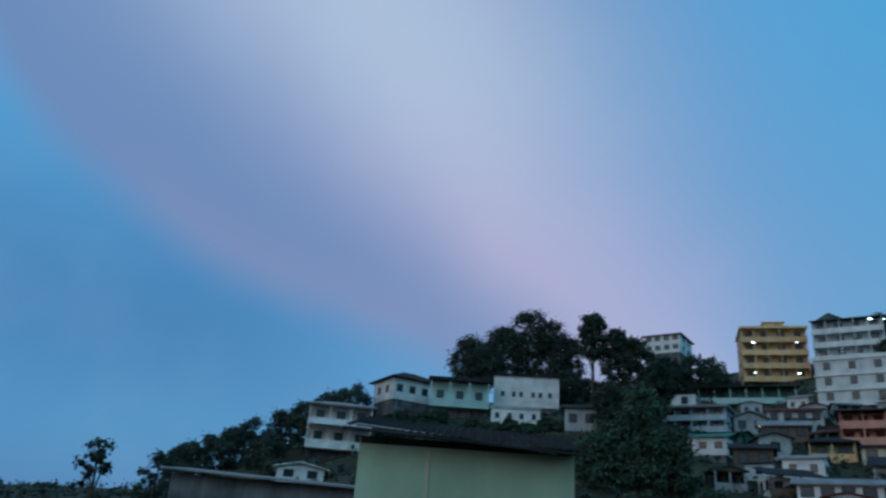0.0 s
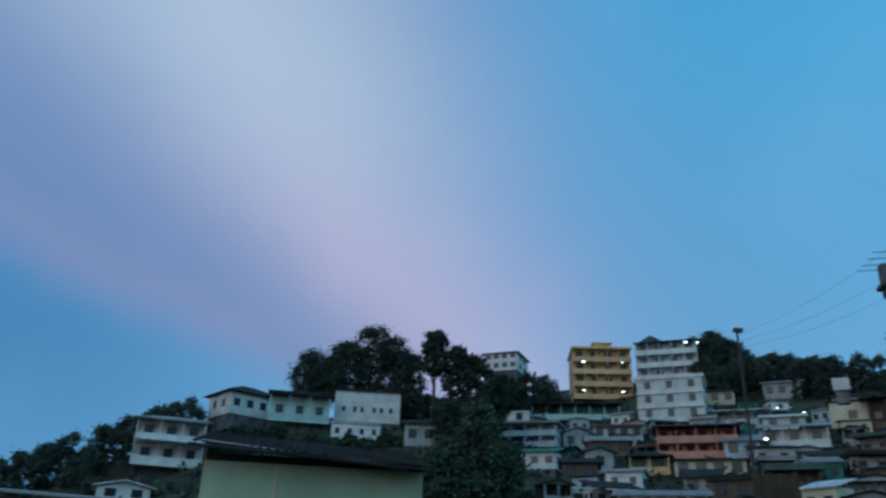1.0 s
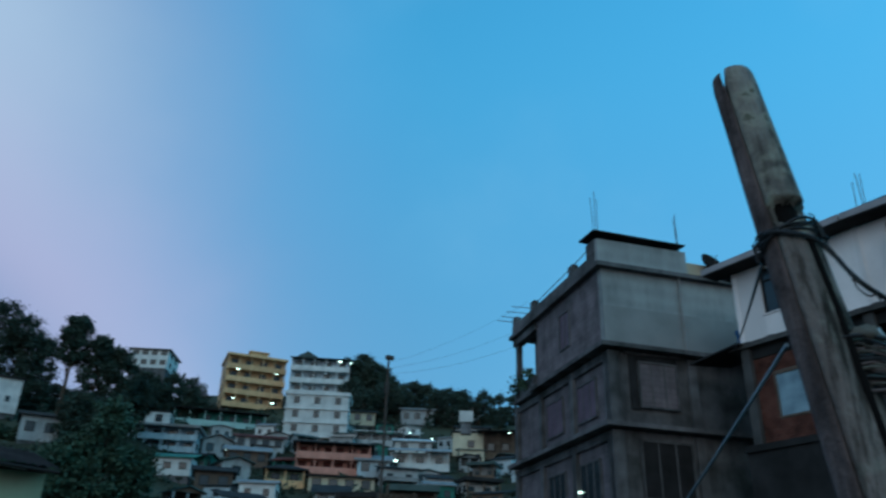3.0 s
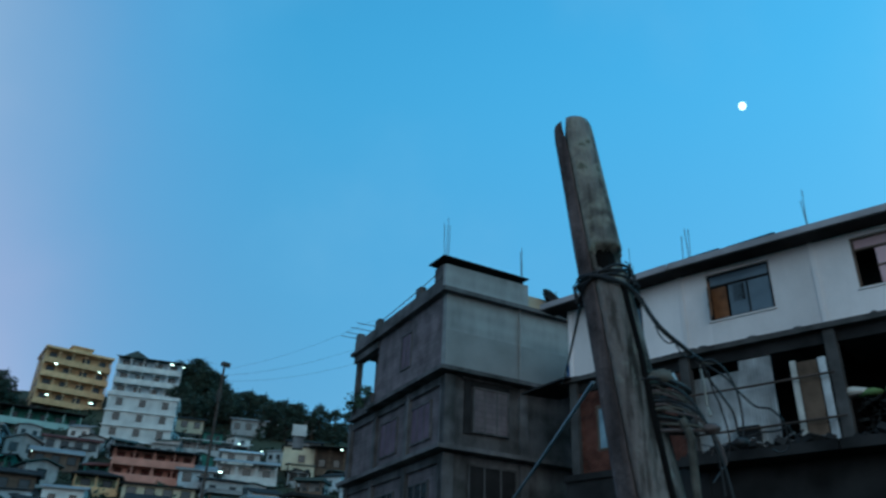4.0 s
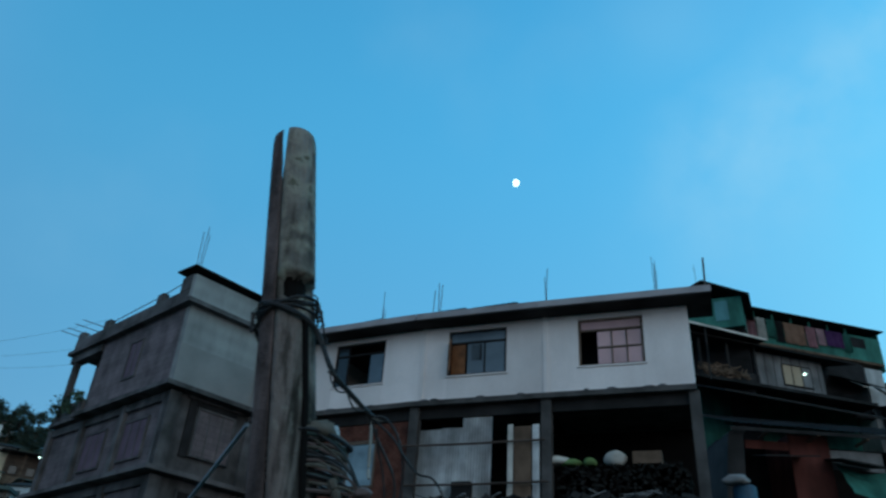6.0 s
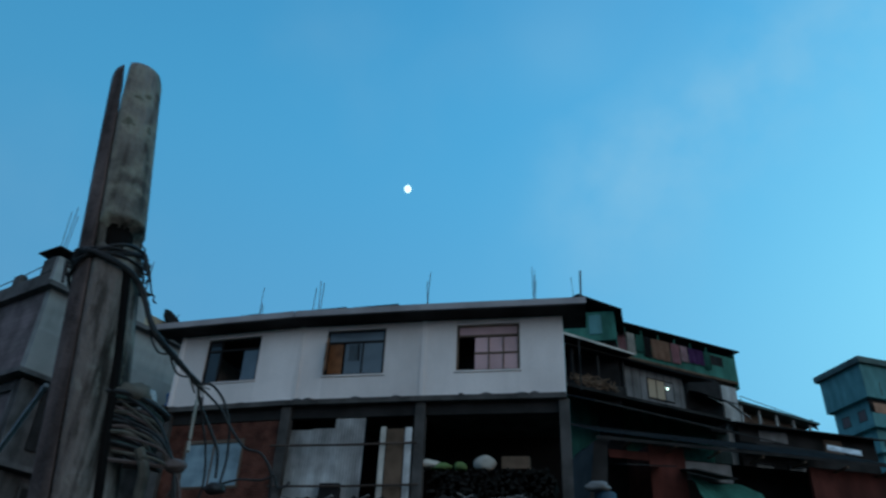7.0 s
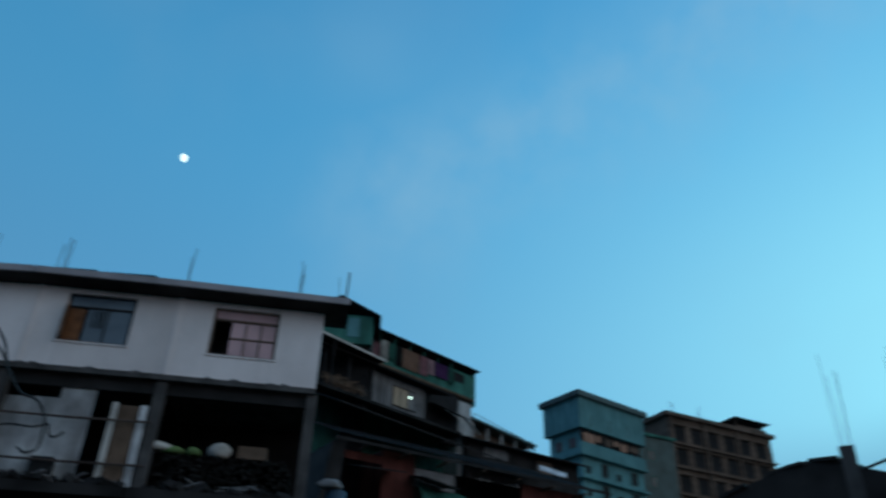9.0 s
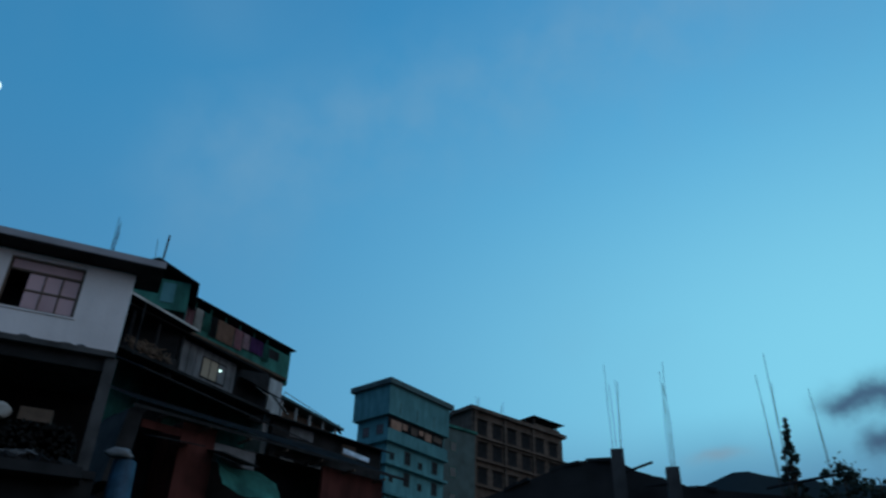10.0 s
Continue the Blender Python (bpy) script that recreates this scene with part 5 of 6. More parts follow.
for x, w, h, y in ((0.12, 0.85, 2.40, 0.30), (0.85, 0.75, 2.42, 0.27), (1.55, 0.95, 2.72, 0.24)):
    bm = corrugated(w, h)
    bmesh.ops.transform(bm, matrix=mB @ pose(x, y, 6.75, -1.5, 0, 0), verts=bm.verts)
    single("tin_sheet", bm, M_TINWHITE, "pale stained galvanised sheet standing in an open bay", "tin sheet", "tin sheets")
single("crate", box(1.35, 0.05, 6.75, 1.95, 0.22, 7.45, m=mB), M_DARK, "dark box against the tin sheets", "box")
for x, w, h, mt, nm in ((3.05, 0.16, 2.35, M_SACK, "pale board leaning in the bay"), (3.24, 0.52, 2.28, M_BOARD, "brown board leaning in the bay"), (3.80, 0.20, 2.32, M_TINWHITE, "bright narrow board leaning in the bay")):
    single("board", box(x, 0.10, 6.75, x + w, 0.13, 6.75 + h, m=mB), mt, nm, "board", "boards")
# rails across the open bays
for z, x0, x1 in ((8.55, -0.3, 4.2), (7.35, -0.2, 4.3)):
    part("rail", tube(bmesh.new(), [mB @ Vector((x0, -0.05, z)), mB @ Vector((2.0, -0.07, z - 0.03)), mB @ Vector((x1, -0.05, z))], 0.035, 6), M_STEEL, wh)
# rubble and scrap on the ledge before the open bays
rub = random.Random(88)
for k, (m, L) in enumerate(((mB, LB), (mC, LC))):
    part("ledge", box(-0.1 if k == 0 else 0.02, -0.75, 6.35, L, 0.095, 6.62, m=m), M_TIN, wh, "rough dark ledge below the open bays")
    stones, scraps = bmesh.new(), bmesh.new()
    for i in range(70):
        x, y, q = rub.uniform(0.1, L - 0.2), rub.uniform(-0.65, 0.0), rub.uniform(0.05, 0.17)
        tip = m @ pose(x, y, 6.62 + q * 0.5, rub.uniform(0, 40), rub.uniform(0, 40), rub.uniform(0, 180))
        cube(stones, -q, -q * rub.uniform(0.5, 1), -q * 0.6, q, q * rub.uniform(0.5, 1), q * 0.6, tip)
    for i in range(9):
        x, y, ln = rub.uniform(0.3, L - 0.8), rub.uniform(-0.6, -0.1), rub.uniform(0.3, 0.9)
        cube(scraps, -ln / 2, -0.05, -0.015, ln / 2, 0.05, 0.015, m @ pose(x, y, 6.85, rub.uniform(-20, 20), rub.uniform(-25, 25), rub.uniform(-30, 30)))
    tagged(part("rubble", stones, M_TIN, wh, "dark broken stones heaped on the ledge"), kind="stuff")
    tagged(part("scrap_boards", scraps, M_GREYBOARD, wh, "pale scraps of board on the rubble"), kind="stuff")
# woodpile and sacks in the third bay
bm = bmesh.new()
for i in range(480):
    x, z = rg.uniform(0.4, 4.0), rg.uniform(6.75, 7.85)
    r = rg.uniform(0.02, 0.055)
    tube(bm, [mC @ Vector((x, 0.25 + rg.uniform(-0.06, 0.1), z)), mC @ Vector((x + rg.uniform(-0.08, 0.08), 1.6, z + rg.uniform(-0.05, 0.05)))], r, 6)
pile = single("woodpile", bm, mat("dark_firewood", (0.022, 0.022, 0.021), 0.9, var=0.5, scale=6), "stacked dark firewood filling an open bay", "firewood", kind="stuff")


def sack(m, x, y, z, w, h, material, label, seed):
    bm = bmesh.new()
    bmesh.ops.create_icosphere(bm, subdivisions=3, radius=0.5)
    for v in bm.verts:
        k = 1 + 0.25 * noise.noise(v.co * 2.5 + Vector((seed, 0, 0)))
        v.co = Vector((v.co.x * w * k, v.co.y * 0.5 * k, max(v.co.z, -0.35) * h * k))
    bmesh.ops.transform(bm, matrix=m @ Matrix.Translation((x, y, z + 0.33 * h)), verts=bm.verts)
    return single("sack", bm, material, label, "sack", "sacks on the woodpile", smooth=True)


sack(mC, 0.35, 0.45, 7.95, 0.7, 0.3, M_SACK, "crumpled pale sack on the firewood", 1)
sack(mC, 0.75, 0.5, 7.9, 0.6, 0.25, M_SACKG, "green plastic sack on the firewood", 2)
sack(mC, 1.3, 0.5, 7.88, 0.4, 0.3, M_SACKG, "small green sack on the firewood", 3)
sack(mC, 2.0, 0.5, 7.9, 0.62, 0.5, M_SACK, "round white sack on the firewood", 4)
single("carton", box(2.5, 0.4, 7.9, 3.3, 0.8, 8.25, m=mC), M_BOARD, "brown carton on the firewood", "carton")
sack(mC, 5.15, 0.5, 7.30, 0.7, 0.3, M_GREYBOARD, "torn pale sacking beside a post", 5)
bd = thing("blue_drum", mC @ pose(5.35, 0.8, 6.2), "blue plastic drum beside a post", "drum")
bm = bmesh.new()
bmesh.ops.create_cone(bm, cap_ends=True, segments=20, radius1=0.34, radius2=0.3, depth=1.1)
bmesh.ops.bevel(bm, geom=[e for e in bm.edges if abs(e.verts[0].co.z - e.verts[1].co.z) < 0.01], offset=0.03, segments=2, affect="EDGES")
bmesh.ops.translate(bm, verts=bm.verts, vec=Vector((0, 0, 0.55)))
part("drum_body", bm, M_DRUM, bd)
# lean-to eave left of the white house, tarpaulin
part("side_eave", sheet(bmesh.new(), [mA @ Vector(c) for c in ((-2.0, -0.3, 9.75), (0.0, -0.3, 9.98), (0.0, 2.0, 10.3), (-2.0, 2.0, 10.1))], 0.06), M_TIN, wh)
tp = bmesh.new()
bmesh.ops.create_grid(tp, x_segments=10, y_segments=8, size=0.5)
for v in tp.verts:
    v.co = Vector((v.co.x * 0.9, 0.08 * math.sin(v.co.x * 17) + 0.05 * math.sin(v.co.y * 11), v.co.y * 0.8))
bmesh.ops.solidify(tp, geom=tp.faces[:], thickness=0.01)
bmesh.ops.transform(tp, matrix=mA @ pose(-0.85, 1.6, 10.75), verts=tp.verts)
single("tarpaulin", tp, M_BLUECLOTH, "blue plastic tarpaulin hung between two houses", "tarpaulin")
# sheets and rods on the white roof
for m, x, w in ((mB, 0.6, 1.1), (mB, 1.9, 1.5), (mA, 2.2, 0.7)):
    bm = corrugated(w, 0.6)
    bmesh.ops.transform(bm, matrix=m @ pose(x, -0.38, 12.90, -80, -3, 2), verts=bm.verts)
    single("loose_tin_sheet", bm, M_TIN, "loose dark tin sheet lying on the roof edge", "tin sheet", "loose tin sheets")
rebar(wh, mA, 1.6, 1.8, 12.78, 2.2, 3, 11, r=0.016)
rebar(wh, mB, 0.1, 1.2, 12.78, 2.1, 3, 12, r=0.02)
rebar(wh, mC, 0.1, 0.5, 12.78, 1.75, 2, 13, 0.05, 0.018)
rebar(wh, mC, 3.6, 1.6, 12.8, 2.1, 4, 14, r=0.014)
part("roof_post", tube(bmesh.new(), [mC @ Vector((5.0, 0.3, 12.75)), mC @ Vector((5.05, 0.3, 14.2))], 0.03, 6), M_STEEL, wh)
rebar(wh, mC, 4.75, 0.4, 12.76, 1.2, 1, 15, 0.03)

# ---- utility pole ----
up = thing("utility_pole", Matrix(), "weathered split wooden utility pole wrapped with cables", "utility pole")
fwd = axis.cross(side)
PLEN = (PTOP - PBOT).length


def pole_piece(lo, hi, name, label, cut_lo, cut_hi):
    """One part of the split trunk: the slice of the round section between two cuts across the view."""
    bm = bmesh.new()
    rings = []
    steps = 300
    for i in range(steps + 1):
        h = PLEN * (lo + (hi - lo) * i / steps)
        f = h / PLEN
        r = 0.1355 - 0.0618 * f
        if f > 0.985:
            r *= 1 - 0.10 * ((f - 0.985) / 0.015) ** 2
        c0, c1 = max(-0.98, cut_lo(f)), min(0.98, cut_hi(f))
        ring = []
        a0, a1 = math.acos(c1), math.acos(c0)
        for j in range(14):
            a = a0 + (a1 - a0) * j / 13
            ring.append((math.cos(a), math.sin(a)))
        for j in range(14):
            a = a1 - (a1 - a0) * j / 13
            ring.append((math.cos(a), -math.sin(a)))
        ps = []
        for j, (u, v) in enumerate(ring):
            k = r * (1 + 0.035 * noise.noise((u * 3, v * 3, h * 1.3)) + 0.02 * noise.noise((u * 14, v * 14, h * 2.0)))
            rag_lo = 0.808 + 0.005 * noise.noise((u * 6, v * 6, 1.0))
            rag_hi = 0.830 + 0.004 * noise.noise((u * 9, v * 9, 5.0))
            if rag_lo < f < rag_hi and u > -0.42 + 0.1 * noise.noise((h * 40, 0, 2)) and v < 0.25 and name == "trunk":
                k *= 0.45
            ps.append(bm.verts.new(PBOT + axis * h + side * (u * k) + fwd * (v * k)))
        rings.append(ps)
    for a, b in zip(rings, rings[1:]):
        n = len(a)
        for j in range(n):
            bm.faces.new((a[j], a[(j + 1) % n], b[(j + 1) % n], b[j]))
    bm.faces.new(rings[0][::-1])
    bm.faces.new(rings[-1])
    bmesh.ops.remove_doubles(bm, verts=bm.verts, dist=0.0004)
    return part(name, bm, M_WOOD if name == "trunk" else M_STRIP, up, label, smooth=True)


gap = lambda f: 0.05 + 0.20 * max(0.0, f - 0.955) / 0.045
pole_piece(0.0, 1.0, "trunk", "grey weathered trunk with a long crack", lambda f: -0.50 + gap(f) * 0.55, lambda f: 1.0)
pole_piece(0.0, 0.998, "split_strip", "brown strip split from the trunk", lambda f: -1.0, lambda f: -0.50 - gap(f) * 0.45)


# black core added so its colour gives the shade in crack and notch
part("heartwood", tube(bmesh.new(), [PBOT + axis * (PLEN * k / 10) for k in range(0, 10)] + [PBOT + axis * (PLEN * 0.945)], 0.088, 12, 0.5), M_GAPSHADE, up, "black core standing in for shade in crack and notch")


def on_pole(f, a, out=0.0):
    r = 0.1355 - 0.0618 * f + out
    return PBOT + axis * (PLEN * f) + side * (r * math.cos(a)) + fwd * (r * math.sin(a))


for f, rr, ph, tilt in ((0.808, 0.0042, 0, 0.007), (0.801, 0.0036, 1.0, 0.006), (0.796, 0.005, 2.2, 0.012), (0.804, 0.0032, 0.5, 0.009), (0.792, 0.0036, 3.4, 0.005)):
    pts = [on_pole(f + tilt * math.sin(a * 0.1745 + ph), a * 0.1745, rr * (1 + 0.8 * math.sin(a * 0.52 + ph) ** 2)) for a in range(0, 37)]
    part("cable_loop", tube(bmesh.new(), pts, rr, 6), M_CABLE, up, "black cable looped round the pole")
for k in range(5):
    root = on_pole(0.797 + 0.004 * k, -0.25 - 0.1 * k, 0.006)
    part("wire_end", tube(bmesh.new(), [root, root + side * 0.012 - axis * 0.012, root + side * (0.014 + 0.004 * (k % 2)) - axis * (0.03 + 0.012 * k), root + side * (0.006 + 0.01 * (k % 3)) - axis * (0.045 + 0.012 * k)], 0.0028, 5), M_CABLE, up)
knot = on_pole(0.800, 3.05, 0.006)
for k in range(4):
    part("wire_end", tube(bmesh.new(), [knot + axis * 0.012 * (k - 1), knot - side * 0.016 + axis * 0.006 * (k - 2), knot - side * (0.008 + 0.008 * (k % 2)) - axis * 0.02 * k], 0.004, 5), M_CABLE, up)
# a black bar on the right face stands in for the shade of a long crack
part("open_crack", tube(bmesh.new(), [on_pole(0.787 - 0.0707 * i, -1.0 + 0.05 * math.sin(i * 1.7), -0.003) for i in range(11)], 0.0125, 7), M_GAPSHADE, up, "black bar standing in for the shade of a crack")
# ---- cables from the pole ----
CAB = [
    (on_pole(0.785, 2.8, 0.01), mA @ Vector((-0.6, 0.2, 10.0)), 0.12, 0.007, M_CABLE),
    (on_pole(0.70, 3.0, 0.01), Vector((5.5, 6.0, 1.6)), 0.05, 0.007, M_CABLEBLUE),
]
for a, b, s, r, m in CAB:
    single("service_cable", tube(bmesh.new(), sag(a, b, s, 16), r, 5), m, "cable slung from the wooden pole to a house", "cable", "cables from the pole")


def smooth_line(pts, n=6):
    """A rounded line through a few points."""
    p = [Vector(q) for q in pts]
    p = [p[0] * 2 - p[1]] + p + [p[-1] * 2 - p[-2]]
    out = []
    for i in range(1, len(p) - 2):
        for k in range(n):
            t = k / n
            out.append(0.5 * (2 * p[i] + (p[i + 1] - p[i - 1]) * t + (2 * p[i - 1] - 5 * p[i] + 4 * p[i + 1] - p[i + 2]) * t * t + (3 * p[i] - p[i - 1] - 3 * p[i + 1] + p[i + 2]) * t ** 3))
    return out + [p[-2]]


# the heavy bundle that crosses the trunk and hangs out to one side
FORK = Vector((2.212, 1.134, 2.462))
rg = random.Random(21)
main = [on_pole(0.801, 3.0, 0.010), on_pole(0.800, -2.3, 0.010), on_pole(0.792, -1.6, 0.010), on_pole(0.783, -1.0, 0.012), on_pole(0.772, -0.6, 0.02), Vector((2.035, 1.18, 2.548)), Vector((2.115, 1.16, 2.505)), FORK]
for k in range(4):
    off = [side * (0.0045 * math.sin(i * 1.9 + k * 1.57)) + axis * (0.0045 * math.cos(i * 1.9 + k * 1.57)) for i in range(len(main))]
    part("heavy_cable", tube(bmesh.new(), smooth_line([p + o for p, o in zip(main, off)]), (0.0062, 0.005, 0.0042, 0.0036)[k], 6), M_CABLE, up, "heavy black cable twisted round others")
curl = [Vector((2.02, 1.195, 2.552)) + (FORK - Vector((2.02, 1.195, 2.552))) * (i / 11) + axis * (-0.014 + 0.016 * math.sin(i * 1.5)) + side * (0.008 * math.cos(i * 1.5)) for i in range(12)]
part("tie_wire", tube(bmesh.new(), smooth_line(curl, 4), 0.0028, 5), M_CABLE, up, "thin tie wire curling round the bundle")
STRANDS = [
    (FORK, (2.232, 1.126, 2.414), (2.269, 1.104, 2.354), (2.298, 1.087, 2.301), (2.312, 1.086, 2.235)),
    (FORK, (2.228, 1.104, 2.466), (2.250, 1.082, 2.443), (2.268, 1.070, 2.415), (2.292, 1.062, 2.365), (2.315, 1.066, 2.29), (2.318, 1.075, 2.22)),
    (FORK, (2.248, 1.074, 2.405), (2.277, 1.052, 2.363), (2.312, 1.018, 2.315), (2.335, 0.982, 2.306), (2.354, 0.961, 2.278), (2.368, 0.955, 2.246), (2.382, 0.960, 2.192), (2.374, 0.987, 2.175), (2.363, 1.003, 2.186)),
    ((2.225, 1.12, 2.43), (2.250, 1.125, 2.38), (2.281, 1.118, 2.32), (2.30, 1.112, 2.22), (2.295, 1.13, 2.15), (2.25, 1.16, 2.08)),
    ((2.369, 0.947, 2.254), (2.383, 0.938, 2.224), (2.389, 0.919, 2.230), (2.390, 0.910, 2.241)),
    ((2.318, 1.075, 2.22), (2.335, 1.03, 2.236), (2.36, 0.98, 2.24), (2.369, 0.947, 2.254)),
]
for k, line in enumerate(STRANDS):
    part("cable_strand", tube(bmesh.new(), smooth_line(line, 5), (0.0042, 0.0036, 0.0034, 0.0034, 0.003, 0.003)[k], 6), M_CABLE, up, "loose black cable strand hanging below the bundle")
for k in range(5):
    e = FORK + side * rg.uniform(0.01, 0.05) + axis * rg.uniform(-0.03, 0.012) + fwd * rg.uniform(-0.02, 0.02)
    part("frayed_end", tube(bmesh.new(), [FORK - side * 0.01, FORK.lerp(e, 0.5) + axis * rg.uniform(-0.008, 0.01), e], 0.0018, 4), M_RAG, up)


def lump(name, centre, sizes, seed, material, label):
    bm = bmesh.new()
    bmesh.ops.create_icosphere(bm, subdivisions=3, radius=1.0)
    for v in bm.verts:
        k = 1 + 0.28 * noise.noise(v.co * 1.8 + Vector((seed, 0, 0))) + 0.10 * noise.noise(v.co * 6 + Vector((0, seed, 0)))
        v.co = Vector(centre) + (side * (v.co.x * sizes[0]) + fwd * (v.co.y * sizes[1]) + axis * (v.co.z * sizes[2])) * k
    return part(name, bm, material, up, label, smooth=True)


lump("junction_block", (2.312, 1.084, 2.208), (0.030, 0.02, 0.015), 3.0, M_CABLE, "black taped cable joint")
lump("rag", (2.055, 1.205, 2.375), (0.045, 0.04, 0.032), 5.0, M_RAG, "dirty beige rag stuffed behind the coils")
lump("plastic_wrap", (2.098, 1.180, 2.375), (0.013, 0.014, 0.030), 9.0, M_BLUEWHITE, "pale plastic wrapping")
FIST = Vector((2.118, 1.085, 2.212))
lump("knot", FIST, (0.026, 0.022, 0.017), 7.0, M_CABLEPINK, "knotted end of the cable coils")
# coils that bulge from the side of the trunk and are drawn together into the knot
for i in range(15):
    f = 0.648 + 0.042 * i / 14
    c = PBOT + axis * (PLEN * f) + side * (0.055 + rg.uniform(-0.006, 0.012))
    a_s, a_f, droop = 0.105 + rg.uniform(-0.012, 0.03), 0.072 + rg.uniform(-0.006, 0.01), rg.uniform(0.02, 0.055)
    pts = []
    for k in range(29):
        a = k * 6.2832 / 28
        pts.append(c + side * (a_s * math.cos(a)) + fwd * (a_f * math.sin(a)) - axis * (droop * math.cos(a) ** 2 * (1 if math.cos(a) > 0 else 0)) + axis * (0.004 * math.sin(3 * a + i)))
    part("cable_coil", tube(bmesh.new(), pts, rg.uniform(0.003, 0.0065), 6), (M_CABLEPINK, M_CABLE, M_TINGREEN, M_CABLE, M_RAG)[i % 5], up, "faded cable coil hung on the pole")
for i in range(9):
    s0 = on_pole(0.640 + 0.05 * i / 8, -0.9 + rg.uniform(-0.1, 0.1), 0.004)
    mid = s0.lerp(FIST, 0.55) + side * rg.uniform(0.0, 0.02) + axis * (0.03 * (i / 8) - 0.005) - fwd * rg.uniform(0.0, 0.02)
    part("cable_strand", tube(bmesh.new(), smooth_line([s0, mid, FIST + axis * rg.uniform(-0.012, 0.012)], 5), rg.uniform(0.003, 0.0055), 5), (M_CABLEPINK, M_RAG, M_CABLE)[i % 3], up, "faded cable strand drawn into a knot")
for i in range(4):
    e = FIST + side * rg.uniform(-0.02, 0.05) - axis * rg.uniform(0.06, 0.22) - fwd * rg.uniform(-0.02, 0.02)
    part("loose_end", tube(bmesh.new(), smooth_line([FIST, FIST.lerp(e, 0.5) + side * rg.uniform(0.0, 0.03), e], 5), 0.0042, 5), M_CABLEPINK if i % 2 else M_CABLE, up)
part("pale_conduit", tube(bmesh.new(), smooth_line([(2.045, 1.14, 2.235), (2.062, 1.125, 2.18), (2.07, 1.13, 2.10), (2.085, 1.13, 1.7), (2.10, 1.10, 0.9), (2.12, 1.06, 0.1)], 5), 0.013, 8), M_RAG, up, "pale conduit running down beside the trunk")
part("hanging_rope", tube(bmesh.new(), smooth_line([(2.285, 1.175, 2.475), (2.262, 1.158, 2.41), (2.262, 1.155, 2.33), (2.235, 1.135, 2.285)], 5), 0.0045, 5), M_ROPE, up, "pale rope hanging from the bundle")
part("dangling_clip", tube(bmesh.new(), smooth_line([on_pole(0.80, -0.35, 0.02), (2.115, 1.282, 2.71), (2.128, 1.278, 2.70), (2.126, 1.276, 2.685), (2.135, 1.272, 2.682)], 4), 0.0026, 5), M_CABLE, up, "bent wire clip sticking out")

# ---- tenement rows east of the white house ----
rd = Vector((0.627, -0.779))
ROW = Matrix(((rd.x, -rd.y, 0, 43.34), (rd.y, rd.x, 0, 1.45), (0, 0, 1, 0), (0, 0, 0, 1)))    # x along the row, y away
row = thing("tenement", ROW, "long teal timber tenement row with washing on its gallery", "house")
part("wall", box(-3.0, 1.3, 0, 9.6, 5.0, 22.7), M_TEAL, row)
part("gallery_floor", box(-3.0, 0.0, 20.62, 9.6, 1.3, 20.76), M_BOARD, row)
part("end_wall", box(9.55, 0.0, 20.3, 9.65, 4.0, 22.7), M_TEAL, row)
part("parapet", box(7.3, -0.02, 20.76, 9.55, 0.04, 22.35), M_TEAL, row, "teal boarded gallery end")
part("parapet", box(-3.0, 0.0, 20.76, 7.3, 0.05, 21.35), M_TEAL, row, "teal boarded parapet")
# dark sheet on the boards, painted as the shade of an opening
part("opening", box(7.45, -0.03, 21.55, 8.55, -0.02, 22.2), M_DARK, row)
part("roof", sheet(bmesh.new(), ((-3.2, -0.35, 22.80), (9.8, -0.35, 22.80), (9.8, 5.2, 23.2), (-3.2, 5.2, 23.2)), 0.07), M_TIN, row)
for i in range(7):
    part("post", box(-0.2 + i * 1.25, 0.0, 20.76, -0.1 + i * 1.25, 0.1, 22.72), M_TEAL, row)
rg = random.Random(17)
for x, w, mt, nm in ((-1.3, 1.3, M_BOARD, "faded brown cloth"), (0.1, 0.95, M_PINKCLOTH, "faded red cloth"), (1.15, 0.55, M_SACK, "pale cloth"), (1.8, 0.55, M_TEAL, "teal cloth"), (2.4, 0.5, M_DARK, "dark cloth"), (2.95, 1.4, M_PEACH, "peach bedsheet"),
                     (4.4, 0.7, M_PINKCLOTH, "pink cloth"), (5.15, 0.55, M_PINKSHEET, "pale pink cloth"), (5.75, 1.2, M_PURPLE, "purple cloth"), (7.0, 0.5, M_TEAL, "dark teal cloth")):
    bm = bmesh.new()
    n = 10
    top, low = [], []
    drop = rg.uniform(1.0, 1.45)
    for i in range(n + 1):
        y = -0.10 + 0.04 * math.sin(i * 1.7 + x)
        top.append(bm.verts.new((x + w * i / n, -0.08, 22.3)))
        low.append(bm.verts.new((x + w * i / n, y, 22.3 - drop)))
    for i in range(n):
        bm.faces.new((top[i], top[i + 1], low[i + 1], low[i]))
    bmesh.ops.solidify(bm, geom=bm.faces[:], thickness=0.012)
    bmesh.ops.transform(bm, matrix=ROW, verts=bm.verts)
    single("washing", bm, mt, nm + " hung to dry on a gallery", "washing", "washing on the gallery")

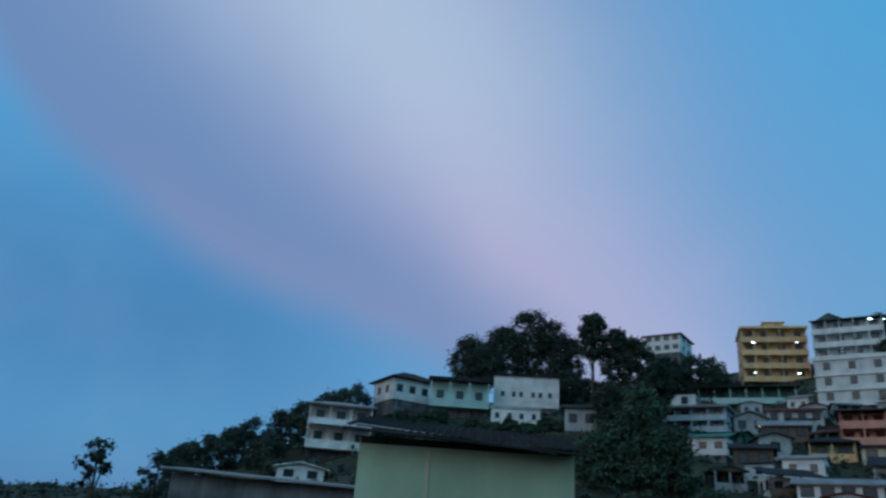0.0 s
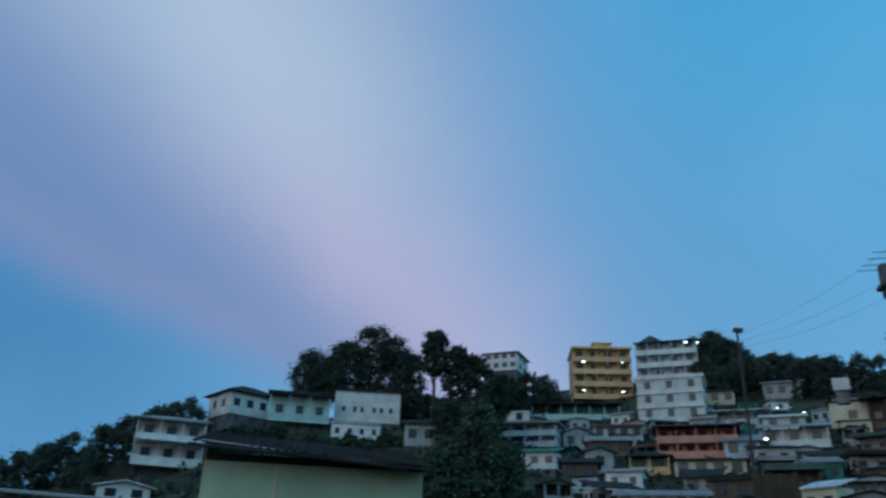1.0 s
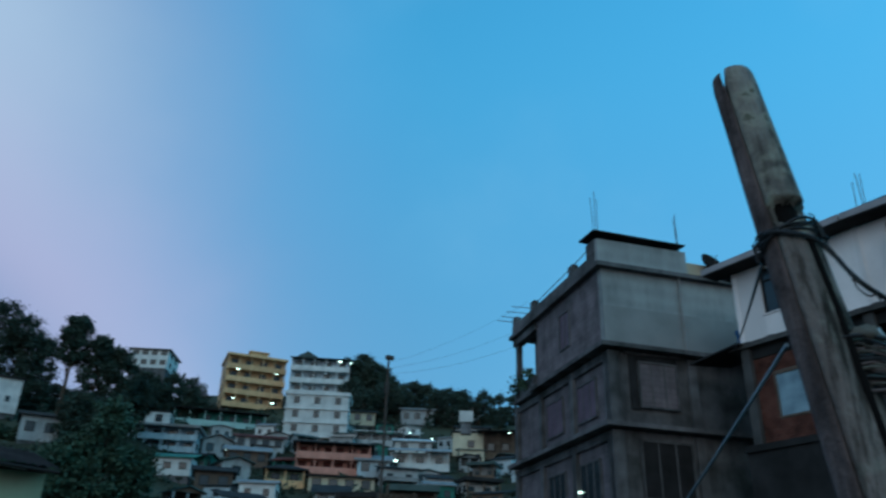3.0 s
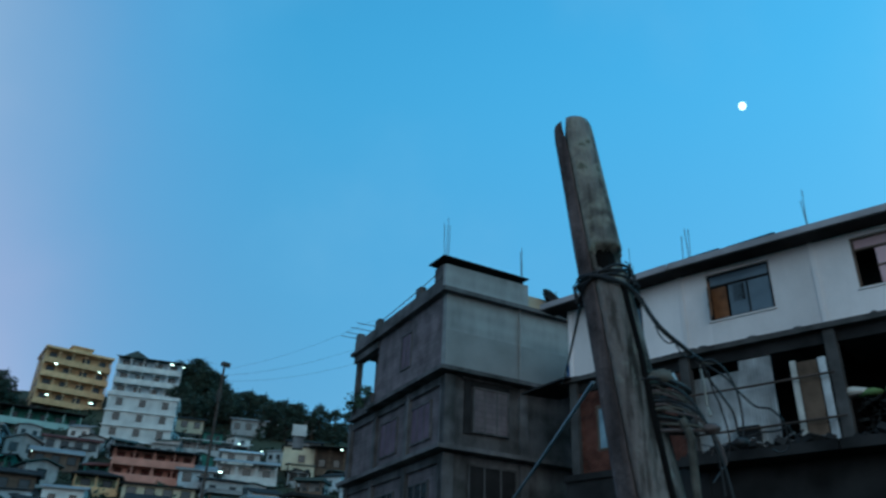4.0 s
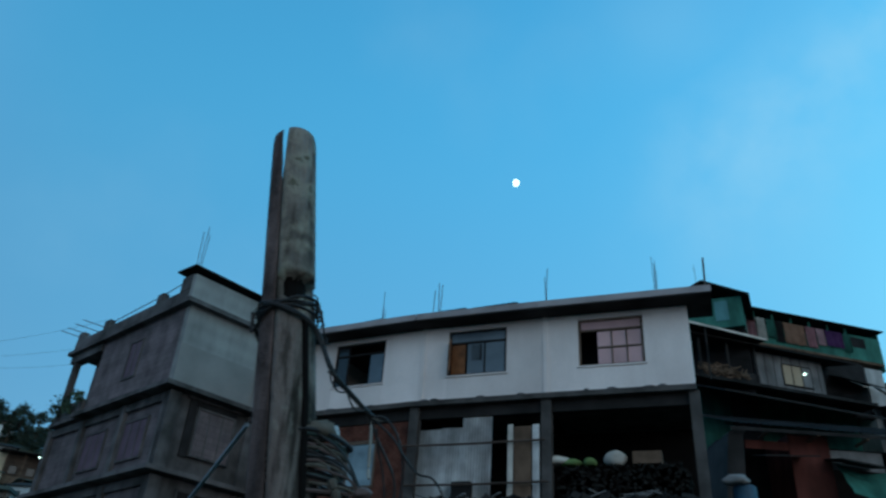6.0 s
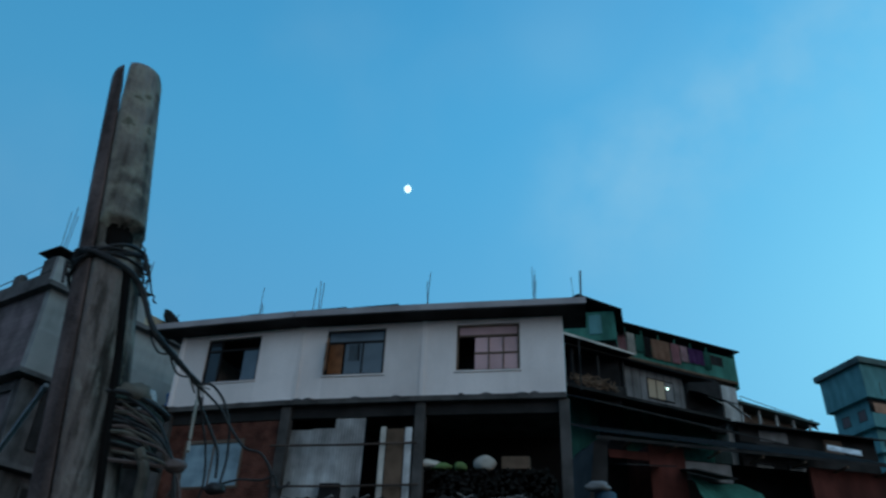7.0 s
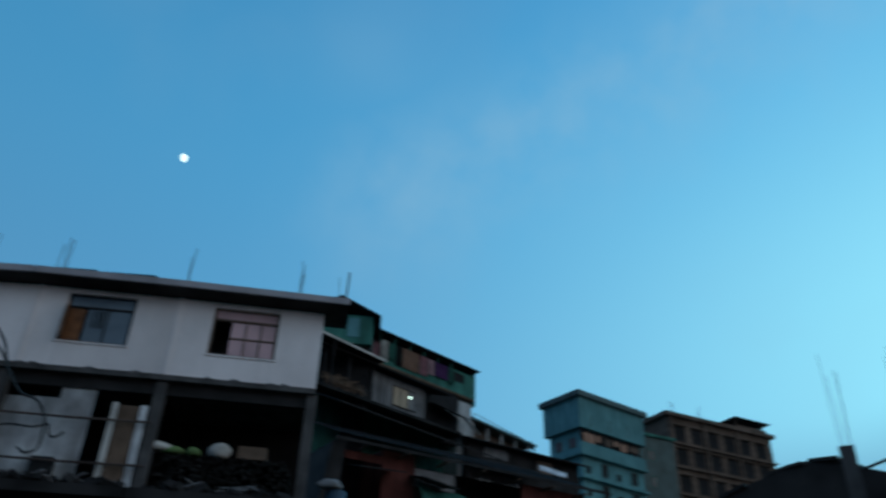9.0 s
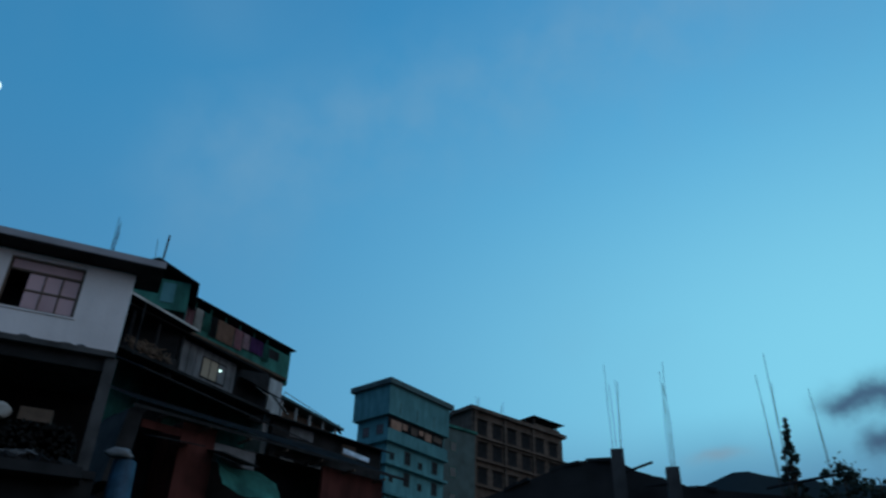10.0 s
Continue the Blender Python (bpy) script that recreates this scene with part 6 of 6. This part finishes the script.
hut = thing("rooftop_hut", pose(40.6, 1.0, -0.22, 0, 0, -90), "small teal hut with a dark gabled tin roof", "hut")
part("wall", box(-3.4, 0.2, 20.6, -0.05, 3.0, 22.4), M_TEAL, hut)
# solid block, coloured dark to imitate the shade under the hut
part("base", box(-3.4, 0.6, 0.3, -0.05, 3.0, 20.6), M_DARK, hut, "dark block standing in for shade under the hut")
part("board_patch", box(-1.5, 0.16, 21.0, -0.8, 0.2, 22.2), M_BLUEB, hut)
bm = sheet(bmesh.new(), ((-2.0, -0.2, 23.5), (0.4, -0.2, 22.3), (0.4, 3.3, 22.3), (-2.0, 3.3, 23.5)), 0.08)
sheet(bm, ((-4.0, -0.2, 22.5), (-2.0, -0.2, 23.5), (-2.0, 3.3, 23.5), (-4.0, 3.3, 22.5)), 0.08)
part("roof", bm, M_TIN, hut)

gw = thing("grey_house", ROW @ pose(-2.2, 0.9, 0, 0, 0, 0), "grey boarded storey with a lit curtain under a tin roof", "house")
GM = pose(0, 0, 0)
part("wall", box(-2.0, -2.0, 0, 7.6, 2.0, 17.0), M_TEAL, gw, "dark green lower wall")
part("wall", box(1.6, -2.6, 17.1, 5.75, 1.5, 19.2), M_GREYBOARD, gw, "grey boarded wall")
for i in range(7):
    part("board_seam", box(2.15 + i * 0.55, -2.612, 17.12, 2.18 + i * 0.55, -2.601, 19.18), M_TIN, gw)
# dark panel added to give the gallery openings their shade by colour
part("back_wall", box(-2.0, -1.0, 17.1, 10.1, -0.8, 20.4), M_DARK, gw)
part("floor_edge", box(-3.0, -3.2, 16.92, 8.4, 1.5, 17.08), M_TIN, gw)
part("eave", sheet(bmesh.new(), ((-3.0, -3.3, 19.35), (7.6, -3.3, 19.2), (7.6, 0.0, 20.3), (-3.0, 0.0, 20.4)), 0.08), M_TIN, gw)
part("window_frame", box(3.15, -2.64, 17.5, 5.0, -2.613, 18.75), M_TIN, gw, "dark window frame")
for x, w_ in ((3.22, 0.50), (3.80, 0.52), (4.40, 0.52)):
    part("curtain", box(x, -2.66, 17.58, x + w_, -2.641, 18.67), M_WARMWIN if x < 4.3 else M_GREYBOARD, gw, "dim warm curtain lit from inside")
bm = bmesh.new()
bmesh.ops.create_icosphere(bm, subdivisions=2, radius=0.06)
bmesh.ops.translate(bm, verts=bm.verts, vec=Vector((4.5, -2.70, 18.3)))
part("lit_bulb", bm, M_BULB, gw)
part("low_eave", sheet(bmesh.new(), ((-3.0, -6.2, 15.1), (8.8, -6.2, 14.9), (8.8, -2.2, 16.8), (-3.0, -2.2, 16.9)), 0.08), M_TIN, gw, "dark tin eave below the gallery")
part("railing", box(-2.0, -2.9, 17.1, 1.5, -2.85, 17.7), M_TIN, gw)
for i in range(3):
    part("post", box(-2.0 + i * 1.65, -2.95, 17.08, -1.88 + i * 1.65, -2.83, 19.25), M_TIN, gw)
heap = bmesh.new()
for i in range(40):
    tube(heap, [Vector((-2.2 + rg.uniform(0, 3.2), -3.0 + rg.uniform(-0.1, 0.3), 17.1 + rg.uniform(0, 0.4))), Vector((-2.2 + rg.uniform(0, 3.2), -2.9, 17.3 + rg.uniform(0, 0.7)))], 0.04, 5)
bmesh.ops.transform(heap, matrix=gw.matrix_basis, verts=heap.verts)
single("scrap_wood", heap, M_BOARD, "heap of scrap wood on a gallery", "scrap", kind="stuff")
sl = thing("lean_to_roof", ROW @ pose(-3.6, -1.2, -0.4), "slanting lean-to tin roof with a pale edge", "roof")
part("sheet", sheet(bmesh.new(), ((-2.86, -1.8, 19.98), (3.0, -1.6, 19.80), (3.2, 0.9, 20.2), (-2.66, 0.9, 20.5)), 0.05), M_TIN, sl)
part("edge_board", sheet(bmesh.new(), ((-2.86, -1.84, 20.04), (3.0, -1.64, 19.86), (3.0, -1.60, 19.86), (-2.86, -1.80, 20.04)), 0.12), M_SACK, sl)
part("strut", tube(bmesh.new(), ((-0.6, -1.6, 17.0), (-0.6, -1.6, 20.0)), 0.045, 6), M_TIN, sl)

pb = thing("pale_block", ROW @ pose(8.0, -0.1, 0), "pale plastered end block below a teal gallery", "house")
part("wall", box(0.0, 0.0, 0, 1.2, 3.0, 20.25), M_PALE, pb)
part("awning", sheet(bmesh.new(), ((-2.6, -1.2, 18.8), (0.0, -1.2, 18.6), (0.0, 0.2, 19.3), (-2.6, 0.2, 19.5)), 0.05), M_DARK, pb)
part("awning", sheet(bmesh.new(), ((-2.5, -2.2, 18.0), (-1.3, -2.2, 17.75), (-1.2, -1.3, 18.35), (-2.4, -1.3, 18.6)), 0.04), M_SACK, pb, "torn white plastic awning")
part("awning", sheet(bmesh.new(), ((-1.1, -1.9, 18.15), (0.1, -1.9, 17.5), (0.2, -1.2, 18.0), (-1.0, -1.2, 18.6)), 0.04), M_PALE, pb, "sloping pale tin awning")

# second row behind
R2 = Matrix(((0.69, 0.724, 0, 55.7), (-0.724, 0.69, 0, -6.3), (0, 0, 1, 0), (0, 0, 0, 1)))
r2 = thing("tenement", R2, "far dark tenement row with a flat roof and aerials", "house")
part("wall", box(-1.5, 0.8, 0, 8.4, 6.0, 21.7), M_BROWNB, r2)
part("gallery", box(-1.5, 0.0, 19.0, 8.4, 0.8, 19.15), M_CONC, r2)
part("parapet", box(-1.5, 0.0, 19.15, 8.4, 0.08, 19.9), M_PALE, r2)
for i in range(6):
    part("post", box(-1.2 + i * 1.8, 0.0, 19.9, -1.05 + i * 1.8, 0.12, 21.7), M_PALE, r2)
part("roof", box(-1.8, -0.3, 21.72, 8.6, 6.2, 21.9), M_TINGREEN, r2)
part("aerial", tube(bmesh.new(), ((1.0, 0.2, 22.5), (8.0, 0.2, 22.15)), 0.03, 5), M_STEEL, r2)
for x in (1.0, 4.5, 8.0):
    part("aerial_post", tube(bmesh.new(), ((x, 0.2, 21.85), (x, 0.2, 22.5 - (x - 1) * 0.05)), 0.025, 5), M_STEEL, r2)
part("wall_patch", box(0.2, -0.05, 17.6, 1.6, 0.8, 18.6), M_SACK, r2)
d2 = thing("satellite_dish", R2 @ pose(8.6, -0.3, 21.95, 70, 0, 30), "dark satellite dish at a roof corner", "dish")
bm = bmesh.new()
bmesh.ops.create_uvsphere(bm, u_segments=18, v_segments=10, radius=0.6)
bmesh.ops.delete(bm, geom=[v for v in bm.verts if v.co.z > -0.25], context="VERTS")
bmesh.ops.solidify(bm, geom=bm.faces[:], thickness=0.02)
part("bowl", bm, M_DARK, d2, smooth=True)
part("stand", tube(bmesh.new(), ((0, 0, -0.6), (0, 0.6, -1.0)), 0.04, 5), M_STEEL, d2)

# long low roof with red wall beneath it
ed = Vector((6.16, -13.02)).normalized()
E1 = Matrix(((ed.x, -ed.y, 0, 32.6), (ed.y, ed.x, 0, 1.45), (0, 0, 1, 0), (0, 0, 0, 1)))
lo = thing("long_shed", E1, "long dark tin-roofed shed with red and teal walls", "shed")
rib = bmesh.new()
cols = []
for i in range(245):
    x = -0.6 + 15.2 * i / 244
    dz = 0.022 * math.sin(i * 1.5708)
    cols.append([rib.verts.new((x, 0.0, 12.35 + dz - 0.02 * (x + 0.6))), rib.verts.new((x, 5.0, 14.4 + dz - 0.013 * (x + 0.6)))])
for p, q in zip(cols, cols[1:]):
    rib.faces.new((p[0], q[0], q[1], p[1]))
bmesh.ops.solidify(rib, geom=rib.faces[:], thickness=0.03)
part("roof", rib, M_TIN, lo, "dark rusty corrugated roof")
part("eave_board", box(-0.6, -0.03, 12.02, 14.6, -0.005, 12.16), M_TIN, lo)
# wall coloured near-black to deepen the shade under the roof
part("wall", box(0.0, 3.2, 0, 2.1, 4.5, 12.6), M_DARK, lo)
part("wall", box(2.1, 0.9, 0, 3.75, 4.5, 12.3), M_RED, lo, "red painted wall")
# near-black here too, shade under the roof put into the wall colour
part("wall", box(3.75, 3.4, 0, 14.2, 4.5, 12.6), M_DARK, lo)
part("wall_band", box(0.3, 0.94, 11.6, 2.1, 0.996, 11.95), M_RED, lo, "dull red board above a dark doorway")
part("wall_panel", box(3.752, 0.95, 10.95, 5.9, 1.0, 11.75), M_GREYBOARD, lo, "grey boarded panel")
part("canopy", sheet(bmesh.new(), ((3.45, -0.5, 11.0), (5.3, -0.5, 10.75), (5.3, 0.88, 11.1), (3.45, 0.88, 11.35)), 0.05), M_TIN, lo)
part("hood", prism(bmesh.new(), ((-1.0, 9.0), (-0.6, 12.0), (0.0, 12.38), (0.3, 12.38), (0.0, 11.9), (-0.2, 9.0)), 0.3, 3.0), M_TIN, lo, "bent dark tin sheet closing the end of the roof")
for i in range(7):
    part("rafter", box(0.9 + i * 2.0, -0.02, 12.02 - 0.04 * i, 0.98 + i * 2.0, 1.0, 12.12 - 0.04 * i), M_BOARD, lo)
part("wall", box(9.7, 0.9, 0, 13.6, 1.1, 12.0), M_RED, lo, "red painted wall")
part("canopy", sheet(bmesh.new(), ((0.4, -0.6, 10.9), (2.55, -0.6, 11.0), (2.55, 0.8, 11.4), (0.4, 0.8, 11.3)), 0.05), M_TIN, lo)
tb_ = bmesh.new()
bmesh.ops.create_grid(tb_, x_segments=14, y_segments=8, size=0.5)
for v in tb_.verts:
    v.co = Vector((v.co.x * 3.2, v.co.y * 0.9, 10.15 + v.co.y * 1.3 - v.co.x * 0.35 + 0.10 * math.sin(v.co.x * 9) + 0.05 * math.sin(v.co.y * 13)))
bmesh.ops.solidify(tb_, geom=tb_.faces[:], thickness=0.02)
bmesh.ops.transform(tb_, matrix=E1 @ pose(5.4, 0.2, 0), verts=tb_.verts)
single("tarpaulin", tb_, M_TEAL, "dark teal tarpaulin awning", "tarpaulin")
single("bright_sheet", sheet(bmesh.new(), ((46.4, -9.7, 15.40), (46.1, -11.3, 14.91), (46.5, -11.4, 15.28), (46.8, -9.8, 15.8)), 0.04), M_TINWHITE, "bright galvanised roof sheet catching the sky", "tin sheet")
mid_house = thing("house", pose(50.0, -9.5, 0, 0, 0, -65), "dark timber house with a low tin roof", "house")
part("wall", box(-4.5, 0, 0, 4.5, 4, 17.6), M_TIN, mid_house)
part("lean_to", sheet(bmesh.new(), ((-4.6, -1.8, 15.9), (0.4, -1.8, 15.75), (0.4, 0.0, 16.5), (-4.6, 0.0, 16.6)), 0.07), M_TIN, mid_house)
part("wall_board", box(-3.2, -0.05, 16.7, -1.4, -0.005, 17.4), M_GREYBOARD, mid_house, "grey boarded wall panel")
part("wall_board", box(1.0, -0.05, 15.9, 2.2, -0.005, 17.2), M_BROWNB, mid_house, "brown boarded wall panel")
part("roof", sheet(bmesh.new(), ((-5.0, -0.8, 17.5), (5.0, -0.8, 17.3), (5.0, 4.4, 19.0), (-5.0, 4.4, 19.2)), 0.08), M_TIN, mid_house)
for i in range(4):
    window(mid_house, -3.8 + i * 2.1, -0.06, 14.3, 1.2, 1.1, M_DARK, M_GLASS, 1)

# ---- blue apartment house ----
b_r = Vector((5.2, -8.5)).normalized()
B1 = Matrix(((b_r.x, -b_r.y, 0, 70.0), (b_r.y, b_r.x, 0, -18.8), (0, 0, 1, 0), (0, 0, 0, 1)))
bl = thing("apartment_house", B1, "blue-green painted apartment house with an overhanging top storey", "house")
part("wall", box(0.5, 0.5, 0, 9.2, 4.7, 27.0), M_BLUEB, bl)
part("top_storey", box(0.0, 0.0, 26.9, 9.4, 5.0, 29.95), M_BLUEB, bl, "overhanging blue top storey")
part("roof", box(-0.35, -0.35, 29.95, 9.8, 5.3, 30.5), M_TINGREEN, bl)
for z in (24.4, 22.2, 19.4):
    part("ledge", box(-0.05, -0.05, z - 0.15, 9.3, 4.9, z + 0.1), M_BLUEB, bl)
part("balcony_front", box(0.0, 0.0, 24.5, 9.2, 0.1, 25.5), M_BLUEB, bl)
for x, w_, d_, mt in ((0.5, 1.5, 0.9, M_PEACH), (2.2, 0.7, 0.6, M_PEACH), (3.5, 0.9, 0.75, M_BROWNB), (4.7, 0.6, 0.5, M_PEACH), (5.6, 1.0, 0.8, M_PEACH), (7.0, 1.3, 0.55, M_BROWNB)):
    part("washing", box(x, 0.06, 26.45 - d_, x + w_, 0.09, 26.45), mt, bl, "orange and brown washing along the balcony")
# dark sheet on the wall puts the balcony's shade into colour
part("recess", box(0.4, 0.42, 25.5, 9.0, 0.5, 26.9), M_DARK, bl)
for i in range(4):
    for z in (20.6, 22.7):
        window(bl, 1.0 + i * 2.1, 0.5, z, 0.9 if i % 2 else 0.6, 1.3 if i % 2 else 0.7, M_TINGREEN, M_DARK, 1)
for i in range(3):
    part("top_joint", box(1.6 + i * 2.6, -0.02, 27.2, 1.7 + i * 2.6, 0.0, 28.4), M_TINGREEN, bl)
for z in (20.6, 22.7, 25.2):
    for i in range(2):
        window(bl, -2.0 - i * 1.9, 0.5, z, 0.9, 1.0, M_TINGREEN, M_GLASS, 1, m=pose(0, 0, 0, 0, 0, -90))
nb = thing("apartment_house", pose(77.5, -27.6, 0, 0, 0, -70), "dark teal narrow house squeezed between two blocks", "house")
part("wall", box(-0.5, 0, 0, 4.0, 6, 29.2), M_TINGREEN, nb)
part("cornice", box(-0.7, -0.25, 29.0, 4.2, 6.1, 29.3), M_TEAL, nb)
for i in range(4):
    window(nb, 0.4, 0, 18 + i * 2.8, 0.9, 1.2, M_TEAL, M_GLASS, 1)

# ---- brown apartment house with a roof pavilion ----
c_r = Vector((5.84, -15.14)).normalized()
C1 = Matrix(((c_r.x, -c_r.y, 0, 82.2), (c_r.y, c_r.x, 0, -32.3), (0, 0, 1, 0), (0, 0, 0, 1)))
br = thing("apartment_house", C1, "brown plastered apartment house with rows of windows", "house")
part("wall", box(0, 0, 0, 16.0, 8.0, 33.2), M_BROWNB, br)
part("roof", box(-0.5, -0.5, 33.2, 16.4, 8.3, 33.65), M_BROWNB, br)
for z in (32.0, 29.3, 26.3):
    part("ledge", box(-0.3, -0.4, z - 2.05, 16.2, -0.003, z - 1.85), M_BROWNB, br)
    for i in range(6):
        window(br, 0.9 + i * 2.5, 0.0, z - 1.55, 1.5, 1.75, M_DARK, M_DARK, 1)
        part("window_hood", box(0.8 + i * 2.5, -0.35, z + 0.24, 2.5 + i * 2.5, -0.003, z + 0.34), M_BROWNB, br)
for i in range(3):
    part("pier", box(0.2 + i * 5.0, -0.25, 20, 0.6 + i * 5.0, -0.003, 33.2), M_BROWNB, br)
rebar(br, I4, 3.0, 2.0, 33.6, 2.6, 3, 31, 0.3, 0.03)
rebar(br, I4, 7.0, 2.0, 33.6, 2.6, 3, 32, 0.3, 0.03)
gz = thing("roof_pavilion", C1 @ pose(13.4, 2.6, 33.65), "open roof pavilion with a dark hipped roof", "pavilion")
vs_ = bmesh.new()
c = [vs_.verts.new(q) for q in ((-3.0, -3.0, 1.35), (3.0, -3.0, 1.35), (3.0, 3.0, 1.35), (-3.0, 3.0, 1.35))]
ap = vs_.verts.new((0, 0, 2.5))
for i in range(4):
    vs_.faces.new((c[i], c[(i + 1) % 4], ap))
vs_.faces.new(c[::-1])
part("roof", vs_, M_TIN, gz)
for x in (-2.2, 2.0):
    for y in (-2.2, 2.0):
        part("post", box(x, y, 0, x + 0.2, y + 0.2, 1.4), M_BROWNB, gz)
part("parapet", box(-2.4, -2.45, 0, 2.4, -2.3, 0.6), M_BROWNB, gz)

# ---- near roof with unfinished columns ----
bs = thing("shed", pose(15.6, -9.24, 0, 0, 0, -121), "low black shed roof against the sky", "shed")
bm = bmesh.new()
prof = ((-3.2, 5.75), (-1.6, 6.30), (-0.8, 6.62), (0.0, 6.72), (0.6, 6.62), (1.0, 6.38), (2.0, 6.05), (4.6, 5.75), (6.5, 5.6))
prism(bm, list(prof) + [(6.5, 5.4), (-3.2, 5.4)], 0.0, 5.0)
part("roof", bm, M_TIN, bs)
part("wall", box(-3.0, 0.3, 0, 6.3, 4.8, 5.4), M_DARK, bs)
rg = random.Random(61)
for i in range(26):
    x = -2.9 + 5.2 * i / 25 + rg.uniform(-0.08, 0.08)
    for (xa, za), (xb, zb) in zip(prof, prof[1:]):
        if xa <= x <= xb:
            z = za + (zb - za) * (x - xa) / (xb - xa)
            w = rg.uniform(0.12, 0.34)
            slope = math.degrees(math.atan2(zb - za, xb - xa))
            part("roof_scrap", box(-w, 0.0, -0.03, w, rg.uniform(0.3, 0.9), rg.uniform(0.03, 0.07), m=pose(x, rg.uniform(-0.1, 0.3), z, 0, -slope + rg.uniform(-7, 7), rg.uniform(-20, 20))), M_TIN, bs, "ragged scrap of roofing")
for n_, (x, y, z, h) in enumerate(((11.97, -7.51, 5.74, 1.7), (11.5, -8.3, 5.39, 1.9))):
    cl = thing("concrete_column", pose(x, y, 0, 0, 0, -122), "unfinished concrete column with bare reinforcement rods", "column", "unfinished columns")
    part("shaft", box(-0.115, -0.115, 0, 0.115, 0.115, z), M_POST, cl)
    rebar(cl, I4, 0, 0, z, h, 4, 40 + n_, 0.09, 0.006)
for n_, (x, y, z, lean_x, lean_y) in enumerate(((10.30, -9.58, 6.75, -0.24, 0.36), (10.12, -9.56, 7.07, -0.28, 0.28), (9.80, -10.22, 6.45, -0.16, 0.32))):
    cl = thing("concrete_column", pose(x, y, 0, 0, 0, -130), "low unfinished column with tall thin rods", "column", "unfinished columns")
    part("shaft", box(-0.13, -0.13, 0, 0.13, 0.13, 4.2), M_CONC, cl)
    turn_in = pose(0, 0, 0, 0, 0, 130)
    for k in range(2):
        foot = turn_in @ Vector((0.04 * k, 0.03 * k, 0)) + Vector((0, 0, 4.0))
        tip = turn_in @ Vector((lean_x * (1 + 0.15 * k), lean_y, 0)) + Vector((0, 0, z - 0.55 * k))
        part("rebar", tube(bmesh.new(), [foot, foot.lerp(tip, 0.5), tip], 0.0055, 5), M_STEEL, cl)
for a, b in (((12.0, -7.6, 5.35), (11.7, -8.05, 5.52)), ((11.75, -7.9, 5.1), (11.45, -8.35, 5.12)), ((10.4, -9.3, 4.9), (9.6, -10.0, 5.0))):
    single("bamboo_pole", tube(bmesh.new(), (a, b), 0.025, 6), M_DARK, "dark bamboo pole sticking out over a roof", "pole", "bamboo poles")

tree(58.2, -55.1, 12.0, 15.9, 2.0, 91, "slim dark conifer against the evening sky", conifer=True, bare=0.2, clumps=110, per=42, leaf=0.22, group="trees by the road")
tree(46.5, -49.5, 8.0, 11.6, 2.6, 92, "small airy tree against the evening sky", bare=0.55, clumps=24, per=40, leaf=0.22, group="trees by the road")
tree(43.8, -50.5, 8.0, 10.4, 1.3, 93, "small bush against the evening sky", bare=0.6, clumps=12, per=40, leaf=0.2, group="trees by the road")
